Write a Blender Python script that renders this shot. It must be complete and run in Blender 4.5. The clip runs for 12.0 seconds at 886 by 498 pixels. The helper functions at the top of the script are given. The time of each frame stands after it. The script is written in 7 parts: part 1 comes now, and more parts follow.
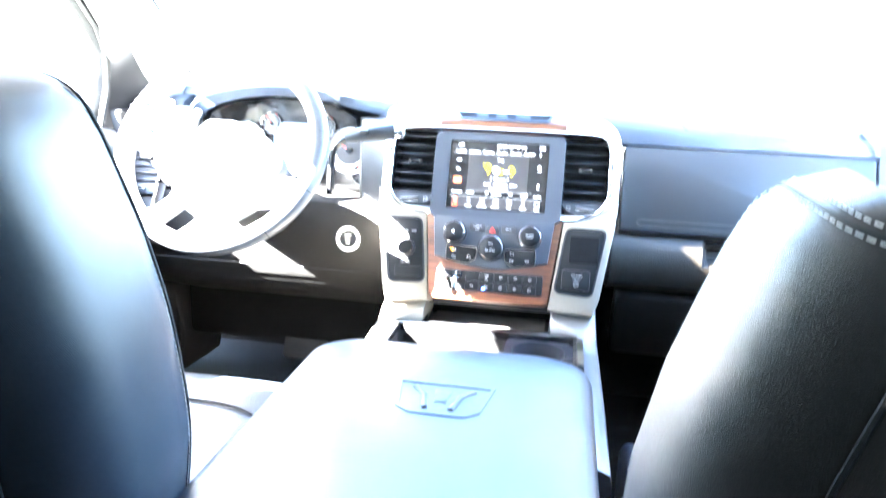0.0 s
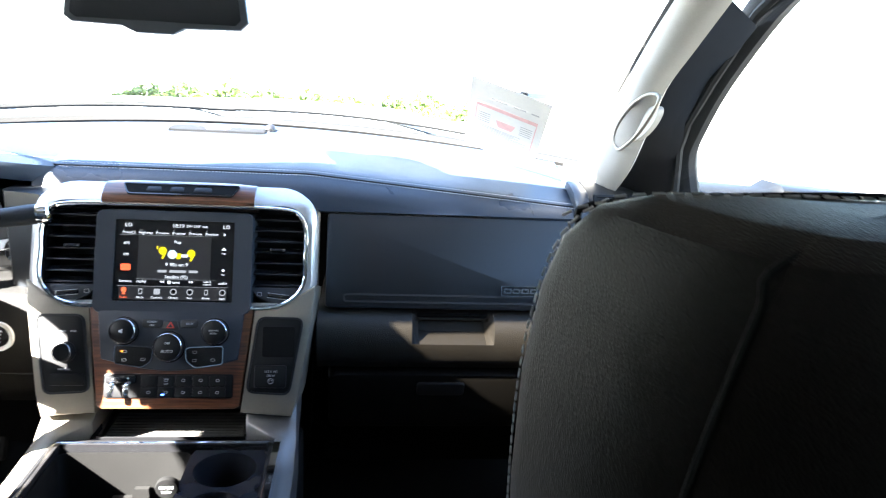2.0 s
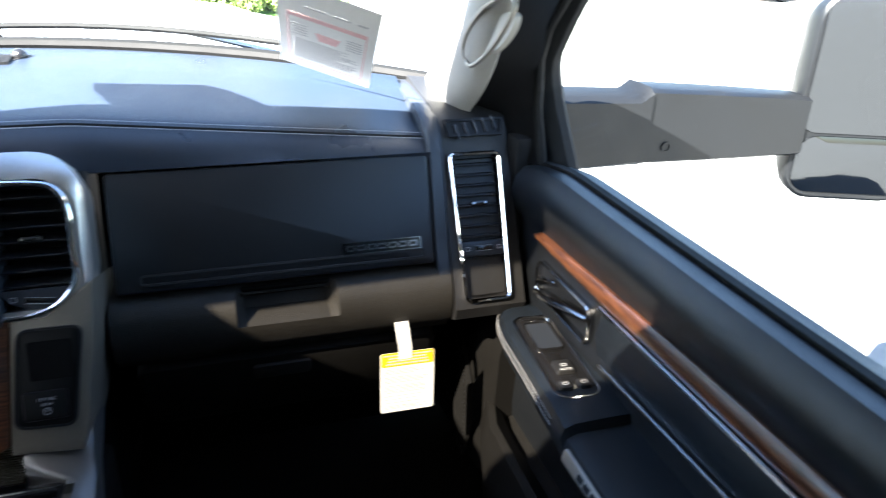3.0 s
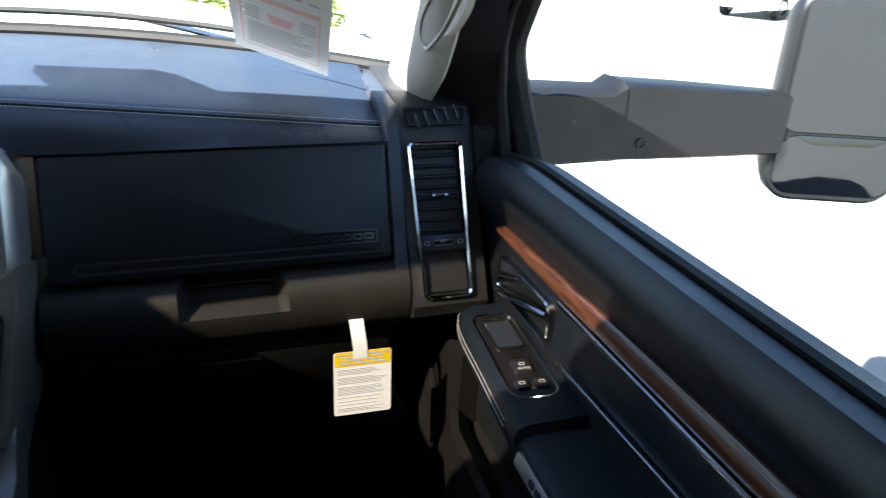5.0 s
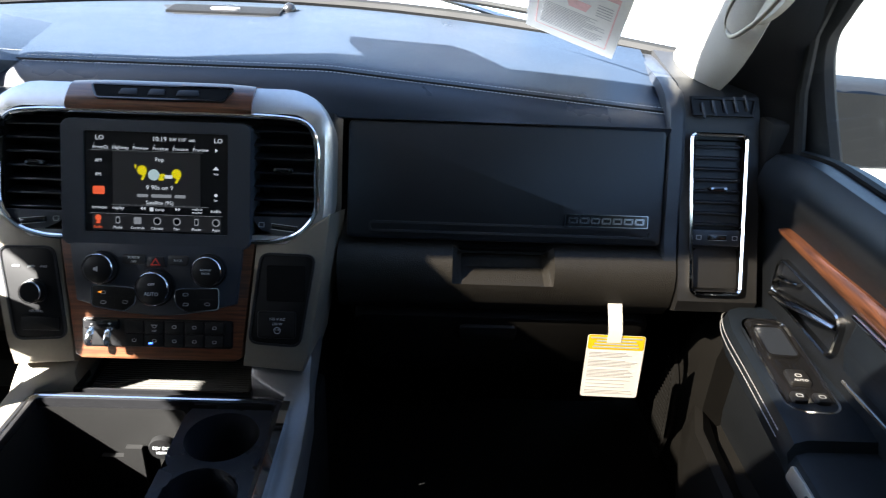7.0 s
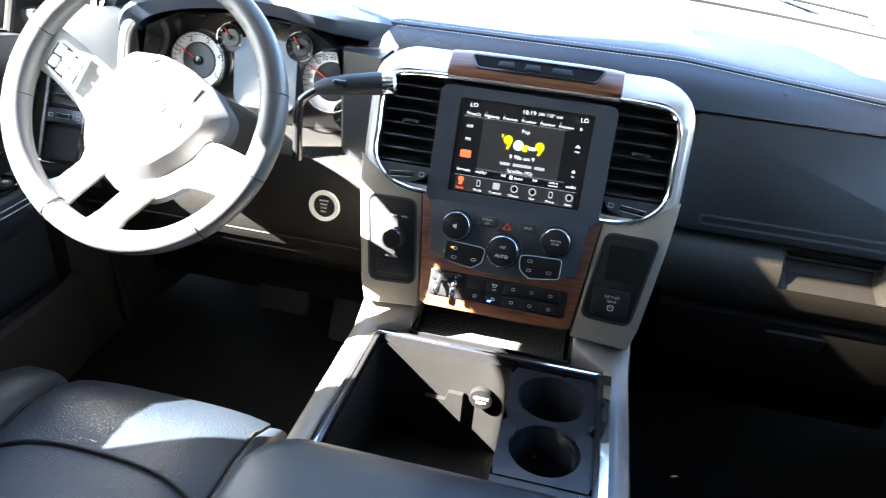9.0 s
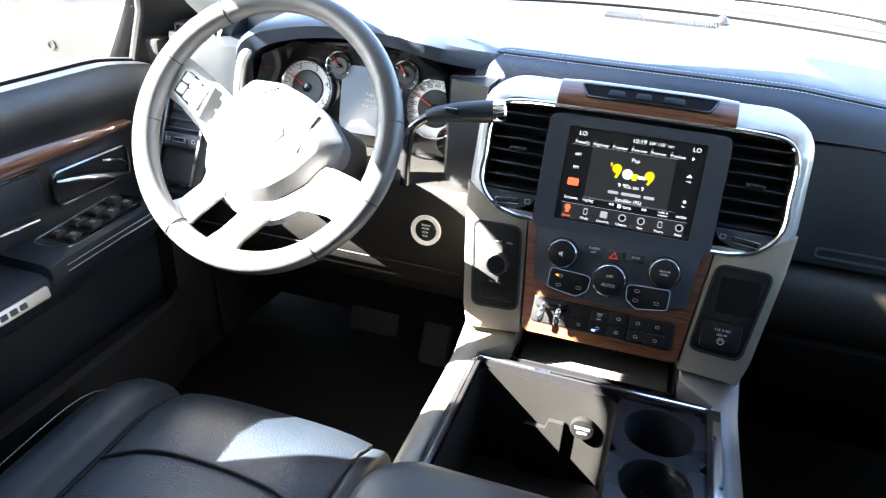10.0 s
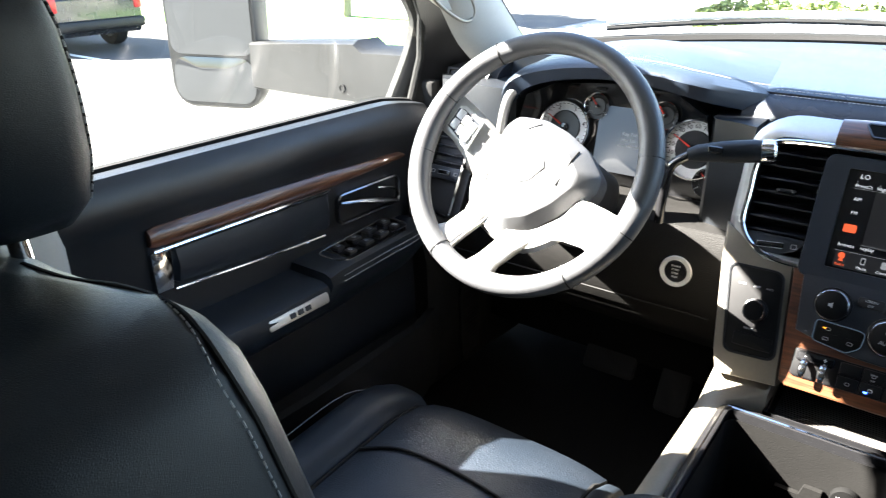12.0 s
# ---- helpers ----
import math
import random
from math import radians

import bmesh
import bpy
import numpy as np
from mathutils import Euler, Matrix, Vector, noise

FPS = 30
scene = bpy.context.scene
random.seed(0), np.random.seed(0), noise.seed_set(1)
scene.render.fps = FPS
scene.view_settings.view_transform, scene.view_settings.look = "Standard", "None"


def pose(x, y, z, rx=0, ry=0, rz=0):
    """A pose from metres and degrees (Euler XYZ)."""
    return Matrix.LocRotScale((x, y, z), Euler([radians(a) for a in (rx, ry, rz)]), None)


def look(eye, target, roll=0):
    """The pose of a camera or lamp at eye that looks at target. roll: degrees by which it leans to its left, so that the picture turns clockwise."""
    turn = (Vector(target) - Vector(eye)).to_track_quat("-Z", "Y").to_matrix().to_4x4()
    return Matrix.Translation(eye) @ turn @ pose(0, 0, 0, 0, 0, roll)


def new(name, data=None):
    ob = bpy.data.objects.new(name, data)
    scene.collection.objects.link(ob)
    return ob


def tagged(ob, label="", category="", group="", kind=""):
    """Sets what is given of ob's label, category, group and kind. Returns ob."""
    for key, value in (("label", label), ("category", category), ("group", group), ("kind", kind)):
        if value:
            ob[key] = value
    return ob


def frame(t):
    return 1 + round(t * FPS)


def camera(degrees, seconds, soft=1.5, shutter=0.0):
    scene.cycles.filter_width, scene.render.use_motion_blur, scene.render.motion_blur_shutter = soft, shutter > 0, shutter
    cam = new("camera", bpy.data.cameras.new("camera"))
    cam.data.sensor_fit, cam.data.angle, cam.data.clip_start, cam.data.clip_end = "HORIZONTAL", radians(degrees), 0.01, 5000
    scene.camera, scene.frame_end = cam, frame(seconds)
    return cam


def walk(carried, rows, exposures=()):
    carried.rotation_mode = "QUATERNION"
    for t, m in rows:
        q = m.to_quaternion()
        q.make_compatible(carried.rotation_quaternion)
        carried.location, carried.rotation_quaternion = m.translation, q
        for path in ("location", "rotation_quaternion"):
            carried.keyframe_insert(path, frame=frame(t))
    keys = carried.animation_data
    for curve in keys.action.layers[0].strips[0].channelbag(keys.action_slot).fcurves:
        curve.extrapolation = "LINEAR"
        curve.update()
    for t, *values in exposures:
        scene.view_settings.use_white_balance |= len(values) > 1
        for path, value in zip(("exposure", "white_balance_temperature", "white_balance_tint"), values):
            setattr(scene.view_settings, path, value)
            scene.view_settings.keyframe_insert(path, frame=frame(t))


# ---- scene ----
cam = camera(63.4, 12.0, soft=1.1, shutter=0.3)
PATH = [
    (0, (0.121, -1.306, 0.865), (-0.195, 0.61, 0.386), 2.2),
    (0.3, (0.099, -1.361, 0.892), (-0.202, 0.591, 0.574), 5.6),
    (0.5, (0.080, -1.369, 0.891), (-0.145, 0.592, 0.570), 5.8),
    (1, (0.102, -1.34, 0.952), (-0.058, 0.617, 0.57), 7.1),
    (1.2, (0.127, -1.324, 0.970), (-0.031, 0.627, 0.559), 7.6),
    (1.5, (0.153, -1.248, 0.990), (0.115, 0.694, 0.513), 6.1),
    (2, (0.294, -1.114, 1.033), (0.522, 0.798, 0.492), 3.4),
    (2.5, (0.294, -0.988, 1.015), (0.585, 0.902, 0.431), 8.0),
    (3, (0.384, -0.868, 1.067), (0.959, 0.854, 0.229), 2.1),
    (3.2, (0.45, -0.872, 1.035), (1.0, 0.893, 0.272), -0.0),
    (4.8, (0.435, -0.82, 1.062), (1.125, 0.793, 0.102), 4.1),
    (5, (0.452, -0.852, 1.019), (1.038, 0.885, 0.219), 2.7),
    (5.5, (0.471, -0.865, 1.011), (0.858, 0.926, 0.209), 2.4),
    (6, (0.438, -0.863, 1.009), (0.837, 0.932, 0.224), 3.8),
    (6.5, (0.375, -0.849, 1.009), (0.628, 0.952, 0.178), 3.8),
    (7, (0.351, -0.856, 1.019), (0.395, 0.946, 0.153), 2.4),
    (7.2, (0.348, -0.869, 0.989), (0.345, 0.978, 0.223), 3.2),
    (7.4, (0.294, -0.865, 1.004), (0.258, 0.968, 0.205), 3.4),
    (7.5, (0.241, -0.858, 1.01), (0.224, 0.966, 0.19), 3.8),
    (7.7, (0.186, -0.847, 1.002), (0.166, 0.962, 0.151), 5.1),
    (9.3, (0.063, -0.925, 1.03), (-0.32, 0.797, 0.086), 4.6),
    (9.5, (0.05, -0.923, 1.035), (-0.366, 0.795, 0.098), 4.4),
    (10, (0.023, -0.937, 1.022), (-0.48, 0.779, 0.127), 3.9),
    (10.5, (0.005, -0.952, 1.023), (-0.59, 0.758, 0.173), 4.3),
    (11, (-0.002, -0.968, 1.015), (-0.7, 0.736, 0.235), 4.8),
    (11.5, (-0.01, -0.982, 1.015), (-0.893, 0.622, 0.209), 3.1),
    (12, (0.008, -0.989, 1.012), (-1.073, 0.495, 0.218), 0.1),
]
EXPOSURES = [(t, e, k, 10) for t, e, k in ((0, 9.05, 5800), (0.5, 8.5, 5800), (1.0, 7.4, 5900), (1.5, 6.4, 6000), (2.0, 5.8, 6100), (2.5, 5.2, 6000), (3.0, 4.7, 6000), (3.2, 4.5, 5900), (4.8, 3.8, 5950), (7.0, 4.25, 6100), (7.7, 4.8, 6100), (9.3, 6.1, 6300), (10.0, 5.85, 6300), (11.0, 5.4, 6300), (12.0, 4.9, 6350))]
walk(cam, [(t, look(eye, target, roll)) for t, eye, target, roll in PATH], EXPOSURES)

# ---------------------------------------------------------------- world, sun, exposure
SUN = Vector((-1.0, -0.55, 0.90)).normalized()
world = bpy.data.worlds.new("sky_world")
scene.world = world
world.use_nodes = True
wn, wl = world.node_tree.nodes, world.node_tree.links
sky = wn.new("ShaderNodeTexSky")
sky.sky_type = "NISHITA"
sky.sun_disc = False
sky.sun_elevation = math.asin(SUN.z)
sky.sun_rotation = math.atan2(SUN.x, SUN.y)
wn["Background"].inputs[1].default_value = 0.040
wl.new(sky.outputs[0], wn["Background"].inputs[0])
sun = new("sun", bpy.data.lights.new("sun", "SUN"))
sun.data.energy, sun.data.angle, sun.data.color = 5.0, radians(0.5), (1.0, 0.93, 0.82)
sun.matrix_world = look(SUN * 50, (0, 0, 0))

# ---------------------------------------------------------------- materials


def node_mat(name):
    m = bpy.data.materials.new(name)
    m.use_nodes = True
    return m, m.node_tree.nodes, m.node_tree.links, m.node_tree.nodes["Principled BSDF"]


def surface(name, col, rough=0.5, metal=0.0, grain=0.0, scale=400.0, mottle=0.12, coat=0.0, spec=0.5, kind="noise", vary=0.0):
    """A procedural surface: grain as relief, mottling of colour and gloss at two scales."""
    m, n, l, b = node_mat(name)
    tc = n.new("ShaderNodeTexCoord")
    big = n.new("ShaderNodeTexNoise")
    big.inputs["Scale"].default_value, big.inputs["Detail"].default_value = 9.0, 5.0
    fine = n.new("ShaderNodeTexNoise")
    fine.inputs["Scale"].default_value, fine.inputs["Detail"].default_value = scale * 0.35, 3.0
    l.new(tc.outputs["Object"], big.inputs["Vector"])
    l.new(tc.outputs["Object"], fine.inputs["Vector"])
    add = n.new("ShaderNodeMath")
    add.operation = "ADD"
    l.new(big.outputs["Fac"], add.inputs[0])
    l.new(fine.outputs["Fac"], add.inputs[1])
    ramp = n.new("ShaderNodeMapRange")
    ramp.inputs["From Min"].default_value, ramp.inputs["From Max"].default_value = 0.6, 1.4
    ramp.inputs["To Min"].default_value, ramp.inputs["To Max"].default_value = 1 - mottle, 1 + mottle
    l.new(add.outputs[0], ramp.inputs["Value"])
    val = ramp.outputs[0]
    if vary:
        oi = n.new("ShaderNodeObjectInfo")
        vr = n.new("ShaderNodeMapRange")
        vr.inputs["To Min"].default_value, vr.inputs["To Max"].default_value = 1 - vary, 1 + vary
        l.new(oi.outputs["Random"], vr.inputs["Value"])
        mul = n.new("ShaderNodeMath")
        mul.operation = "MULTIPLY"
        l.new(val, mul.inputs[0])
        l.new(vr.outputs[0], mul.inputs[1])
        val = mul.outputs[0]
    mix = n.new("ShaderNodeVectorMath")
    mix.operation = "SCALE"
    mix.inputs[0].default_value = col
    l.new(val, mix.inputs["Scale"])
    l.new(mix.outputs[0], b.inputs["Base Color"])
    rr = n.new("ShaderNodeMapRange")
    rr.inputs["From Min"].default_value, rr.inputs["From Max"].default_value = 0.3, 0.7
    rr.inputs["To Min"].default_value, rr.inputs["To Max"].default_value = max(0.02, rough - 0.07), rough + 0.07
    l.new(big.outputs["Fac"], rr.inputs["Value"])
    l.new(rr.outputs[0], b.inputs["Roughness"])
    b.inputs["Metallic"].default_value = metal
    b.inputs["Coat Weight"].default_value = coat
    b.inputs["Coat Roughness"].default_value = 0.08
    b.inputs["Specular IOR Level"].default_value = spec
    if grain:
        if kind == "leather":
            g = n.new("ShaderNodeTexVoronoi")
            g.feature = "DISTANCE_TO_EDGE"
            out = g.outputs["Distance"]
        elif kind == "brushed":
            g = n.new("ShaderNodeTexNoise")
            out = g.outputs["Fac"]
        else:
            g = n.new("ShaderNodeTexNoise")
            out = g.outputs["Fac"]
        mp = n.new("ShaderNodeMapping")
        mp.inputs["Scale"].default_value = (1, 14, 14) if kind == "brushed" else (1, 1, 1)
        l.new(tc.outputs["Object"], mp.inputs["Vector"])
        l.new(mp.outputs[0], g.inputs["Vector"])
        g.inputs["Scale"].default_value = scale
        bump = n.new("ShaderNodeBump")
        bump.inputs["Strength"].default_value, bump.inputs["Distance"].default_value = grain, 0.001
        l.new(out, bump.inputs["Height"])
        l.new(bump.outputs[0], b.inputs["Normal"])
    return m


def wood_mat():
    m, n, l, b = node_mat("glossy_wood")
    tc = n.new("ShaderNodeTexCoord")
    mp = n.new("ShaderNodeMapping")
    mp.inputs["Scale"].default_value = (6, 6, 90)
    l.new(tc.outputs["Object"], mp.inputs["Vector"])
    nz = n.new("ShaderNodeTexNoise")
    nz.inputs["Scale"].default_value, nz.inputs["Detail"].default_value, nz.inputs["Distortion"].default_value = 3.0, 8.0, 0.6
    l.new(mp.outputs[0], nz.inputs["Vector"])
    cr = n.new("ShaderNodeValToRGB")
    cr.color_ramp.elements[0].position, cr.color_ramp.elements[0].color = 0.32, (0.042, 0.015, 0.007, 1)
    cr.color_ramp.elements[1].position, cr.color_ramp.elements[1].color = 0.68, (0.150, 0.056, 0.024, 1)
    l.new(nz.outputs["Fac"], cr.inputs["Fac"])
    l.new(cr.outputs[0], b.inputs["Base Color"])
    b.inputs["Roughness"].default_value = 0.38
    b.inputs["Coat Weight"].default_value, b.inputs["Coat Roughness"].default_value = 0.5, 0.1
    return m


def glass_mat(name, tint, gloss=0.04, dirt=0.0):
    m, n, l, b = node_mat(name)
    n.remove(b)
    tr, gl, mx = n.new("ShaderNodeBsdfTransparent"), n.new("ShaderNodeBsdfGlossy"), n.new("ShaderNodeMixShader")
    tr.inputs[0].default_value = (*tint, 1)
    gl.inputs["Roughness"].default_value = 0.02
    mx.inputs[0].default_value = gloss
    l.new(tr.outputs[0], mx.inputs[1])
    l.new(gl.outputs[0], mx.inputs[2])
    last = mx
    if dirt:
        tc, mp, nz, cr = n.new("ShaderNodeTexCoord"), n.new("ShaderNodeMapping"), n.new("ShaderNodeTexNoise"), n.new("ShaderNodeMapRange")
        mp.inputs["Scale"].default_value = (60, 60, 2.5)
        l.new(tc.outputs["Object"], mp.inputs["Vector"])
        l.new(mp.outputs[0], nz.inputs["Vector"])
        nz.inputs["Scale"].default_value, nz.inputs["Detail"].default_value = 2.0, 4.0
        cr.inputs["From Min"].default_value, cr.inputs["From Max"].default_value = 0.5, 0.8
        cr.inputs["To Max"].default_value = dirt
        l.new(nz.outputs["Fac"], cr.inputs["Value"])
        df, m2 = n.new("ShaderNodeBsdfDiffuse"), n.new("ShaderNodeMixShader")
        df.inputs[0].default_value = (0.6, 0.58, 0.54, 1)
        l.new(cr.outputs[0], m2.inputs[0])
        l.new(mx.outputs[0], m2.inputs[1])
        l.new(df.outputs[0], m2.inputs[2])
        last = m2
    l.new(last.outputs[0], n["Material Output"].inputs[0])
    return m


def glow(name, col, strength):
    m, n, l, b = node_mat(name)
    b.inputs["Base Color"].default_value = (0.01, 0.01, 0.01, 1)
    b.inputs["Emission Color"].default_value = (*col, 1)
    b.inputs["Emission Strength"].default_value = strength
    b.inputs["Roughness"].default_value = 0.3
    return m


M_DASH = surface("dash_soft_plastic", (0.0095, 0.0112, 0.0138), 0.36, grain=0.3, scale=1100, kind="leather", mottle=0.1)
# Blue sky sheen on the dash top is put into this base colour.
M_PAD = surface("dash_skin_sky_tint", (0.0165, 0.0240, 0.0375), 0.33, grain=0.4, scale=1000, kind="leather", mottle=0.12)
M_WHEEL = surface("grey_wheel_leather", (0.056, 0.058, 0.062), 0.36, grain=0.25, scale=1000, kind="leather", mottle=0.1)
M_LEATHER = surface("black_leather", (0.0108, 0.0148, 0.0205), 0.40, grain=0.28, scale=950, kind="leather", mottle=0.16, spec=0.34)
M_LEATHERBACK = surface("brown_black_vinyl", (0.016, 0.0125, 0.0105), 0.55, grain=0.45, scale=700, kind="leather", mottle=0.16, spec=0.25)
M_LEATHERSIDE = surface("brown_black_leather", (0.0135, 0.0118, 0.0105), 0.55, grain=0.4, scale=800, kind="leather", mottle=0.16, spec=0.22)
M_PLASTIC = surface("black_grained_plastic", (0.015, 0.015, 0.0155), 0.5, grain=0.4, scale=1100, mottle=0.12)
# Low trim: footwell shade is painted into a darker charcoal than the beam's.
M_LOWER = surface("charcoal_plastic_shaded", (0.0065, 0.0062, 0.0058), 0.62, grain=0.7, scale=700, mottle=0.15, spec=0.22)
M_BEAM = surface("charcoal_grained_plastic", (0.019, 0.0175, 0.0150), 0.6, grain=0.8, scale=600, mottle=0.18, spec=0.3)
M_BIN = surface("black_moulded_bin", (0.0060, 0.0058, 0.0055), 0.65, grain=0.5, scale=900, mottle=0.2, spec=0.2)
M_NAVY = surface("satin_black_tray", (0.010, 0.011, 0.014), 0.30, grain=0.1, scale=900, mottle=0.1)
M_ROOMGLASS = surface("dimmed_mirror", (0.085, 0.10, 0.125), 0.04, metal=1.0, mottle=0.03)
# Darker copy of the rail trim: the right rail's shade is painted in.
M_RAIL_SHADE = surface("satin_rail_shaded", (0.135, 0.135, 0.135), 0.36, metal=0.5, grain=0.1, scale=700, mottle=0.06)
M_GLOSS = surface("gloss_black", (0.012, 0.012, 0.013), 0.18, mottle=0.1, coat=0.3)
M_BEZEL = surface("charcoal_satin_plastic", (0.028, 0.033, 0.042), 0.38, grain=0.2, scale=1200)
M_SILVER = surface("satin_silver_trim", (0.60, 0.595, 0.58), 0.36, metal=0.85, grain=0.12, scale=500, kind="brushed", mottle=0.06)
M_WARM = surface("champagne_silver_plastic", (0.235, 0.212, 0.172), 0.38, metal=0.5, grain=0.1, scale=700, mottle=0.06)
M_CHROME = surface("chrome", (0.82, 0.83, 0.85), 0.09, metal=1.0, mottle=0.03)
M_DARKCHROME = surface("smoked_chrome", (0.35, 0.36, 0.38), 0.2, metal=1.0, mottle=0.05)
M_KEY = surface("black_key_plastic", (0.0055, 0.0055, 0.006), 0.42, mottle=0.08, spec=0.25)
M_WOOD = wood_mat()
M_PILLAR = surface("grey_pillar_plastic", (0.34, 0.33, 0.30), 0.6, grain=0.3, scale=900, mottle=0.05)
M_ROOF = surface("beige_headliner_cloth", (0.42, 0.40, 0.355), 0.9, grain=0.6, scale=1400, mottle=0.06)
M_CARPET = surface("black_carpet", (0.005, 0.005, 0.005), 0.95, grain=1.0, scale=1500, mottle=0.3, spec=0.08)
M_RUBBER = surface("black_rubber", (0.011, 0.011, 0.011), 0.7, grain=0.3, scale=900, spec=0.15)
M_MAT = surface("ribbed_rubber_mat", (0.062, 0.059, 0.053), 0.75, grain=0.3, scale=900)
M_STITCH = surface("pale_grey_thread", (0.42, 0.42, 0.43), 0.8, mottle=0.2)
M_WHITEP = surface("white_paper", (0.8, 0.8, 0.78), 0.7, mottle=0.04)
M_YELLOW = surface("yellow_print", (0.80, 0.56, 0.0), 0.6, mottle=0.05)
M_INK = surface("black_ink", (0.05, 0.05, 0.05), 0.7)
M_RED = surface("red_ink", (0.78, 0.50, 0.50), 0.7)
M_GREYINK = surface("grey_ink", (0.46, 0.46, 0.48), 0.7)
M_MARK = surface("pale_grey_legend", (0.50, 0.51, 0.52), 0.6)
M_DIAL = surface("pale_dial_face", (0.74, 0.75, 0.76), 0.5, mottle=0.04)
M_DIALD = surface("dark_dial_face", (0.02, 0.021, 0.024), 0.4, mottle=0.08)
M_NEEDLE = surface("red_needle", (0.75, 0.05, 0.03), 0.5)
M_LCD = glow("blue_grey_lcd", (0.36, 0.50, 0.68), 0.009)
M_RING = surface("bright_satin_ring", (0.72, 0.72, 0.71), 0.38, metal=0.35, mottle=0.04)
# Near-black: paints depth shade into recesses, and colours the hub seam and socket.
M_VOID = surface("black_and_recess_shade", (0.004, 0.004, 0.004), 0.8, spec=0.1)
M_PERF = surface("perforated_black_leather", (0.0088, 0.0130, 0.0195), 0.42, grain=0.7, scale=260, kind="leather", mottle=0.12)
M_MIRROR = surface("mirror_silver", (0.075, 0.08, 0.088), 0.03, metal=1.0, mottle=0.02)
M_PAINT = surface("silver_car_paint", (0.62, 0.63, 0.64), 0.32, metal=0.35, mottle=0.05, coat=0.8)
M_ARM = surface("weathered_black_plastic", (0.0030, 0.0033, 0.0040), 0.48, grain=0.25, scale=600, mottle=0.35, spec=0.35)
M_GLASS = glass_mat("windscreen_glass", (0.93, 0.95, 0.94))
M_SIDEGLASS = glass_mat("side_glass", (0.90, 0.93, 0.92), 0.035, dirt=0.025)
M_REARDIM = glass_mat("dimming_rear_glass", (0.16, 0.17, 0.17), 0.03)
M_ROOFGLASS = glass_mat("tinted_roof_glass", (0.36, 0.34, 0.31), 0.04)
M_SCREEN = surface("screen_glass", (0.012, 0.012, 0.013), 0.15, mottle=0.05)
M_E_WHITE = glow("screen_white", (0.85, 0.9, 0.95), 0.036)
M_E_GREY = glow("screen_grey", (0.5, 0.52, 0.55), 0.022)
M_E_DARK = glow("screen_panel", (0.10, 0.10, 0.11), 0.004)
M_E_YEL = glow("screen_yellow", (0.75, 0.62, 0.0), 0.045)
M_E_PALE = glow("screen_pale_blue", (0.55, 0.72, 0.72), 0.035)
M_E_RED = glow("screen_orange_red", (0.9, 0.12, 0.04), 0.045)
M_E_BLUE = glow("lamp_blue", (0.05, 0.15, 1.0), 0.5)
M_E_AMBER = glow("lamp_amber", (1.0, 0.30, 0.02), 0.10)

# ---------------------------------------------------------------- mesh helpers


def thing(name, label, category, loc=(0, 0, 0), group="", kind=""):
    ob = new(name)
    ob.empty_display_size = 0.05
    ob.location = loc
    return tagged(ob, label, category, group, kind)


def hang(ob, parent):
    """Parents a part whose mesh is in world metres: a thing's Empty is only moved, a part stands at the origin."""
    ob.parent = parent
    if parent.type == "EMPTY":
        ob.matrix_parent_inverse = Matrix.Translation(-parent.location)


def part(name, bm, material, parent=None, label="", angle=38):
    """Links a bmesh as one mesh object; its vertices are in world metres, whatever its parent."""
    bmesh.ops.recalc_face_normals(bm, faces=bm.faces)
    me = bpy.data.meshes.new(name)
    bm.to_mesh(me)
    bm.free()
    me.materials.append(material)
    me.polygons.foreach_set("use_smooth", [True] * len(me.polygons))
    me.set_sharp_from_angle(angle=radians(angle))
    ob = new(name, me)
    if parent is not None:
        hang(ob, parent)
    return tagged(ob, label)


def nb():
    return bmesh.new()


def quad_strip(bm, a, b, closed=True):
    n = len(a)
    for i in range(n if closed else n - 1):
        j = (i + 1) % n
        bm.faces.new((a[i], a[j], b[j], b[i]))


def loft(bm, loops, closed=True, caps=True, M=None):
    rows = [[bm.verts.new((M @ Vector(p)) if M else p) for p in lp] for lp in loops]
    for a, b in zip(rows, rows[1:]):
        quad_strip(bm, a, b, closed)
    if caps and closed:
        bm.faces.new(rows[0][::-1])
        bm.faces.new(rows[-1])
    return rows


def rrect(w, h, r, n=4, cx=0.0, cy=0.0):
    """A rounded rectangle, counter-clockwise."""
    r = min(r, w / 2 - 1e-5, h / 2 - 1e-5)
    out = []
    for sx, sy, a0 in ((1, 1, 0), (-1, 1, 90), (-1, -1, 180), (1, -1, 270)):
        for i in range(n + 1):
            a = radians(a0 + 90 * i / n)
            out.append((cx + sx * (w / 2 - r) + r * math.cos(a), cy + sy * (h / 2 - r) + r * math.sin(a)))
    return out


def inset2(pts, d):
    """A closed outline moved inwards by d (outwards when negative)."""
    n, out = len(pts), []
    for i in range(n):
        p0, p1, p2 = Vector(pts[i - 1]), Vector(pts[i]), Vector(pts[(i + 1) % n])
        e1, e2 = (p1 - p0), (p2 - p1)
        e1 = e1.normalized() if e1.length > 1e-9 else e2.normalized()
        e2 = e2.normalized() if e2.length > 1e-9 else e1
        n1, n2 = Vector((-e1.y, e1.x)), Vector((-e2.y, e2.x))
        m = n1 + n2
        m = m.normalized() if m.length > 1e-6 else n1
        k = d / max(0.45, m.dot(n1))
        out.append((p1.x + m.x * k, p1.y + m.y * k))
    return out


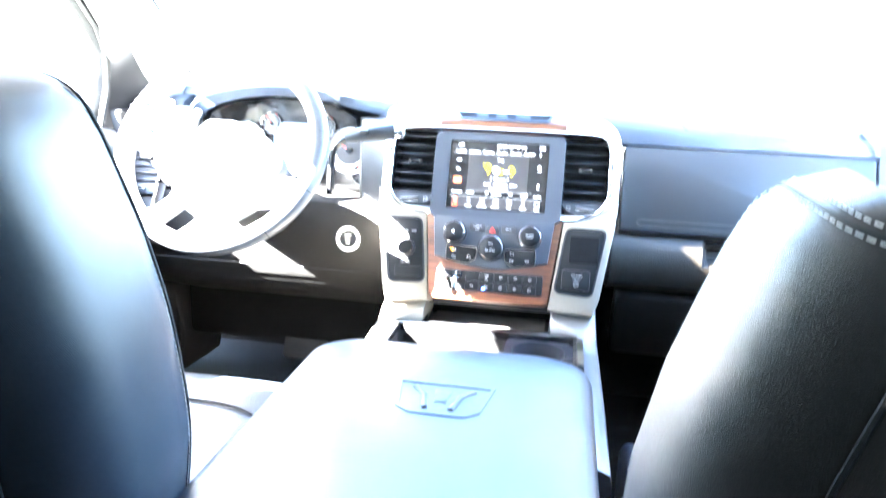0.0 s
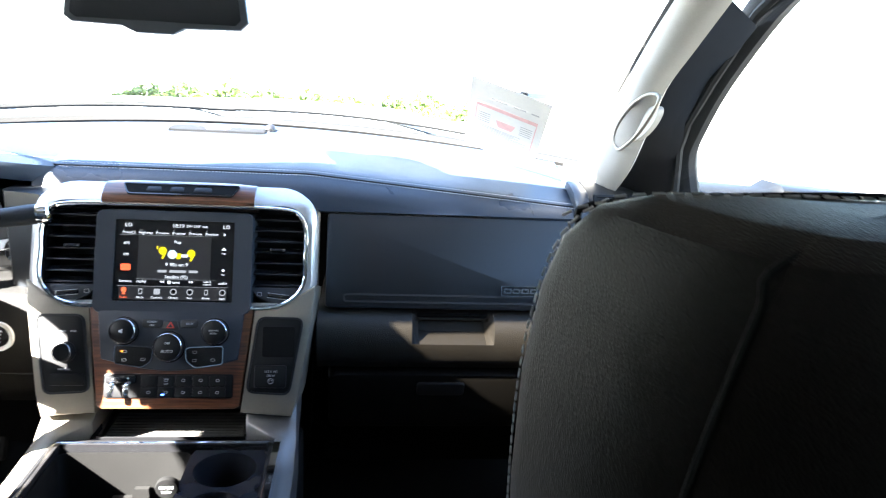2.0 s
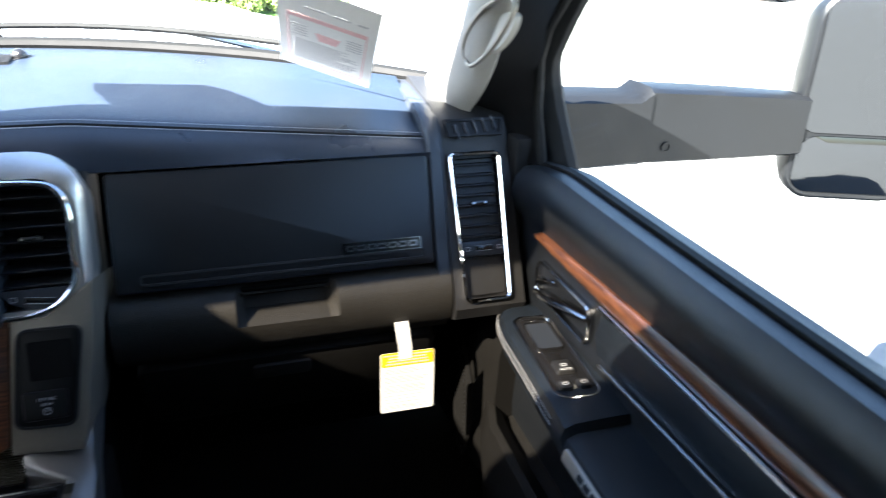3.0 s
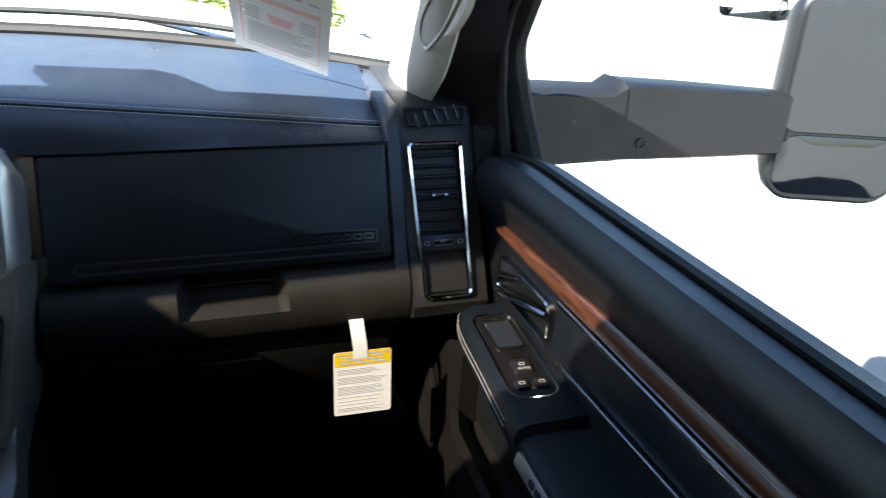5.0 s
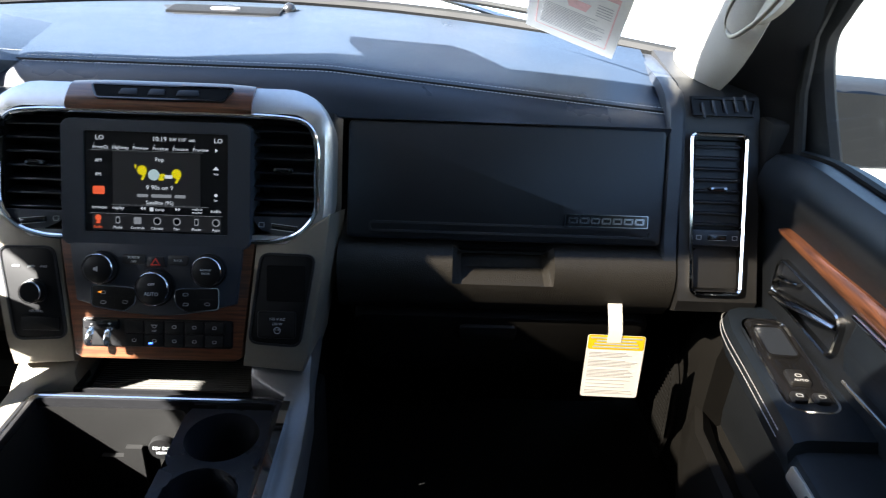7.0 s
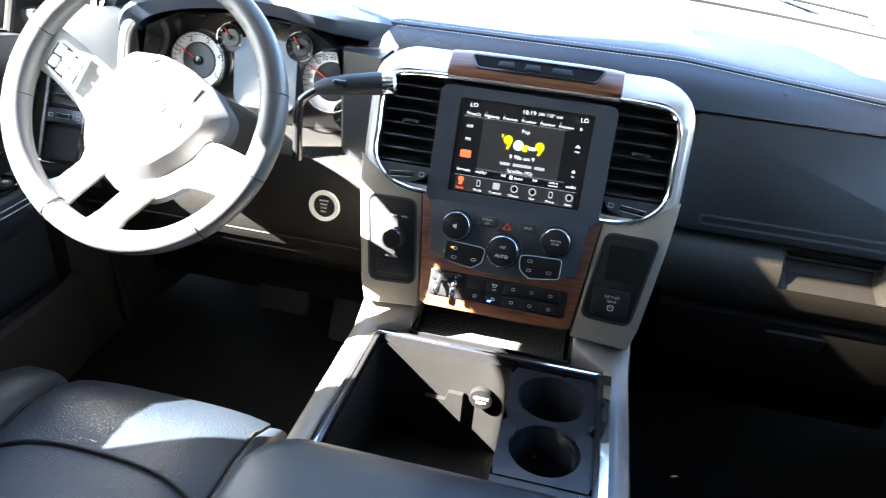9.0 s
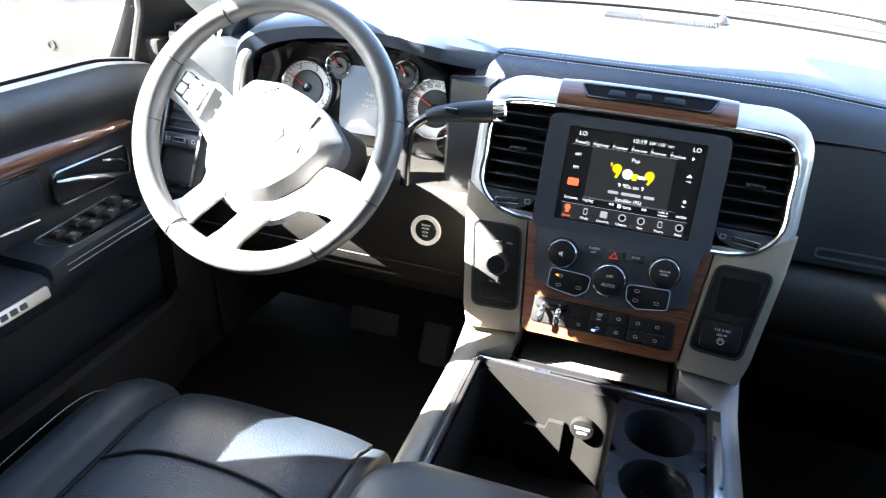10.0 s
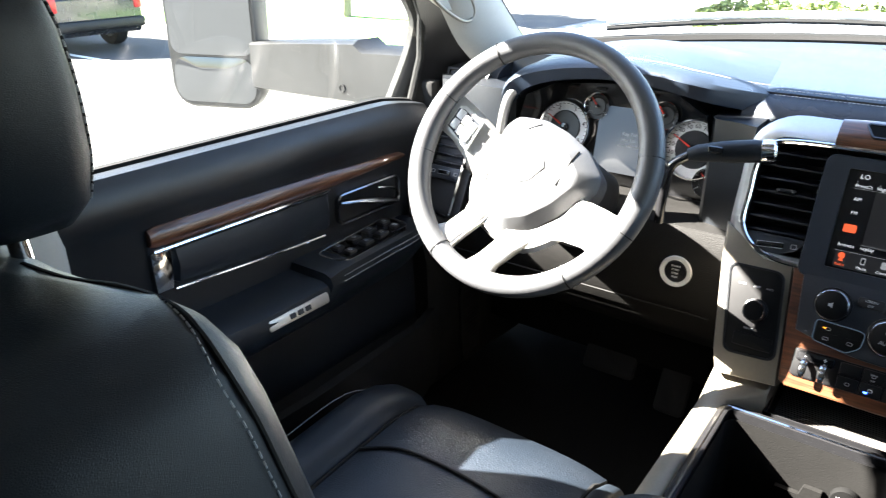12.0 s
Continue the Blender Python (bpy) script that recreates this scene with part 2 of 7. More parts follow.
def rounded(pts, r=0.006, n=3):
    """Polygon with its corners rounded off."""
    out = []
    for i, p in enumerate(pts):
        a, b = Vector(pts[i - 1]), Vector(pts[(i + 1) % len(pts)])
        p = Vector(p)
        p0 = p + (a - p).normalized() * min(r, (a - p).length * 0.45)
        p1 = p + (b - p).normalized() * min(r, (b - p).length * 0.45)
        for k in range(n + 1):
            t = k / n
            q = p0 * (1 - t) ** 2 + p * 2 * t * (1 - t) + p1 * t * t
            out.append((q.x, q.y))
    return out


def prism(bm, pts, d0, d1, M=None, edge=0.0, hollow=None):
    """A plate from a flat outline, between depths d0 and d1 of the frame M, its front edge rounded by edge."""
    P = lambda q, d: (q[0], q[1], d)
    if edge:
        loops = [[P(q, d0) for q in pts], [P(q, d1 - edge) for q in pts]]
        for k in (1, 2):
            a = radians(45 * k)
            ins = inset2(pts, edge * (1 - math.cos(a)))
            loops.append([P(q, d1 - edge + edge * math.sin(a)) for q in ins])
    else:
        loops = [[P(q, d0) for q in pts], [P(q, d1) for q in pts]]
    return loft(bm, loops, M=M)


def frame_ring(bm, pts, width, d0, d1, M=None, bulge=0.0):
    """A closed frame that follows an outline, width wide towards the inside."""
    ins = inset2(pts, width)
    mid = inset2(pts, width / 2)
    loops = [[(p[0], p[1], d0) for p in pts], [(p[0], p[1], d1) for p in pts]]
    if bulge:
        loops.append([(p[0], p[1], d1 + bulge) for p in mid])
    loops += [[(p[0], p[1], d1) for p in ins], [(p[0], p[1], d0) for p in ins]]
    rows = loft(bm, loops, caps=False, M=M)
    quad_strip(bm, rows[-1], rows[0])


def box(bm, c, s, M=None, bev=0.0, seg=2):
    r = bmesh.ops.create_cube(bm, size=1.0)
    T = Matrix.Translation(c) @ Matrix.Diagonal((*s, 1))
    bmesh.ops.transform(bm, matrix=(M @ T) if M else T, verts=r["verts"])
    if bev:
        es = list({e for v in r["verts"] for e in v.link_edges})
        bmesh.ops.bevel(bm, geom=es, offset=bev, segments=seg, profile=0.5, affect="EDGES")


def tube(bm, pts, r, n=10, closed=False, caps=True, flat=1.0):
    """A round bar along a line of points; r may be a list; flat squeezes its second axis."""
    pts = [Vector(p) for p in pts]
    k = len(pts)
    rows, up = [], None
    for i, p in enumerate(pts):
        a = pts[i - 1] if (i or closed) else p
        b = pts[(i + 1) % k] if (i < k - 1 or closed) else p
        t = (b - a).normalized()
        if up is None:
            up = Vector((0, 0, 1)) if abs(t.z) < 0.9 else Vector((1, 0, 0))
        s = t.cross(up).normalized()
        up = s.cross(t).normalized()
        rr = r[i] if isinstance(r, (list, tuple)) else r
        rows.append([bm.verts.new(p + s * rr * math.cos(2 * math.pi * j / n) + up * rr * flat * math.sin(2 * math.pi * j / n)) for j in range(n)])
    for a, b in zip(rows, rows[1:]):
        quad_strip(bm, a, b)
    if closed:
        quad_strip(bm, rows[-1], rows[0])
    elif caps:
        bm.faces.new(rows[0][::-1])
        bm.faces.new(rows[-1])


def lathe(bm, prof, n=32, M=None, caps=True):
    """A turned body: prof is (radius, height) along the local z axis."""
    loft(bm, [[(r * math.cos(2 * math.pi * j / n), r * math.sin(2 * math.pi * j / n), z) for j in range(n)] for r, z in prof], caps=caps, M=M)


def smooth_path(pts, n=6):
    """A Catmull-Rom line through points."""
    P = [Vector(p) for p in pts]
    out = []
    for i in range(len(P) - 1):
        p0, p1, p2, p3 = P[max(i - 1, 0)], P[i], P[i + 1], P[min(i + 2, len(P) - 1)]
        for k in range(n):
            t = k / n
            out.append(0.5 * ((2 * p1) + (p2 - p0) * t + (2 * p0 - 5 * p1 + 4 * p2 - p3) * t * t + (3 * p1 - p0 - 3 * p2 + p3) * t ** 3))
    out.append(P[-1])
    return out


def stitches(bm, path, step=0.006, length=0.0042, r=0.0006):
    """A row of thread stitches along a line."""
    path = [Vector(p) for p in path]
    d, seg = 0.0, 0
    for a, b in zip(path, path[1:]):
        L = (b - a).length
        if L < 1e-6:
            continue
        t = (b - a) / L
        while d < L:
            tube(bm, [a + t * d, a + t * min(d + length, L + length)], r, n=4)
            d += step
        d -= L


def frame_of(o, u, v):
    """A frame at o whose local x is u and local y is v; z looks out of the face."""
    u, v = Vector(u).normalized(), Vector(v).normalized()
    w = u.cross(v).normalized()
    v = w.cross(u)
    return Matrix(((u.x, v.x, w.x, o[0]), (u.y, v.y, w.y, o[1]), (u.z, v.z, w.z, o[2]), (0, 0, 0, 1)))


def words(text, size, M, material, parent, name="lettering", align="CENTER", depth=0.0003):
    cu = bpy.data.curves.new(name, "FONT")
    cu.body, cu.size, cu.align_x, cu.align_y, cu.extrude = text, size, align, "CENTER", depth
    cu.resolution_u = 2
    tmp = bpy.data.objects.new(name, cu)
    scene.collection.objects.link(tmp)
    bpy.context.view_layer.update()
    me = bpy.data.meshes.new_from_object(tmp.evaluated_get(bpy.context.evaluated_depsgraph_get()))
    bpy.data.objects.remove(tmp)
    me.transform(M)
    me.materials.clear()
    me.materials.append(material)
    ob = new(name, me)
    hang(ob, parent)
    return ob


def superloop(cx, cy, z, a, b, e=4.0, n=28, bulge=None):
    """A rounded-square loop in the plane z, for cushions."""
    out = []
    for j in range(n):
        t = 2 * math.pi * j / n
        c, s = math.cos(t), math.sin(t)
        x = a * math.copysign(abs(c) ** (2 / e), c)
        y = b * math.copysign(abs(s) ** (2 / e), s)
        out.append((cx + x, cy + y + (bulge(x, y) if bulge else 0), z))
    return out

# ---------------------------------------------------------------- the cab: floor, roof, pillars, glass
FLOOR, CEIL = 0.06, 1.31
GROUND = -0.85
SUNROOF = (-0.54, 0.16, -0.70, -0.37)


def windscreen_base(x):
    return 0.60 - 0.41 * x * x, 0.838 - 0.06 * x * x


def windscreen_top(x):
    return 0.0 - 0.25 * x * x, 1.163 - 0.06 * x * x


def build_cab():
    bm = nb()
    box(bm, (0, -0.65, FLOOR - 0.03), (1.78, 2.9, 0.06))
    tagged(part("floor", bm, M_CARPET), "black carpeted cab floor", "floor", kind="structure")
    bm = nb()
    box(bm, (0, 0.62, 0.33), (1.78, 0.05, 0.6), bev=0.01)
    tagged(part("wall_front", bm, M_CARPET), "dark carpeted bulkhead behind the dashboard", "bulkhead", kind="structure")
    bm = nb()
    box(bm, (0, -2.1, 0.44), (1.78, 0.06, 0.76), bev=0.01)
    for sx in (-1, 1):
        box(bm, (sx * 0.80, -2.1, 1.02), (0.18, 0.06, 0.42))
    box(bm, (0, -2.1, 1.25), (1.78, 0.06, 0.08))
    tagged(part("wall_rear", bm, M_LEATHERBACK), "plain dark rear cab wall with a window opening", "wall", kind="structure")
    # unseen panes of the rear openings, tinted dark to cut light from behind
    bm = nb()
    box(bm, (0, -2.1, 1.015), (1.42, 0.006, 0.40))
    tagged(part("window_rear", bm, M_REARDIM), "unseen rear window pane, dark tint added to dim the cab", "window", kind="structure")
    for sx in (-1, 1):
        bm = nb()
        box(bm, (sx * 0.875, -1.19, 1.025), (0.006, 0.86, 0.60))
        tagged(part("window_rear_left" if sx < 0 else "window_rear_right", bm, M_REARDIM), "unseen rear door window pane, dark tint added to dim the cab", "window", kind="structure")
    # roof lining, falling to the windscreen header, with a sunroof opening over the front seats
    bm = nb()
    rx0, rx1, ry0, ry1 = SUNROOF

    def lining(x, ys):
        """A slice of the roof at x between two depths: underside, then upper side."""
        yt, zt = windscreen_top(x)
        crown = CEIL - 0.05 * (x / 0.8) ** 2
        under = [(yt + 0.01, zt - 0.012), (yt - 0.03, zt - 0.004), (yt - 0.12, zt + 0.035), (yt - 0.28, crown - 0.02), (-0.8, crown), (-2.1, crown - 0.01)]
        uy, uz = [-p[0] for p in under], [p[1] for p in under]
        steps = [ys[0] + (ys[1] - ys[0]) * k / 14 for k in range(15)]
        low = [(x, y, float(np.interp(-y, uy, uz))) for y in steps]
        return low + [(x, y, z + 0.05) for _, y, z in low[::-1]]

    def slab_of_roof(x0, x1, ya, yb, n):
        xs_ = [x0 + (x1 - x0) * k / n for k in range(n + 1)]
        loft(bm, [lining(x, (ya if ya is not None else windscreen_top(x)[0] + 0.01, yb)) for x in xs_])

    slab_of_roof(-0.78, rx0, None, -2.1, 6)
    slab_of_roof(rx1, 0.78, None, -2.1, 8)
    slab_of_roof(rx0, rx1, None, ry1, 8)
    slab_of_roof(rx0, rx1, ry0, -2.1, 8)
    tagged(part("ceiling", bm, M_ROOF), "pale beige cloth roof lining of the cab", "ceiling", kind="structure")
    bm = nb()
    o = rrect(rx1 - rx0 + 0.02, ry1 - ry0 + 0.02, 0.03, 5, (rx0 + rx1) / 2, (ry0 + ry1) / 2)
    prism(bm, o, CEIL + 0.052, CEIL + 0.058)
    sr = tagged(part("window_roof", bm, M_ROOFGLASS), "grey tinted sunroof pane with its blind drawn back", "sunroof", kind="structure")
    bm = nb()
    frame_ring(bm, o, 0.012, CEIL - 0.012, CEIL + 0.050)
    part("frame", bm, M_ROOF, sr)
    # side walls behind the front doors, and the posts between the doors
    for sx in (-1, 1):
        nm = "wall_left" if sx < 0 else "wall_right"
        bm = nb()
        box(bm, (sx * 0.88, -1.45, 0.40), (0.06, 1.28, 0.67), bev=0.01)
        box(bm, (sx * 0.88, -1.84, 0.98), (0.06, 0.50, 0.60))
        tagged(part(nm, bm, M_LOWER), "dark rear side wall of the cab with a window opening", "wall", kind="structure")
        bm = nb()
        loops = [superloop(sx * 0.86, -0.695, z, 0.045, 0.085, 4, 16) for z in (0.1, 0.5, 0.8, 1.05, 1.24)]
        loft(bm, loops)
        tagged(part("post_left" if sx < 0 else "post_right", bm, M_PILLAR), "grey trimmed door post between the doors", "door post", kind="structure")
        bm = nb()
        box(bm, (sx * 0.885, -0.20, 0.08), (0.09, 1.05, 0.18), bev=0.015)
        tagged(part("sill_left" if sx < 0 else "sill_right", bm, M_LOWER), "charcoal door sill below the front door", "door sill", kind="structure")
        # roof rail over the doors
        bm = nb()
        tube(bm, smooth_path([(sx * 0.765, -0.14, 1.145), (sx * 0.785, -0.25, 1.205), (sx * 0.80, -0.38, 1.25), (sx * 0.81, -0.6, 1.275), (sx * 0.81, -0.8, 1.285), (sx * 0.81, -1.3, 1.285), (sx * 0.81, -2.08, 1.27)]), 0.036, 12)
        tagged(part("roof_rail_left" if sx < 0 else "roof_rail_right", bm, M_ROOF), "pale roof rail trim above the doors", "roof rail", kind="structure")
        # windscreen pillar trim, with an oval grab handle on it
        fro = [(0.748, 0.40, 0.765), (0.745, 0.355, 0.80), (0.742, 0.28, 0.86), (0.738, 0.19, 0.93), (0.733, 0.09, 1.0), (0.726, -0.02, 1.08), (0.717, -0.13, 1.145)]
        rea = [(0.785, 0.27, 0.735), (0.778, 0.22, 0.772), (0.770, 0.125, 0.835), (0.766, 0.058, 0.91), (0.763, -0.002, 0.985), (0.76, -0.09, 1.045), (0.755, -0.20, 1.115)]
        loops = []
        for p, q in zip(smooth_path(fro, 4), smooth_path(rea, 4)):
            lp = []
            for k in range(9):
                f = k / 8
                w = math.sin(math.pi * f) ** 0.7
                c = p.lerp(q, f)
                lp.append((sx * (c.x - 0.020 * w), c.y - 0.012 * w, c.z - 0.006 * w))
            lp += [(sx * (q.x + 0.008), q.y + 0.012, q.z + 0.004), (sx * (p.x + 0.04), p.y - 0.01, p.z + 0.01)]
            loops.append(lp)
        bm = nb()
        loft(bm, loops)
        tagged(part("windscreen_pillar_left" if sx < 0 else "windscreen_pillar_right", bm, M_PILLAR), "grey plastic trim of the windscreen pillar", "pillar trim", kind="structure")
        gh = thing("grab_handle", "grey oval grab handle on the windscreen pillar", "grab handle", (sx * 0.74, 0.04, 0.926), "grab handles")
        bm = nb()
        ring = []
        for k in range(28):
            a_ = 2 * math.pi * k / 28
            ca, sa = math.cos(a_), math.sin(a_)
            ring.append((sx * (0.732 + 0.008 * ca ** 4), 0.042 + 0.080 * ca + 0.030 * sa, 0.930 - 0.050 * ca + 0.016 * sa))
        tube(bm, ring, 0.0032, 10, closed=True)
        # Ring in darker trim: the shade round the oval recess is painted in.
        part("grip", bm, M_WARM, gh)
        bm = nb()
        loft(bm, [[(sx * (0.748 + d), 0.042 + (p[1] - 0.042) * f, 0.930 + (p[2] - 0.930) * f) for p in ring] for d, f in ((0.014, 0.62), (0.004, 0.62), (0.003, 0.4))])
        part("recess", bm, M_PILLAR, gh)
    # black ceramic border and the windscreen itself
    bm = nb()
    N = 16
    low = [windscreen_base(-0.76 + 1.52 * i / N) for i in range(N + 1)]
    xs = [-0.76 + 1.52 * i / N for i in range(N + 1)]
    rows = []
    for k in range(7):
        f = k / 6
        row = []
        for x, (yb, zb) in zip(xs, low):
            xx = x * (1 - 0.06 * f)
            yt, zt = windscreen_top(xx)
            row.append((xx, yb + (yt - yb) * f, zb + (zt - zb) * f + 0.02 * math.sin(math.pi * f)))
        rows.append(row)
    loft(bm, rows, closed=False, caps=False)
    ws = tagged(part("window_front", bm, M_GLASS), "clear curved windscreen with a black edge", "windscreen", kind="structure")
    ws.visible_shadow = False
    bm = nb()
    tube(bm, [(x, y - 0.004, z + 0.004) for x, (y, z) in zip(xs, low)], 0.015, 8, flat=0.75)
    for sx in (-1, 1):
        side = [rows[k][0 if sx < 0 else -1] for k in range(7)]
        tube(bm, [(p[0], p[1], p[2]) for p in side], 0.006, 6)
    part("seal", bm, M_RUBBER, ws, "black rubber edge seal")


build_cab()

# ---------------------------------------------------------------- dashboard
S20, C20 = math.sin(radians(20)), math.cos(radians(20))
ST = frame_of((0, 0, 0.62), (1, 0, 0), (0, S20, C20))


def stack(u, v, w=0.0):
    return ST @ Vector((u, v, w))


def edge_z(x):
    """Height of the stitched front edge of the dash pad."""
    return 0.803 - 0.045 * max(0.0, x - 0.2) / 0.5


def pad_profile(x):
    yb, zb = windscreen_base(x)
    e = edge_z(x)
    return [(yb - 0.004, zb - 0.03), (yb - 0.012, zb - 0.006), (yb - 0.03, zb), (yb * 0.8 + 0.04, zb + 0.004), (yb * 0.5 + 0.10, zb * 0.5 + 0.5 * e + 0.014), (0.235, e + 0.011),
            (0.195, e + 0.004), (0.176, e - 0.003), (0.164, e - 0.010), (0.152, e - 0.021), (0.145, e - 0.035), (0.140, 0.742), (0.155, 0.736), (0.19, 0.736)]


dash = thing("dashboard", "black padded dashboard with silver trim and pale stitching", "dashboard", (0, 0.2, 0.6))


def build_dash():
    bm = nb()
    xs = [-0.262 + 0.957 * i / 42 for i in range(43)]
    loft(bm, [[(x, y, z) for y, z in pad_profile(x)] + [(x, 0.5, 0.70)] for x in xs])
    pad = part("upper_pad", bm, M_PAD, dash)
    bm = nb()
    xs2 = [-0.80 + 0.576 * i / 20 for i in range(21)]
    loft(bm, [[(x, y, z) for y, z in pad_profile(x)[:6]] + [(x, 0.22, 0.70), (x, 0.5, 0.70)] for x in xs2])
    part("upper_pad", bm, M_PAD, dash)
    # right shoulder of the dash beyond the end trim
    for sx in (-1, 1):
        bm = nb()
        xs3 = [0.715 + 0.115 * i / 8 for i in range(9)]
        loft(bm, [[(sx * x, windscreen_base(min(x, 0.76))[0] - 0.01, 0.76), (sx * x, windscreen_base(min(x, 0.76))[0] - 0.03, 0.814), (sx * x, 0.26, 0.800), (sx * x, 0.21, 0.792), (sx * x, 0.185, 0.781),
                   (sx * x, 0.172, 0.765), (sx * x, 0.160, 0.742), (sx * x, 0.044, 0.515), (sx * x, 0.05, 0.495), (sx * x, 0.10, 0.47), (sx * x, 0.30, 0.46)] for x in xs3])
        part("end_cap", bm, M_PLASTIC, dash)
        bm = nb()
        box(bm, (sx * 0.868, 0.215, 0.43), (0.075, 0.18, 0.66), bev=0.01)
        part("jamb_trim", bm, M_RUBBER, dash, "black trim beside the door opening")
    bm = nb()
    prof = [(0.42, 0.804), (0.34, 0.804), (0.27, 0.798), (0.215, 0.792), (0.18, 0.782), (0.160, 0.764), (0.145, 0.738), (0.118, 0.67), (0.100, 0.618), (0.090, 0.590), (0.078, 0.572), (0.074, 0.555)]
    prof_back = [(y + 0.03, z - 0.012) for y, z in prof[::-1]]
    loops = []
    for x, d in ((0.691, 0.004), (0.695, -0.003), (0.712, -0.003), (0.718, 0.004)):
        loops.append([(x, y + d, z) for y, z in prof] + [(x, y, z) for y, z in prof_back])
    loft(bm, loops)
    part("end_trim", bm, M_BEZEL, dash, "charcoal vertical end trim")
    # stitching: two rows along the front edge
    bm = nb()
    for dy, dz in ((0.1835, 0.0021), (0.1705, -0.0034)):
        stitches(bm, [(x, dy, edge_z(x) + dz) for x in [-0.225 + 0.915 * i / 40 for i in range(41)]], 0.0058, 0.0040, 0.00065)
    tagged(part("stitching", bm, M_STITCH, dash, "two rows of pale grey thread"), kind="stuff")
    bm = nb()
    tube(bm, [(x, 0.177, edge_z(x) - 0.003) for x in xs], 0.0022, 6)
    part("seam", bm, M_RUBBER, dash)
    # glove box lid with its grip groove, and the chrome name plate
    GV = frame_of((0.462, 0.1165, 0.659), (1, 0, 0), (0, 0.37, 1))
    bm = nb()
    prism(bm, rrect(0.456, 0.168, 0.008), -0.03, 0.004, GV, edge=0.004)
    lid = part("glove_box_lid", bm, M_DASH, dash, "plain black upper glove box lid")
    bm = nb()
    gr = rrect(0.41, 0.016, 0.007, cx=0.008, cy=-0.066)
    frame_ring(bm, gr, 0.0035, 0.003, 0.0065, GV)
    part("groove", bm, M_PLASTIC, lid)
    BD = GV @ Matrix.Translation((0.146, -0.049, 0.004))
    bm = nb()
    prism(bm, rrect(0.121, 0.0185, 0.002), 0.0, 0.003, BD)
    plate = part("name_plate", bm, M_GLOSS, lid, "black plate with a chrome rim and raised chrome marks")
    bm = nb()
    frame_ring(bm, rrect(0.121, 0.0185, 0.002), 0.0012, 0.003, 0.0045, BD)
    for i in range(7):
        u = -0.048 + 0.016 * i
        frame_ring(bm, rounded([(u - 0.0072, -0.0045), (u + 0.0066, -0.0045), (u + 0.0072, 0.0045), (u - 0.0066, 0.0045)], 0.001), 0.0024, 0.003, 0.0044, BD)
    part("chrome_rim", bm, M_DARKCHROME, dash, "raised chrome rim and bars")
    # padded beam under the lid with a pull notch
    prof = [(0.13, 0.572), (0.09, 0.572), (0.070, 0.563), (0.060, 0.548), (0.057, 0.525), (0.062, 0.495), (0.085, 0.468), (0.16, 0.445), (0.30, 0.43), (0.30, 0.57)]

    def dent(x):
        a = min(1, max(0, (x - 0.388) / 0.014)) * min(1, max(0, (0.536 - x) / 0.014))
        return a

    bm = nb()
    xs4 = sorted([0.222 + 0.49 * i / 24 for i in range(25)] + [0.388, 0.395, 0.402, 0.522, 0.529, 0.536])
    loft(bm, [[(x, y + (0.035 * dent(x) if 0.546 < z < 0.568 and y < 0.1 else 0), z - (0.012 * dent(x) if 0.546 < z < 0.575 and y < 0.1 else 0)) for y, z in prof] for x in xs4])
    part("lower_beam", bm, M_BEAM, dash, "charcoal grained beam with a pull notch")
    # Flat plate in the pull notch, its recess shade painted near-black.
    bm = nb()
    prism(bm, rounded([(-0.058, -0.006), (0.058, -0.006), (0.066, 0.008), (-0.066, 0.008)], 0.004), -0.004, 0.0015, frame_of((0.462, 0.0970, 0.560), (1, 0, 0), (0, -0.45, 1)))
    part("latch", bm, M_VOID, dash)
    # lower glove box door and closing panels
    bm = nb()
    GL = frame_of((0.47, 0.125, 0.375), (1, 0, 0), (0, -0.45, 1))
    prism(bm, rrect(0.46, 0.16, 0.02), -0.05, 0.0, GL, edge=0.008)
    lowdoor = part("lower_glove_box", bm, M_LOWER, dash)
    bm = nb()
    prism(bm, rrect(0.09, 0.034, 0.008, cx=-0.02, cy=0.045), 0.0, 0.006, GL, edge=0.003)
    part("latch", bm, M_PLASTIC, lowdoor)
    bm = nb()
    box(bm, (0.47, 0.42, 0.30), (0.5, 0.3, 0.30), bev=0.02)
    part("underside", bm, M_CARPET, dash)
    bm = nb()
    box(bm, (-0.50, 0.42, 0.34), (0.56, 0.3, 0.28), bev=0.02)
    part("underside", bm, M_CARPET, dash)
    # unseen carpeted box under the stack, added to block sun across the footwells
    bm = nb()
    box(bm, (0, 0.33, 0.25), (0.36, 0.58, 0.40), bev=0.02)
    part("tunnel_sun_block", bm, M_CARPET, dash)
    # driver's knee panel
    bm = nb()
    prof = [(0.20, 0.606), (0.10, 0.606), (0.078, 0.598), (0.066, 0.57), (0.061, 0.53), (0.064, 0.48), (0.085, 0.42), (0.13, 0.375), (0.30, 0.35), (0.30, 0.60)]
    loft(bm, [[(x, y + 0.03 * max(0, (-0.66 - x) / 0.14), z) for y, z in prof] for x in [-0.80 + 0.578 * i / 16 for i in range(17)]])
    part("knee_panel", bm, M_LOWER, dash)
    bm = nb()
    for z in (0.46,):
        tube(bm, [(x, 0.063, z) for x in (-0.74, -0.6, -0.45, -0.24)], 0.0016, 5)
    part("panel_joint", bm, M_RUBBER, dash)
    # top speaker grille by the windscreen, with its sensor dome
    bm = nb()
    SP = frame_of((-0.005, 0.447, 0.8380), (1, 0, 0), (0, 1, 0.0625))
    prism(bm, [(-0.125, 0.035), (-0.085, -0.035), (0.075, -0.035), (0.115, 0.035)][::1], -0.004, 0.0, SP)
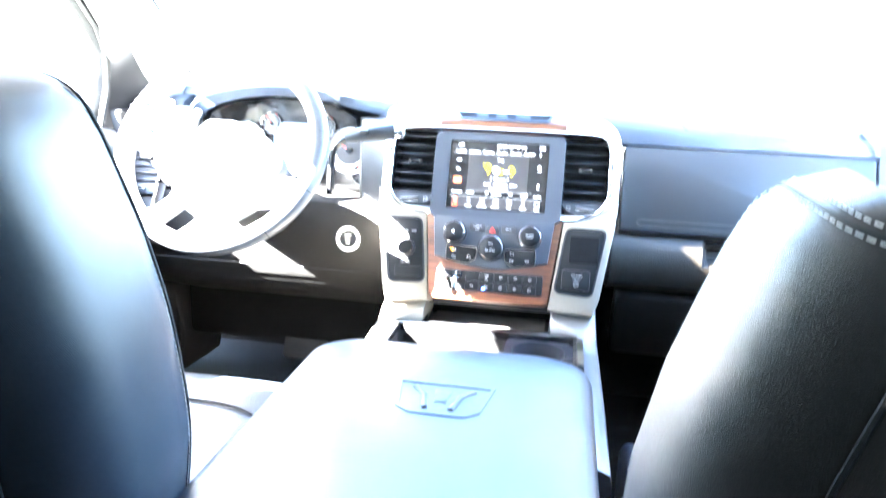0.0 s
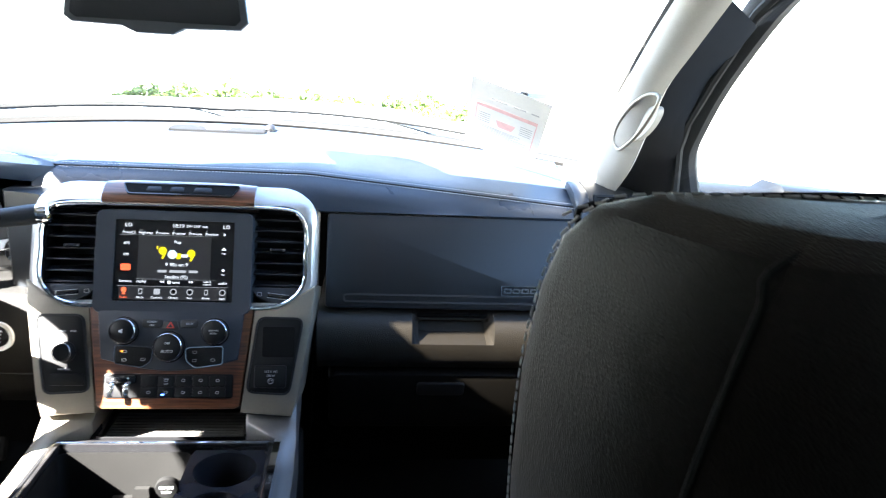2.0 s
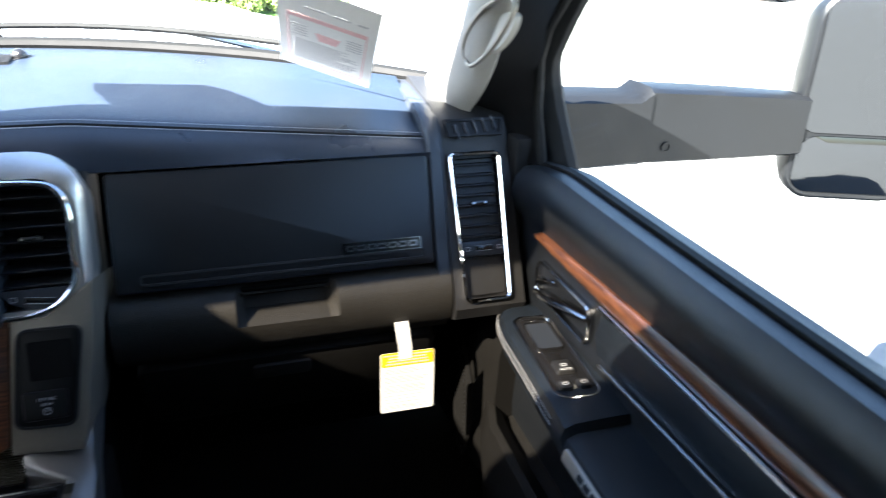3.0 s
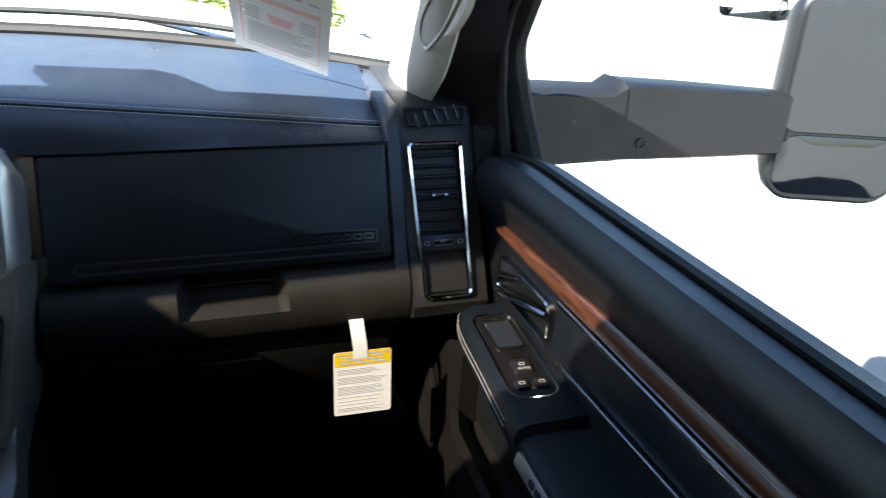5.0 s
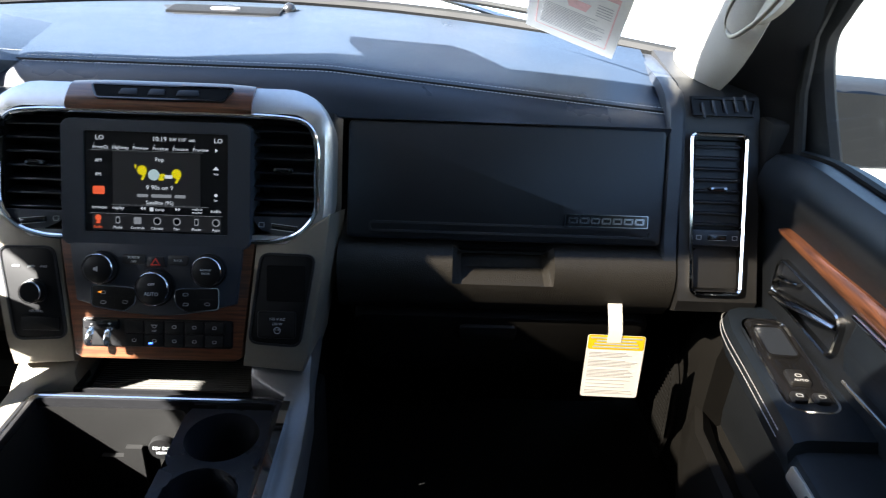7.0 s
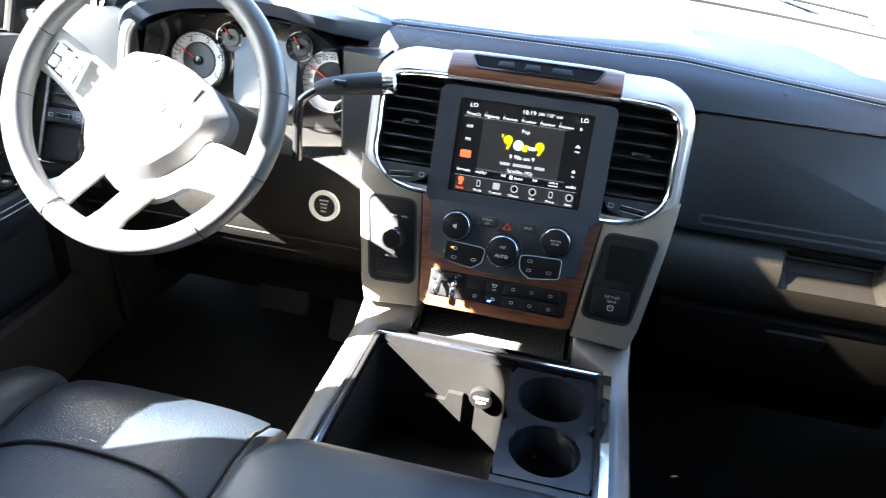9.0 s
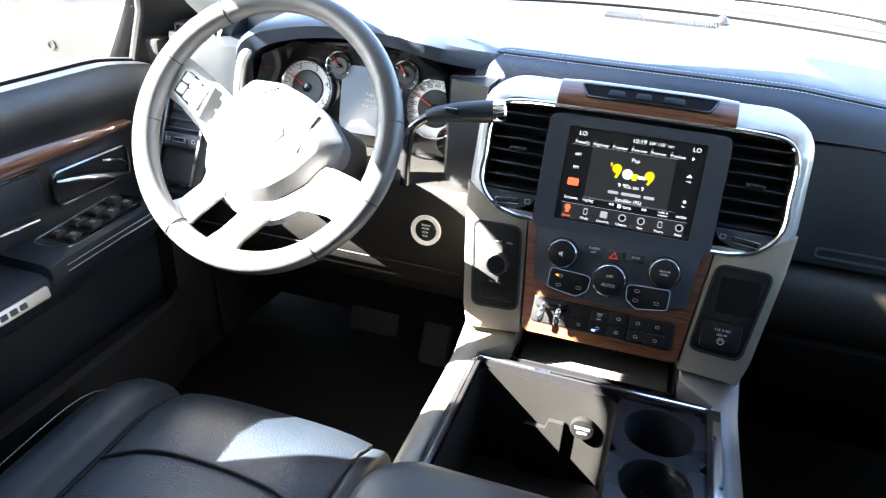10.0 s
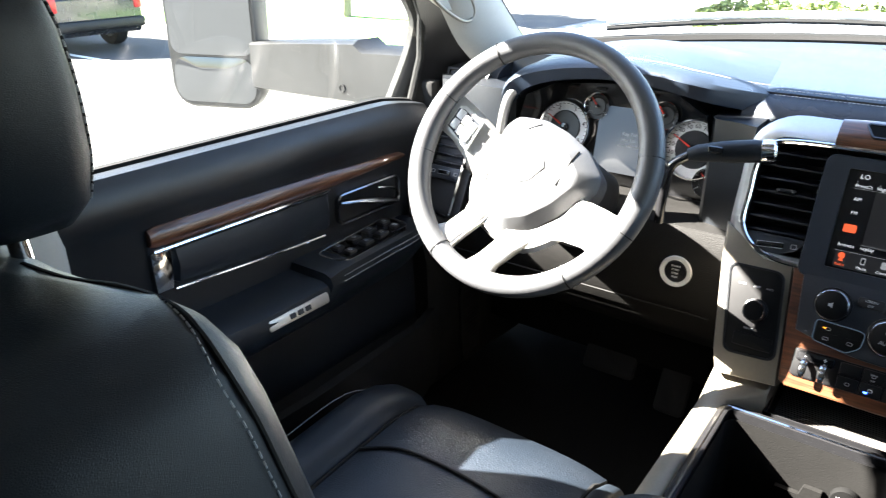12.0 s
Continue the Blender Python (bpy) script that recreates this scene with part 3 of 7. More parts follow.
    for i in range(46):
        u = -0.10 + 0.19 * i / 45
        box(bm, (u, 0.0, 0.0018), (0.0017, 0.058 - 0.3 * max(0.0, abs(u + 0.005) - 0.075), 0.0048), SP)
    g = part("speaker_grille", bm, M_PLASTIC, dash, "ribbed black speaker grille")
    bm = nb()
    prism(bm, rrect(0.05, 0.017, 0.008, cx=-0.005, cy=-0.004), 0.003, 0.0060, SP)
    part("grille_badge", bm, M_SILVER, g, "small silver plate")
    bm = nb()
    lathe(bm, [(0.012, 0.0), (0.012, 0.004), (0.009, 0.010), (0.004, 0.013), (0.0005, 0.0135)], 16, SP @ Matrix.Translation((0.10, 0.022, 0.0)))
    part("light_sensor", bm, M_GLOSS, dash)


build_dash()


def vent(parent, M, w, h, nslat, chrome=0.0, tab=0.5):
    """An air vent: dark shaft, sloping slats, a thumb tab and a thumb wheel below; local frame M, centre 0,0."""
    bm = nb()
    o = rrect(w, h, 0.006)
    ins = [(p[0] * 0.9, p[1] * 0.94) for p in o]
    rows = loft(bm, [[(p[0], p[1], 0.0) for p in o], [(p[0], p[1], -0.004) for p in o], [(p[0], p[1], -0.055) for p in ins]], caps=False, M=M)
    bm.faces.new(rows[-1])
    # Near-black colour adds the shade deep inside the shaft.
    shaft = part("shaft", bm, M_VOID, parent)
    for i in range(nslat):
        v = -h / 2 + h * (i + 0.6) / nslat
        bm = nb()
        T = M @ Matrix.Translation((0, v, -0.012)) @ Matrix.Rotation(radians(24), 4, "X")
        box(bm, (0, 0, 0), (w - 0.003, 0.0032, 0.021), T, bev=0.001, seg=1)
        part("slat", bm, M_DASH, parent)
    bm = nb()
    T = M @ Matrix.Translation((0, -h / 2 + h * (int(nslat * tab) + 0.6) / nslat, 0.0))
    prism(bm, rrect(0.026, 0.0075, 0.0036), -0.006, 0.004, T, edge=0.0025)
    t = part("tab", bm, M_GLOSS, parent)
    bm = nb()
    for sx in (-1, 1):
        prism(bm, rrect(0.004, 0.0032, 0.0012, cx=sx * 0.0095), 0.003, 0.0050, T)
    part("tab_chrome", bm, M_DARKCHROME, t, "chrome tips")
    return shaft


def thumb_wheel(parent, M, w=0.034):
    bm = nb()
    prism(bm, rrect(w, 0.0085, 0.003), -0.006, 0.003, M, edge=0.002)
    a = part("thumb_wheel", bm, M_GLOSS, parent)
    bm = nb()
    for k in (-1, 1):
        box(bm, (0, k * 0.0038, 0.0032), (w, 0.0006, 0.0006), M)
    for sx in (-1, 1):
        frame_ring(bm, rrect(0.0075, 0.0065, 0.001, cx=sx * (w / 2 + 0.013)), 0.0008, 0.0, 0.0006, M)
    tagged(part("wheel_legend", bm, M_MARK, a), kind="stuff")


def knob(parent, M, r, hgt, label=""):
    bm = nb()
    lathe(bm, [(r * 1.12, 0.0), (r * 1.12, 0.003), (r, 0.004), (r * 0.97, hgt * 0.75), (r * 0.9, hgt * 0.95), (r * 0.84, hgt)], 36, M)
    k = part("knob", bm, M_KEY, parent, label)
    bm = nb()
    lathe(bm, [(r * 0.985, hgt * 0.86), (r * 1.0, hgt * 0.90), (r * 0.985, hgt * 0.99), (r * 0.95, hgt * 1.03), (r * 0.93, hgt * 0.97)], 36, M, caps=False)
    part("knob_ring", bm, M_CHROME, k, "chrome ring")
    return k


def build_stack():
    st = thing("centre_stack", "silver and wood centre stack with touchscreen, vents and knobs", "centre stack", (0, 0.0, 0.62))
    # carcass
    bm = nb()
    out = [(-0.218, 0.165), (-0.218, -0.01), (-0.192, -0.178), (0.192, -0.178), (0.218, -0.01), (0.218, 0.165)][::-1]
    prism(bm, out, -0.16, -0.058, ST)
    part("carcass", bm, M_PLASTIC, st)
    # silver surround round the vents
    bm = nb()
    o = rrect(0.448, 0.213, 0.062, 8, cx=0.0, cy=0.0845)
    ins = rrect(0.410, 0.158, 0.036, 8, cx=0.0, cy=0.078)
    loops = [[(p[0] * 0.955, 0.0845 + (p[1] - 0.0845) * 0.93, -0.16) for p in o], [(p[0], p[1], -0.022) for p in o], [(p[0] * 0.992, p[1], -0.008) for p in o],
             [((p[0] + q[0]) / 2, (p[1] + q[1]) / 2, 0.0) for p, q in zip(o, ins)], [(q[0], q[1], 0.001) for q in ins], [(q[0], q[1], -0.06) for q in ins]]
    loops = [[(a, b, c - 0.55 * max(0.0, b - 0.163)) for a, b, c in lp] for lp in loops]
    loft(bm, loops, caps=False, M=ST)
    part("surround", bm, M_SILVER, st, "satin silver surround")
    # wood band over the surround, rolling back, with a slot
    def band(u0, u1, mat, label, lift):
        bm = nb()
        loops = []
        for i in range(13):
            u = u0 + (u1 - u0) * i / 12
            dv = -0.030 * max(0.0, abs(u) - 0.06) ** 2 / 0.0256 * 0.6
            prof = [(0.152, -0.03), (0.1535, 0.003), (0.160, 0.0045), (0.168, 0.0025), (0.178, -0.0035), (0.188, -0.0115), (0.195, -0.022), (0.198, -0.045), (0.198, -0.06), (0.152, -0.06)]
            sink = -0.012 * max(0.0, abs(u) - 0.165) ** 2 / 0.0016
            loops.append([(u, v + dv * (v - 0.152) / 0.04, w + sink + (lift if 0.155 < v < 0.195 and w > -0.02 else 0)) for v, w in prof])
        loft(bm, loops, M=ST)
        return part("wood_strip", bm, mat, st, label)

    w = band(-0.1165, 0.1205, M_WOOD, "glossy dark brown wood strip", 0.0012)
    TOP = frame_of(stack(0.004, 0.1785, -0.0022), (1, 0, 0), ST.to_3x3() @ Vector((0, 0.020, -0.0155)))
    slot = rounded([(-0.090, 0.0105), (-0.080, -0.0105), (0.080, -0.0105), (0.090, 0.0105)], 0.004)
    # Flat plate; shade in the slot's depth is painted near-black.
    bm = nb()
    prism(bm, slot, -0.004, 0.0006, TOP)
    part("slot", bm, M_VOID, w, "slot plate with its recess shade painted black")
    bm = nb()
    frame_ring(bm, inset2(slot, -0.002), 0.0022, -0.002, 0.0016, TOP)
    part("slot_rim", bm, M_GLOSS, w)
    bm = nb()
    for i, (a, b) in enumerate(((-0.042, 0.024), (-0.006, 0.022), (0.034, 0.030))):
        prism(bm, rounded([(a - b * 0.5, -0.0055), (a + b * 0.5, -0.0055), (a + b * 0.42, 0.0055), (a - b * 0.42, 0.0055)], 0.002), 0.0004, 0.0014, TOP, edge=0.0004)
    tagged(part("slot_emblem", bm, M_KEY, w, "raised dark bars in the slot"), kind="stuff")
    # chrome line round the vents
    path = [(-0.116, -0.010), (-0.150, -0.008), (-0.183, 0.004), (-0.2035, 0.032), (-0.2045, 0.075), (-0.2045, 0.115), (-0.194, 0.142), (-0.165, 0.1515), (-0.08, 0.1535)]
    path += [(0.0, 0.1535)] + [(-u, v) for u, v in path[::-1]]
    bm = nb()
    tube(bm, [stack(u, v, 0.001) for u, v in [(p.x, p.y) for p in smooth_path([(a, b, 0) for a, b in path], 5)]], 0.0034, 8)
    part("chrome_line", bm, M_CHROME, st)
    # vents
    for sx in (-1, 1):
        VF = ST @ Matrix.Translation((sx * 0.160, 0.083, -0.006))
        vent(st, VF, 0.082, 0.125, 7, tab=0.45)
        bm = nb()
        sh = [(0.041, 0.020), (-0.041, 0.020), (-0.041, -0.012), (-0.008, -0.012), (0.030, 0.004)]
        prism(bm, [(p[0] * -sx, p[1]) for p in sh] if sx > 0 else sh, -0.04, -0.004, ST @ Matrix.Translation((sx * 0.160, 0.004, 0)))
        part("vent_base", bm, M_BEZEL, st)
        thumb_wheel(st, ST @ Matrix.Translation((sx * 0.163, 0.010, -0.002)) @ Matrix.Rotation(radians(-6 * sx), 4, "Z"))
    # touchscreen
    bm = nb()
    o = rrect(0.243, 0.163, 0.012, 4, 0.0, 0.0615)
    i_ = rrect(0.1835, 0.1295, 0.003, 4, 0.0, 0.063)
    mid = [(p[0] * 0.992, 0.0615 + (p[1] - 0.0615) * 0.988) for p in o]
    loft(bm, [[(p[0], p[1], -0.05) for p in o], [(p[0], p[1], 0.005) for p in o], [(p[0], p[1], 0.009) for p in mid], [(p[0], p[1], 0.0085) for p in i_], [(p[0], p[1], 0.004) for p in i_]], caps=False, M=ST)
    bez = part("screen_bezel", bm, M_BEZEL, st, "charcoal satin screen bezel")
    bm = nb()
    prism(bm, rrect(0.183, 0.129, 0.002, cy=0.063), -0.01, 0.006, ST)
    part("screen", bm, M_SCREEN, bez, "dark glossy touchscreen")
    SC = ST @ Matrix.Translation((0, 0.063, 0.0062))
    scr = thing("screen_display", "lit radio display with white words and a yellow mark", "display", (0, 0.02, 0.68))

    def lit(name, pts_list, mat, d=0.0004):
        b2 = nb()
        for pts in pts_list:
            prism(b2, pts, 0.0, d, SC)
        ob = part(name, b2, mat, scr)
        if name in ("icon", "icon_detail", "arrow", "rule", "bar_of_print", "yellow_mark", "panel"):
            tagged(ob, kind="stuff")
        return ob

    lit("panel", [rrect(0.112, 0.070, 0.002, cy=0.004), rrect(0.165, 0.020, 0.002, cy=-0.052)], M_E_DARK, 0.0002)
    TX = lambda u, v, s, t, mat=M_E_WHITE, al="CENTER": words(t, s, SC @ Matrix.Translation((u, v, 0.0006)), mat, scr, "lettering", al, 0.0001)
    TX(-0.072, 0.056, 0.0085, "LO"), TX(0.079, 0.056, 0.0085, "LO")
    TX(0.004, 0.056, 0.0085, "10:19"), TX(0.033, 0.056, 0.0062, "SW 110\u00b0 out")
    for i, t in enumerate(("PrmeCt", "Highway", "Preview", "Preview", "Preview", "Preview")):
        TX(-0.071 + 0.0255 * i, 0.044, 0.0062, t)
        TX(-0.079 + 0.0255 * i, 0.0485, 0.0035, str(i + 1), M_E_GREY)
    TX(0.004, 0.030, 0.0072, "Pop"), TX(0.004, -0.006, 0.0082, "9 90s on 9")
    TX(0.004, -0.0255, 0.0070, "Satellite (95)")
    TX(-0.074, 0.027, 0.0062, "AM"), TX(-0.074, 0.009, 0.0062, "FM")
    TX(0.076, 0.014, 0.004, "map"), TX(0.076, -0.020, 0.004, "fav")
    TX(-0.073, -0.033, 0.0062, "browse"), TX(-0.049, -0.033, 0.0062, "replay"), TX(0.004, -0.034, 0.0066, "tune"), TX(0.076, -0.034, 0.0062, "audio")
    TX(0.052, -0.0325, 0.004, "traffic &"), TX(0.052, -0.0365, 0.004, "weather")
    for i, t in enumerate(("Radio", "Media", "Controls", "Climate", "Nav", "Phone", "Apps")):
        TX(-0.075 + 0.0252 * i, -0.0585, 0.0048, t, M_E_RED if i == 0 else M_E_WHITE)
    # a line of print left as bars, and the small pictures of the display
    lit("bar_of_print", [rrect(0.014, 0.0042, 0.001, cx=-0.018, cy=-0.0165), rrect(0.026, 0.0042, 0.001, cx=0.006, cy=-0.0165), rrect(0.014, 0.0042, 0.001, cx=0.030, cy=-0.0165)], M_E_GREY)
    lit("rule", [[(-0.085, 0.0405), (0.06, 0.0405), (0.06, 0.0402), (-0.085, 0.0402)][::-1], [(-0.058, -0.029), (0.066, -0.029), (0.066, -0.0293), (-0.058, -0.0293)][::-1], [(-0.085, -0.0405), (0.085, -0.0405), (0.085, -0.0409), (-0.085, -0.0409)][::-1]], M_E_GREY)
    lit("source_key", [rrect(0.015, 0.0105, 0.002, cx=-0.074, cy=-0.011)], M_E_RED)
    disc = lambda u, v, r, n=20: [(u + r * math.cos(2 * math.pi * k / n), v + r * math.sin(2 * math.pi * k / n)) for k in range(n)]
    lit("yellow_mark", [disc(-0.0185, 0.016, 0.0062), [(-0.0145, 0.018), (-0.0125, 0.014), (-0.017, 0.003), (-0.020, 0.004)][::-1], disc(0.0255, 0.0125, 0.0062), [(0.0295, 0.014), (0.0315, 0.010), (0.026, 0.0), (0.023, 0.001)][::-1],
                        rrect(0.007, 0.0045, 0.002, cx=0.006, cy=0.0055), rrect(0.0075, 0.0045, 0.002, cx=0.0075, cy=0.010), [(-0.028, 0.023), (-0.0255, 0.023), (-0.026, 0.018), (-0.0275, 0.018)][::-1]], M_E_YEL)
    lit("pale_disc", [disc(-0.0035, 0.0105, 0.0072)], M_E_PALE, 0.0006)
    lit("white_mark", [rrect(0.010, 0.0045, 0.001, cx=0.0155, cy=0.0085)], M_E_WHITE, 0.0007)
    tri = lambda u, v, s, d: [(u, v + s), (u, v - s), (u + d * s * 1.3, v)] if d < 0 else [(u, v - s), (u + d * s * 1.3, v), (u, v + s)]
    lit("arrow", [tri(-0.018, -0.033, 0.0022, -1), tri(-0.0145, -0.033, 0.0022, -1), tri(0.024, -0.033, 0.0022, 1), tri(0.0275, -0.033, 0.0022, 1), tri(0.075, 0.044, 0.0026, 1),
                  [(0.072, 0.019), (0.080, 0.019), (0.076, 0.0235)], disc(0.076, -0.0135, 0.0024, 5), rrect(0.0045, 0.005, 0.0004, cx=-0.0065, cy=-0.034)], M_E_WHITE)
    icons = [disc(-0.075 + 0.0252 * i, -0.049, 0.0052) if i in (3, 4, 6) else rrect(0.0055 + (0.004 if i == 2 else 0), 0.0092, 0.0012, cx=-0.075 + 0.0252 * i, cy=-0.049) for i in range(1, 7)]
    lit("icon", icons, M_E_GREY)
    lit("icon_detail", [disc(-0.075 + 0.0252 * i, -0.049, 0.0036) for i in (3, 4, 6)] + [rrect(0.0035, 0.006, 0.0006, cx=-0.075 + 0.0252 * i, cy=-0.049) for i in (1, 5)], M_SCREEN, 0.0007)
    lit("radio_icon", [tri(-0.0765, -0.0495, 0.004, 1), disc(-0.075, -0.0465, 0.004), [(-0.078, -0.054), (-0.072, -0.054), (-0.075, -0.047)]], M_E_RED)
    # wood panel, control panel, knobs
    bm = nb()
    prism(bm, [(-0.126, -0.010), (-0.109, -0.165), (-0.100, -0.170), (0.100, -0.170), (0.109, -0.165), (0.126, -0.010)], -0.05, 0.003, ST, edge=0.002)
    wood = part("wood_panel", bm, M_WOOD, st, "glossy brown wood panel")
    bm = nb()
    o = [(-0.112, -0.014)] + [(-0.104 + 0.208 * k / 12, -0.092 - 0.018 * math.sin(math.pi * k / 12)) for k in range(13)] + [(0.112, -0.014)]
    prism(bm, o, 0.0, 0.009, ST, edge=0.003)
    cp = part("control_panel", bm, M_BEZEL, st, "charcoal control panel")
    K = lambda u, v, w=0.009: ST @ Matrix.Translation((u, v, w))
    knob(st, K(-0.069, -0.048), 0.0200, 0.017, "round audio knob with a chrome ring")
    knob(st, K(0.069, -0.048), 0.0200, 0.017, "round tuning knob with a chrome ring")
    knob(st, K(0.0, -0.072), 0.0222, 0.018, "round fan knob with a chrome ring")
    words("AUTO", 0.0065, K(0.0, -0.0785, 0.0273), M_MARK, st), words("OFF", 0.005, K(0.0, -0.066, 0.0273), M_MARK, st)
    words("BROWSE", 0.0036, K(0.069, -0.0455, 0.0266), M_MARK, st), words("ENTER", 0.0036, K(0.069, -0.050, 0.0266), M_MARK, st)
    bm = nb()
    prism(bm, [(-0.004, -0.0018), (-0.0015, -0.0018), (0.001, -0.0038), (0.001, 0.0038), (-0.0015, 0.0018), (-0.004, 0.0018)], 0.0, 0.0004, K(-0.069, -0.048, 0.0262))
    part("mute_mark", bm, M_MARK, st)
    for u, wd, t in ((-0.028, 0.030, ("SCREEN", "OFF")), (0.029, 0.026, ("BACK", ""))):
        bm = nb()
        prism(bm, rrect(wd, 0.013, 0.003), 0.0, 0.0025, K(u, -0.036), edge=0.001)
        part("button", bm, M_PLASTIC, cp)
        words(t[0], 0.0042, K(u, -0.0335 if t[1] else -0.036, 0.0117), M_MARK, st)
        if t[1]:
            words(t[1], 0.0042, K(u, -0.039, 0.0117), M_MARK, st)
    bm = nb()
    prism(bm, [(-0.014, -0.007), (0.014, -0.007), (0.010, 0.007), (-0.010, 0.007)], 0.0, 0.0025, K(0.0, -0.039), edge=0.001)
    hz = part("hazard_button", bm, M_PLASTIC, cp)
    bm = nb()
    frame_ring(bm, [(-0.0065, -0.004), (0.0065, -0.004), (0.0, 0.006)], 0.0013, 0.0025, 0.003, K(0.0, -0.039))
    part("hazard_mark", bm, M_NEEDLE, hz, "red triangle outline")
    for sx in (-1, 1):
        o = [(-0.0285, -0.014), (0.012, -0.020), (0.026, -0.010), (0.028, 0.008), (0.022, 0.011), (-0.0285, 0.013)]
        o = [(p[0] * (1 if sx < 0 else -1), p[1]) for p in o]
        o = rounded(o if sx < 0 else o[::-1], 0.004)
        CK = K(sx * 0.053, -0.084)
        bm = nb()
        prism(bm, o, 0.0, 0.004, CK, edge=0.0015)
        cl = part("climate_pad", bm, M_KEY, cp)
        bm = nb()
        frame_ring(bm, inset2(o, -0.0010), 0.0010, 0.0, 0.0044, CK)
        part("chrome_rim", bm, M_CHROME, cl)
        bm = nb()
        box(bm, (0, -0.002, 0.0042), (0.05, 0.0006, 0.0006), CK)
        box(bm, (0, -0.002, 0.0042), (0.0006, 0.024, 0.0006), CK)
        part("button_joint", bm, M_RUBBER, cl)
        bm = nb()
        for q in ((-0.014, 0.004), (-0.014, -0.009), (0.014, -0.008)):
            frame_ring(bm, rrect(0.007, 0.0042, 0.0018, cx=q[0], cy=q[1]), 0.0006, 0.004, 0.0044, CK)
        tagged(part("button_legend", bm, M_MARK, cl), kind="stuff")
    bm = nb()
    box(bm, (-0.071, -0.0795, 0.0135), (0.0036, 0.0016, 0.001), ST)
    part("indicator", bm, M_E_AMBER, cp, "small amber lamp")
    # switch bank with brake controller levers
    bm = nb()
    prism(bm, rrect(0.196, 0.038, 0.004, cy=-0.134), 0.0, 0.0055, ST, edge=0.0015)
    bank = part("switch_bank", bm, M_KEY, st, "black bank of switches in two rows")
    for r in (0, 1):
        for c in range(5):
            bm = nb()
            prism(bm, rrect(0.0245, 0.0165, 0.0015, cx=-0.030 + 0.0262 * c, cy=-0.1255 - 0.018 * r), 0.005, 0.0075, ST, edge=0.0008)
            part("switch", bm, M_KEY, bank)
    bm = nb()
    for r in (0, 1):
        for c in range(5):
            if (r, c) == (0, 0):
                continue
            frame_ring(bm, rrect(0.0055, 0.0042, 0.0018, cx=-0.030 + 0.0262 * c, cy=-0.1245 - 0.019 * r), 0.0006, 0.0075, 0.0078, ST)
    tagged(part("switch_legend", bm, M_MARK, bank), kind="stuff")
    words("OFF", 0.0034, ST @ Matrix.Translation((-0.0038, -0.1305, 0.0078)), M_MARK, st), words("TOW", 0.0034, ST @ Matrix.Translation((-0.0038, -0.123, 0.0078)), M_MARK, st)
    bm = nb()
    box(bm, (-0.0085, -0.147, 0.008), (0.0042, 0.002, 0.001), ST)
    part("blue_lamp", bm, M_E_BLUE, bank, "small blue lamp")
    bm = nb()
    prism(bm, rrect(0.046, 0.014, 0.003, cx=-0.072, cy=-0.123), 0.005, 0.011, ST, edge=0.003)
    br = part("brake_control", bm, M_GLOSS, st, "brake controller with two chrome levers")
    words("-", 0.009, ST @ Matrix.Translation((-0.083, -0.122, 0.0113)), M_MARK, st), words("+", 0.009, ST @ Matrix.Translation((-0.060, -0.122, 0.0113)), M_MARK, st)
    for u in (-0.083, -0.060):
        bm = nb()
        tube(bm, [stack(u, -0.128, 0.010), stack(u, -0.133, 0.018), stack(u, -0.142, 0.0215), stack(u, -0.149, 0.021)], [0.004, 0.0046, 0.0046, 0.0036], 8, flat=0.7)
        part("lever", bm, M_CHROME, br)
    # side pods
    for sx in (-1, 1):
        fl = lambda pts: [(p[0] * sx, p[1]) for p in (pts if sx > 0 else pts[::-1])]
        bm = nb()
        prism(bm, fl([(0.127, -0.012), (0.110, -0.176), (0.190, -0.182), (0.200, -0.150), (0.219, -0.02), (0.2235, 0.03), (0.200, 0.016), (0.165, -0.010)]), -0.16, 0.002, ST, edge=0.004)
        pod = part("side_pod", bm, M_WARM, st, "champagne silver side pod")
        bm = nb()
        o = rounded(fl([(0.134, -0.024), (0.119, -0.143), (0.186, -0.147), (0.205, -0.025)]), 0.013, 5)
        prism(bm, o, 0.0, 0.0045, ST, edge=0.0015)
        ins = part("inset", bm, M_KEY, pod, "black inset panel")
        bm = nb()
        frame_ring(bm, inset2(o, -0.0015), 0.003, 0.0, 0.0058, ST)
        part("inset_rim", bm, M_DASH, pod)
        if sx < 0:
            knob(pod, K(-0.158, -0.082, 0.0045), 0.0145, 0.016, "rotary drive selector with a chrome ring")
            bm = nb()
            prism(bm, rrect(0.050, 0.018, 0.002, cx=-0.152, cy=-0.125), 0.004, 0.0065, ST, edge=0.001)
            part("neutral_cover", bm, M_KEY, pod)
            words("NEUTRAL", 0.0042, K(-0.158, -0.109, 0.0048), M_MARK, pod)
            for u, t in ((-0.183, "4WD"), (-0.163, "2WD"), (-0.147, "4WD")):
                words(t, 0.0042, K(u, -0.050, 0.0048), M_MARK, pod)
        else:
            # Flat plate; the open cubby's inner shade is painted near-black.
            bm = nb()
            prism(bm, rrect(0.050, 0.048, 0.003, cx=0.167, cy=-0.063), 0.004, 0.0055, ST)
            part("cubby", bm, M_VOID, pod, "flat cubby plate with its inner shade painted black")
            bm = nb()
            prism(bm, rrect(0.050, 0.036, 0.004, cx=0.156, cy=-0.118), 0.004, 0.0085, ST, edge=0.002)
            part("outlet_cover", bm, M_KEY, pod)
            words("115 V AC", 0.0052, K(0.157, -0.110, 0.0088), M_MARK, pod), words("150 W", 0.0048, K(0.157, -0.1165, 0.0088), M_MARK, pod)
            bm = nb()
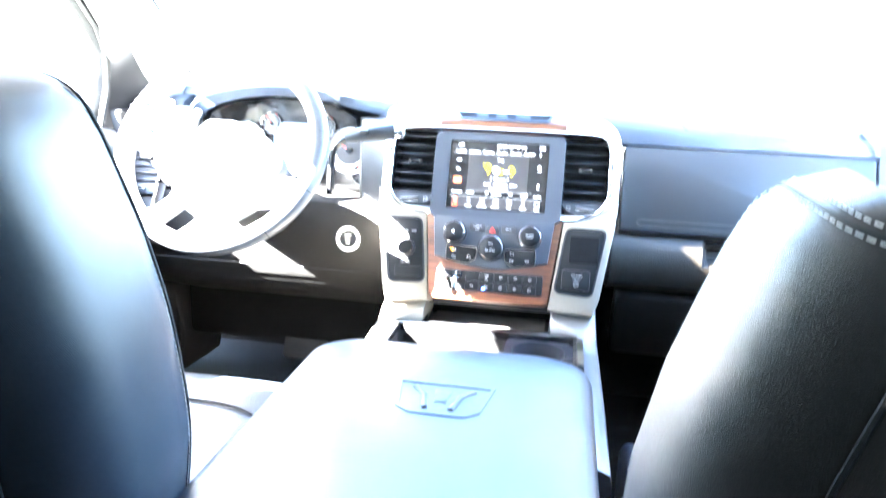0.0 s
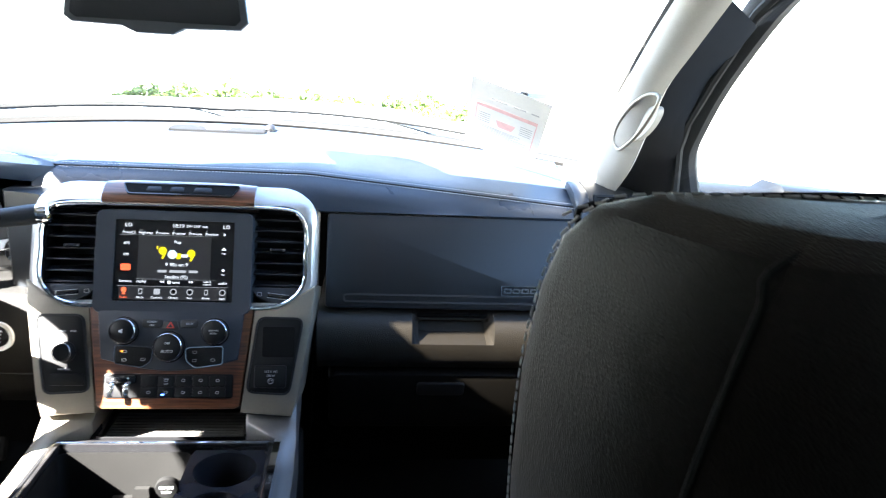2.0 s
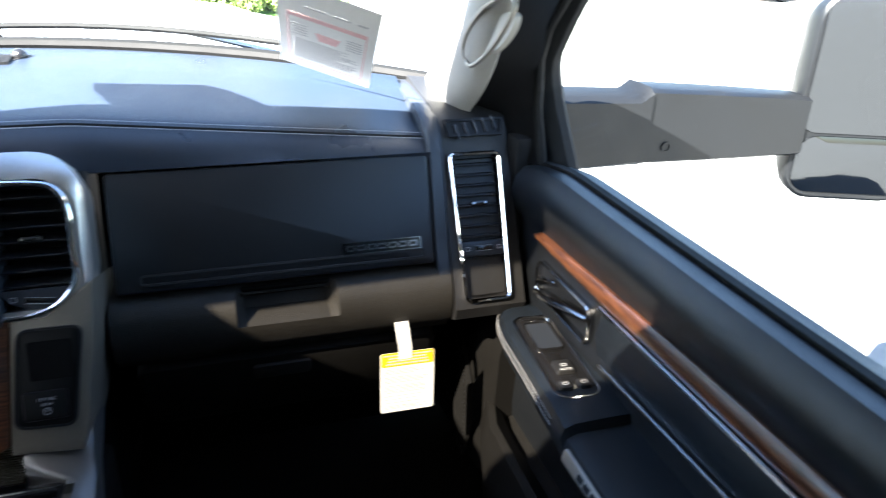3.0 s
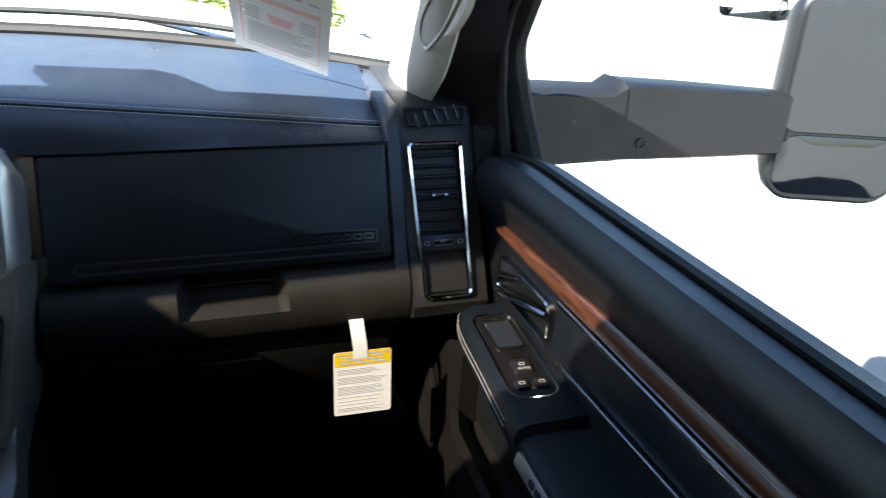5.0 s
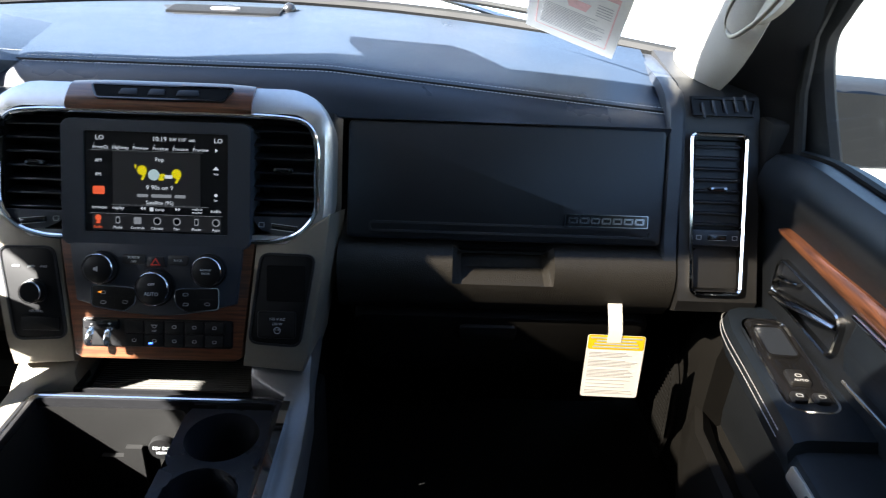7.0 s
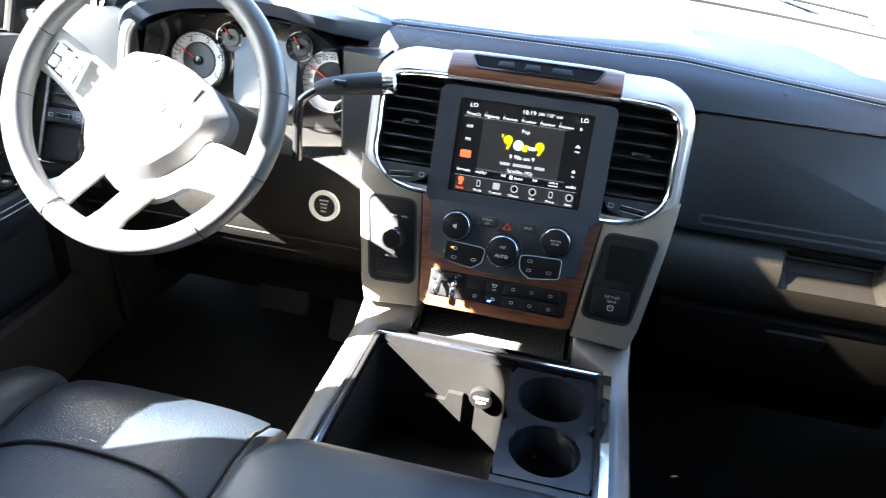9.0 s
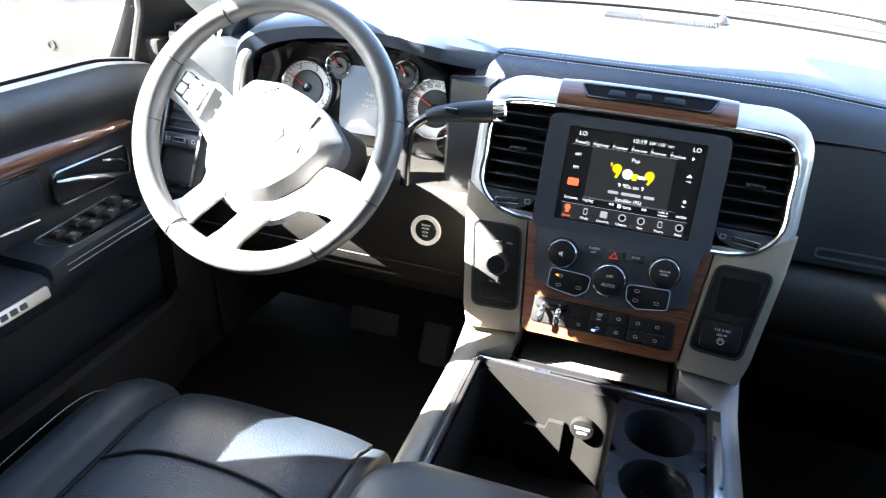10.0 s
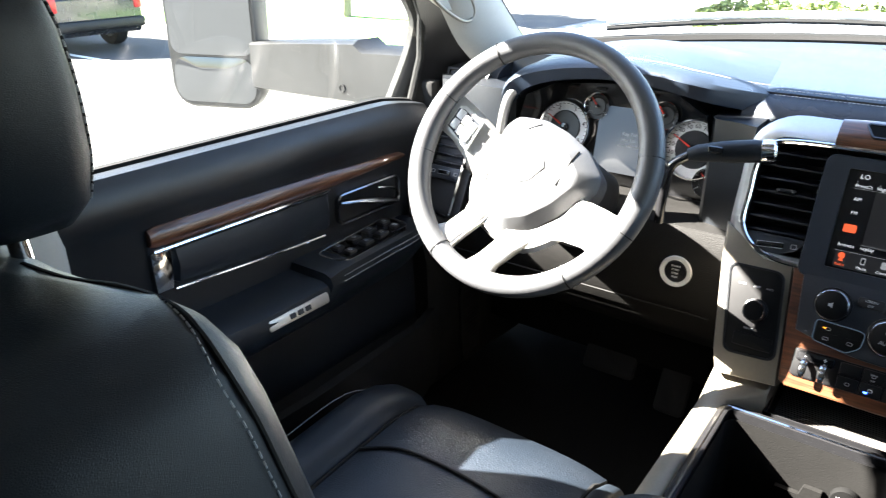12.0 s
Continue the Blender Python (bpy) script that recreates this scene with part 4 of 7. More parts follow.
            frame_ring(bm, disc(0.157, -0.125, 0.0045, 16), 0.0008, 0.0085, 0.009, ST)
            for d in (-0.0015, 0.0015):
                box(bm, (0.157 + d, -0.124, 0.0088), (0.0007, 0.0026, 0.0005), ST)
            part("outlet_mark", bm, M_MARK, pod)


build_stack()


def build_side_vent(sx):
    """Tall chrome-edged vent at the end of the dashboard."""
    v = thing("side_vent", "tall air vent with a bright chrome frame on the dashboard end", "air vent", (sx * 0.77, 0.1, 0.63), "dashboard end vents")
    SV = frame_of((sx * 0.7670, 0.0985, 0.6295), (1, 0, 0), (sx * 0.012, 0.1, 0.207))
    bm = nb()
    o = [(a * (1 + 0.5 * b), b) for a, b in rrect(0.081, 0.234, 0.010)]
    frame_ring(bm, o, 0.0052, -0.004, 0.007, SV, bulge=0.003)
    part("chrome_frame", bm, M_CHROME, v, "bright chrome frame")
    vent(v, SV @ Matrix.Translation((0, 0.043, 0.004)), 0.070, 0.128, 8, tab=0.45)
    bm = nb()
    prism(bm, rrect(0.068, 0.024, 0.003, cy=-0.034), -0.004, 0.004, SV, edge=0.002)
    part("control_strip", bm, M_BEZEL, v)
    thumb_wheel(v, SV @ Matrix.Translation((0, -0.034, 0.005)), 0.026)
    bm = nb()
    o = rrect(0.066, 0.058, 0.006, cy=-0.078)
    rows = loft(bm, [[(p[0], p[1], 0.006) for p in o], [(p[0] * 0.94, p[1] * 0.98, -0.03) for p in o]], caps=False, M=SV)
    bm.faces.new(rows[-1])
    # The pocket's inner shade is put into its near-black colour.
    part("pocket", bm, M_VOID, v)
    # small defroster outlet above it
    d = thing("window_defroster", "small slotted black defroster outlet above the end vent", "air vent", (sx * 0.77, 0.17, 0.765), "dashboard end vents")
    DV = frame_of((sx * 0.775, 0.1745, 0.7655), (1, 0, 0), (0, 0.5, 0.86)) @ Matrix.Translation((0, 0, 0.006))
    bm = nb()
    frame_ring(bm, [(-0.046, -0.014), (0.042, -0.014), (0.048, 0.014), (-0.05, 0.014)], 0.004, 0.0, 0.005, DV)
    prism(bm, [(-0.044, -0.013), (0.040, -0.013), (0.046, 0.013), (-0.048, 0.013)], -0.002, 0.001, DV)
    part("outlet_frame", bm, M_KEY, d)
    for i in range(5):
        bm = nb()
        box(bm, (-0.032 + 0.016 * i, 0, 0.003), (0.0035, 0.024, 0.006), DV @ Matrix.Rotation(radians(12), 4, "Z"), bev=0.001, seg=1)
        part("louvre", bm, M_BEZEL, d)


build_side_vent(1)
build_side_vent(-1)

# ---------------------------------------------------------------- driver's side of the dash
WHEEL = (-0.480, -0.119, 0.719)


def build_cluster():
    c = thing("instrument_cluster", "hooded instrument cluster with white dials and red needles", "instrument cluster", (-0.455, 0.15, 0.7))
    # hood: an arch that runs from the lip back to the windscreen
    arch = [(-0.665, 0.735), (-0.655, 0.775), (-0.625, 0.803), (-0.56, 0.822), (-0.479, 0.832), (-0.39, 0.830), (-0.33, 0.822), (-0.285, 0.812), (-0.250, 0.804), (-0.228, 0.799)]
    arch = [(p.x, p.y) for p in smooth_path([(a, b, 0) for a, b in arch], 4)]
    inn = [(-0.452 + (a + 0.452) * 0.90, b - 0.022) for a, b in arch]
    bm = nb()
    loops = []
    flow = lambda x: min(1.0, max(0.0, (x + 0.345) / 0.115))
    back = lambda a, b: 0.25 * max(0, 0.79 - b) + 0.075 * flow(a) ** 1.5
    for k, (y, f, dz) in enumerate(((0.45, 1.02, -0.012), (0.33, 1.01, 0.012), (0.225, 1.0, 0.014), (0.12, 1.0, 0.004), (0.098, 1.0, -0.002))):
        loops.append([(-0.452 + (a + 0.452) * f, y + (0.0 if k < 3 else back(a, b)), b + dz * (1 - 0.3 * flow(a)) + (0.014 * flow(a) if k < 2 else 0.0)) for a, b in arch])
    loops.append([(-0.452 + (a + 0.452) * 0.985, 0.092 + back(a, b), b - 0.008) for a, b in arch])
    loops.append([(a, 0.098 + back(a, b), b - 0.004) for a, b in inn])
    loops.append([(a, 0.205, b - 0.010) for a, b in inn])
    loft(bm, loops, closed=False, caps=False)
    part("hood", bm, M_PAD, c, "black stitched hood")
    bm = nb()
    stitches(bm, [(-0.452 + (a + 0.452) * 1.0, 0.132 + back(a, b), b + 0.006) for a, b in arch], 0.0052, 0.0036, 0.00055)
    tagged(part("stitching", bm, M_STITCH, c), kind="stuff")
    # shroud inside the hood
    bm = nb()
    o = [(-0.632, 0.60), (-0.63, 0.70), (-0.61, 0.765), (-0.55, 0.792), (-0.45, 0.80), (-0.35, 0.796), (-0.30, 0.768), (-0.285, 0.70), (-0.29, 0.60)]
    loops = [[(a, 0.105, b) for a, b in o], [(-0.455 + (a + 0.455) * 0.96, 0.19, 0.68 + (b - 0.68) * 0.93) for a, b in o]]
    rows = loft(bm, loops, closed=True, caps=False)
    bm.faces.new(rows[-1])
    part("shroud", bm, M_GLOSS, c)
    for x in (-0.54, -0.49, -0.40, -0.345):
        bm = nb()
        box(bm, (x, 0.150, 0.781), (0.016, 0.012, 0.004), bev=0.001)
        part("vent_slit", bm, M_RUBBER, c)
    CL = frame_of((-0.452, 0.183, 0.69), (1, 0, 0), (0, 0.18, 1))
    bm = nb()
    prism(bm, rrect(0.11, 0.115, 0.02, cy=0.0), 0.0, 0.003, CL)
    part("display_panel", bm, M_LCD, c, "pale blue information display")
    for t, v in (("Key Fob", 0.012), ("Has Left", 0.002), ("the Vehicle", -0.008)):
        words(t, 0.0085, CL @ Matrix.Translation((0.006, v, 0.0036)), M_MARK, c)

    def dial(u, v, r, nums, big):
        D = CL @ Matrix.Translation((u, v, 0.0))
        bm = nb()
        lathe(bm, [(r, 0.0), (r, 0.010), (r * 0.97, 0.012), (r * 0.93, 0.011), (r * 0.92, 0.004)], 40, D, caps=False)
        ring = part("dial_ring", bm, M_CHROME, c, "chrome ring")
        bm = nb()
        lathe(bm, [(r * 0.92, 0.003), (r * 0.62 if big else r * 0.9, 0.0035)], 40, D, caps=True)
        part("dial_band", bm, M_DIAL if big else M_DIALD, c)
        bm = nb()
        lathe(bm, [(r * 0.62, 0.004), (r * 0.58, 0.006), (0.001, 0.006)], 32, D)
        part("dial_centre", bm, M_DIALD, c)
        bm = nb()
        for i in range(25 if big else 9):
            a = radians(215 - 250 * i / (24 if big else 8))
            box(bm, (r * 0.86 * math.cos(a), r * 0.86 * math.sin(a), 0.0042), (r * 0.1, 0.0011, 0.0008), D, bev=0)
        tagged(part("tick", bm, M_INK if big else M_MARK, c), kind="stuff")
        for i, tx in enumerate(nums):
            a = radians(215 - 250 * i / max(1, len(nums) - 1))
            words(tx, r * (0.20 if len(nums) > 8 else 0.24), D @ Matrix.Translation((r * 0.75 * math.cos(a), r * 0.75 * math.sin(a), 0.0044)), M_INK if big else M_MARK, c)
        a = radians(150 if big else 130)
        bm = nb()
        tube(bm, [D @ Vector((0, 0, 0.008)), D @ Vector((r * 0.8 * math.cos(a), r * 0.8 * math.sin(a), 0.008))], [0.0018, 0.0008], 6)
        part("needle", bm, M_NEEDLE, c)
        bm = nb()
        lathe(bm, [(r * 0.16, 0.006), (r * 0.15, 0.011), (0.001, 0.012)], 20, D)
        part("needle_hub", bm, M_GLOSS, c)

    dial(-0.118, 0.008, 0.049, ["0", "1", "2", "3", "4", "5"], True)
    dial(0.118, 0.004, 0.051, ["0", "10", "20", "30", "40", "50", "60", "70", "80", "90", "100", "110", "120"], True)
    dial(-0.060, 0.052, 0.024, ["C", "H"], False)
    dial(0.062, 0.052, 0.024, ["E", "F"], False)
    dial(-0.150, -0.045, 0.024, ["L", "H"], False)
    dial(0.150, -0.045, 0.024, ["8", "18"], False)
    # face right of the cluster, joining the centre stack
    bm = nb()
    loft(bm, [[(-0.292, 0.112, z), (-0.285, 0.100, z), (-0.250, 0.092, z), (-0.222, 0.080, z), (-0.222, 0.2, z), (-0.292, 0.2, z)] for z in (0.600, 0.66, 0.735, 0.768)])
    part("side_face", bm, M_DASH, c)
    # driver's outer vent surround and light switch panel
    bm = nb()
    loft(bm, [[(-0.83, 0.16, z), (-0.80, 0.12, z), (-0.72, 0.105, z), (-0.668, 0.10, z), (-0.632, 0.108, z), (-0.632, 0.22, z), (-0.83, 0.22, z)] for z in (0.598, 0.65, 0.72, 0.77)])
    part("outer_face", bm, M_DASH, c)
    bm = nb()
    tube(bm, smooth_path([(-0.656, 0.10, 0.60), (-0.655, 0.095, 0.68), (-0.645, 0.10, 0.75), (-0.63, 0.11, 0.775)]), 0.009, 10)
    part("silver_edge", bm, M_SILVER, c, "satin silver edge trim")
    LS = frame_of((-0.70, 0.099, 0.637), (1, -0.08, 0), (0, 0.05, 1))
    bm = nb()
    prism(bm, rrect(0.075, 0.095, 0.006), -0.01, 0.006, LS, edge=0.002)
    ls = part("light_switch_panel", bm, M_GLOSS, c)
    knob(c, LS @ Matrix.Translation((0, -0.012, 0.006)), 0.017, 0.014, "headlamp knob with a chrome ring")
    bm = nb()
    for k in (-0.02, 0.0, 0.02):
        box(bm, (k, 0.032, 0.0065), (0.010, 0.0022, 0.001), LS)
    tagged(part("light_switch_legend", bm, M_MARK, ls), kind="stuff")


build_cluster()


def build_start_button():
    b = thing("start_button", "round black start button with a silver ring", "start button", (-0.30, 0.06, 0.53))
    B = frame_of((-0.300, 0.0625, 0.529), (1, 0, 0), (0, 0.12, 1))
    bm = nb()
    lathe(bm, [(0.0255, -0.01), (0.0255, 0.004), (0.0245, 0.006), (0.0185, 0.005), (0.018, 0.001)], 36, B, caps=False)
    part("silver_ring", bm, M_RING, b, "satin silver ring")
    bm = nb()
    lathe(bm, [(0.018, -0.004), (0.018, 0.003), (0.0165, 0.0045), (0.001, 0.005)], 32, B)
    part("button", bm, M_GLOSS, b)
    for i, t in enumerate(("ENGINE", "START", "STOP", "RUN")):
        words(t, 0.0042, B @ Matrix.Translation((0, 0.009 - 0.006 * i, 0.0052)), M_MARK, b)


build_start_button()


def build_wheel():
    w = thing("steering_wheel", "dark grey leather steering wheel with silver spokes and a domed hub", "steering wheel", WHEEL)
    W = frame_of(WHEEL, (1, 0, 0), (0, math.sin(radians(30)), math.cos(radians(30))))
    R = 0.180
    bm = nb()
    n = 72
    ring = [W @ Vector((R * math.cos(2 * math.pi * k / n), R * math.sin(2 * math.pi * k / n), 0)) for k in range(n)]
    rows = []
    for k, p in enumerate(ring):
        a = 2 * math.pi * k / n
        out = (W.to_3x3() @ Vector((math.cos(a), math.sin(a), 0)))
        up = W.to_3x3() @ Vector((0, 0, 1))
        ra = 0.0158 + 0.0016 * (abs(math.cos(a)) ** 4)
        rows.append([bm.verts.new(p + out * ra * math.cos(2 * math.pi * j / 14) + up * ra * 1.12 * math.sin(2 * math.pi * j / 14)) for j in range(14)])
    for a, b in zip(rows, rows[1:] + rows[:1]):
        quad_strip(bm, a, b)
    part("rim", bm, M_WHEEL, w, "dark grey leather rim")
    # the wheel stands turned a little clockwise
    W_STRAIGHT = W
    W = W @ Matrix.Rotation(radians(-24), 4, "Z")
    for ang in (2, 178, 208, 332, 35, 145, 262):
        bm = nb()
        a = radians(ang)
        c0 = W @ Vector((R * math.cos(a), R * math.sin(a), 0))
        o, up = W.to_3x3() @ Vector((math.cos(a), math.sin(a), 0)), W.to_3x3() @ Vector((0, 0, 1))
        tube(bm, [c0 + o * 0.0172 * math.cos(2 * math.pi * j / 16) + up * 0.0185 * math.sin(2 * math.pi * j / 16) for j in range(16)], 0.0008, 4, closed=True)
        part("rim_seam", bm, M_RUBBER, w)
    # hub: an airbag cover, sunk behind the rim, that tapers downwards
    hub = [(-0.088, 0.020), (-0.080, 0.042), (-0.040, 0.060), (0.0, 0.064), (0.040, 0.060), (0.080, 0.042), (0.088, 0.020), (0.074, -0.030), (0.050, -0.074), (0.020, -0.101), (-0.020, -0.101), (-0.050, -0.074), (-0.074, -0.030)][::-1]
    hub = rounded(hub, 0.008, 3)
    bm = nb()
    loops = []
    for f, d in ((1.06, -0.085), (1.09, -0.062), (1.09, -0.050), (1.07, -0.047), (0.83, -0.0262), (0.80, -0.0242), (0.74, -0.0228), (0.55, -0.0200), (0.2, -0.018)):
        loops.append([(p[0] * f, -0.012 + (p[1] + 0.012) * f, d) for p in hub])
    loft(bm, loops, M=W)
    hb = part("hub", bm, M_WHEEL, w, "domed dark grey airbag cover", angle=22)
    for k in (-1, 1):
        bm = nb()
        tube(bm, [W @ Vector(q) for q in ((k * 0.050, 0.000, -0.0205), (k * 0.048, 0.020, -0.0222), (k * 0.044, 0.040, -0.0245), (k * 0.038, 0.057, -0.038))], 0.0016, 6)
        part("hub_seam", bm, M_VOID, hb)
    bm = nb()
    prism(bm, [(-0.020, 0.010), (-0.013, -0.018), (0.0, -0.030), (0.013, -0.018), (0.020, 0.010), (0.012, 0.018), (-0.012, 0.018)], -0.022, -0.0165, W, edge=0.0012)
    part("emblem", bm, M_WHEEL, hb, "raised plain emblem shape")
    bm = nb()
    for q in (-1, 1):
        box(bm, (q * 0.008, 0.006, -0.0166), (0.005, 0.008, 0.0012), W, bev=0.0004)
    box(bm, (0, -0.014, -0.0166), (0.004, 0.010, 0.0012), W, bev=0.0004)
    part("emblem_recess", bm, M_WHEEL, hb)
    # silver collar under the hub, side spokes with switch pads, two lower spokes
    bm = nb()
    col = [(-0.100, -0.010), (-0.086, -0.058), (-0.045, -0.104), (0.045, -0.104), (0.086, -0.058), (0.100, -0.010)]
    loft(bm, [[(x * 0.93, y + 0.010, -0.075), (x * 1.02, y - 0.004, -0.066), (x * 1.06, y - 0.012, -0.052), (x * 1.03, y - 0.006, -0.044), (x * 0.86, y + 0.020, -0.042)] for x, y in [(p.x, p.y) for p in smooth_path([(a_, b_, 0) for a_, b_ in col], 4)]], M=W)
    part("collar", bm, M_SILVER, w, "satin silver collar")
    for sx in (-1, 1):
        fl = lambda pts: pts if sx > 0 else [(-p[0], p[1]) for p in pts[::-1]]
        SPK = W @ Matrix.Translation((0, -0.056, -0.034))
        bm = nb()
        loops = []
        for x, yb, yt, d, th in ((0.080, -0.012, 0.058, -0.008, 0.020), (0.105, 0.002, 0.066, 0.004, 0.016), (0.140, 0.014, 0.072, 0.019, 0.014), (0.162, 0.016, 0.074, 0.029, 0.012), (0.178, 0.016, 0.072, 0.034, 0.008)):
            loops.append([(sx * x, yb, d - th), (sx * x, yb - 0.002, d - 0.004), (sx * x, yb + 0.005, d), (sx * x, yt - 0.005, d), (sx * x, yt + 0.002, d - 0.004), (sx * x, yt, d - th)])
        loft(bm, loops, M=SPK)
        sp = part("side_spoke", bm, M_SILVER, w, "satin silver spoke")
        KP = SPK @ Matrix.Rotation(sx * radians(-18), 4, "Y") @ Matrix.Translation((0, 0, -0.0455))
        bm = nb()
        prism(bm, fl([(0.108, 0.012), (0.160, 0.022), (0.163, 0.060), (0.150, 0.067), (0.112, 0.062)]), -0.004, 0.0225, KP, edge=0.002)
        pad = part("switch_pad", bm, M_RING, sp, "grey switch pad")
        bm = nb()
        prism(bm, fl([(0.114, 0.0165), (0.156, 0.0255), (0.157, 0.0575), (0.149, 0.0610), (0.116, 0.0570)]), 0.0222, 0.0230, KP)
        part("key_bed", bm, M_BEZEL, pad)
        for k in range(3):
            for j in range(2):
                bm = nb()
                prism(bm, rrect(0.0118, 0.0150, 0.002, cx=sx * (0.1215 + 0.0132 * k), cy=0.0285 + 0.0032 * k + 0.0170 * j), 0.0225, 0.0255, KP, edge=0.001)
                part("key", bm, M_RING, pad, "grey key")
        arms = (((0.042, -0.080, 0.052, -0.052), (0.038, -0.114, 0.037, -0.044), (0.038, -0.146, 0.036, -0.024), (0.042, -0.172, 0.052, -0.004)),)
        for arm in arms:
            bm = nb()
            loops = []
            for i, (x, y, wd, d) in enumerate(arm):
                nx_ = arm[min(i + 1, 3)]
                pv_ = arm[max(i - 1, 0)]
                dirn = Vector((nx_[0] - pv_[0], nx_[1] - pv_[1])).normalized()
                nrm = Vector((dirn.y, -dirn.x))
                loops.append([(sx * (x + nrm.x * q[0]), y + nrm.y * q[0], d + q[1]) for q in rrect(wd, 0.018, 0.006, 3)])
            loft(bm, loops, M=W)
            part("lower_spoke", bm, M_SILVER, w, "satin silver lower spoke")
    # column shroud and stalks
    W = W_STRAIGHT
    bm = nb()
    ax = W.to_3x3() @ Vector((0, 0, -1))
    loops = []
    for k, (d, a, b) in enumerate(((0.03, 0.052, 0.050), (0.07, 0.062, 0.062), (0.14, 0.066, 0.066), (0.24, 0.06, 0.07))):
        lp = [(p[0], p[1] - 0.01, -d) for p in superloop(0, 0, 0, a, b, 3.2, 20)]
        loops.append(lp)
    loft(bm, loops, M=W)
    part("column_shroud", bm, M_PLASTIC, w)
    bm = nb()
    tube(bm, [W @ Vector((-0.05, 0.02, -0.07)), W @ Vector((-0.13, 0.035, -0.065)), W @ Vector((-0.17, 0.04, -0.06))], [0.008, 0.007, 0.009], 10)
    part("indicator_stalk", bm, M_PLASTIC, w)
    # gear lever on the column
    g = thing("gear_lever", "black column gear lever with a chrome tip", "gear lever", (-0.30, 0.02, 0.69))
    p0, p1, p2, p3 = Vector((-0.316, -0.006, 0.630)), Vector((-0.311, -0.013, 0.690)), Vector((-0.303, -0.017, 0.722)), Vector((-0.280, -0.015, 0.740))
    bm = nb()
    tube(bm, smooth_path([p0, p1, p2, p3], 6), 0.0068, 10)
    part("stem", bm, M_GLOSS, g)
    bm = nb()
    path = [(-0.284, -0.016, 0.7395), (-0.272, -0.012, 0.743), (-0.24, -0.006, 0.749), (-0.205, 0.000, 0.754), (-0.192, 0.002, 0.7555)]
    tube(bm, path, [0.008, 0.0115, 0.0145, 0.0155, 0.0150], 14)
    part("grip", bm, M_LEATHER, g)
    bm = nb()
    tube(bm, [(-0.193, 0.002, 0.7553), (-0.186, 0.003, 0.756), (-0.178, 0.004, 0.757), (-0.176, 0.0045, 0.7573)], [0.0155, 0.0165, 0.0155, 0.012], 16)
    part("tip", bm, M_CHROME, g, "chrome tip")
    bm = nb()
    box(bm, (-0.247, -0.020, 0.7535), (0.020, 0.007, 0.010), bev=0.003)
    part("button", bm, M_GLOSS, g)
    # pedals
    for x, wd, nm in ((-0.47, 0.11, "brake_pedal"), (-0.33, 0.06, "accelerator_pedal")):
        p = thing(nm, "black ribbed rubber pedal in the footwell", "pedal", (x, 0.3, 0.2))
        PF = frame_of((x, 0.27, 0.20), (1, 0, 0), (0, 0.5, 1))
        bm = nb()
        prism(bm, rrect(wd, 0.065 if wd > 0.1 else 0.14, 0.01), -0.008, 0.008, PF, edge=0.004)
        part("pad", bm, M_RUBBER, p)
        bm = nb()
        tube(bm, [PF @ Vector((0, 0, -0.008)), PF @ Vector((0, 0.1, -0.04)), PF @ Vector((0, 0.2, -0.12))], 0.009, 8)
        part("arm", bm, M_GLOSS, p)


build_wheel()

# ---------------------------------------------------------------- centre console
LID_Z = 0.510


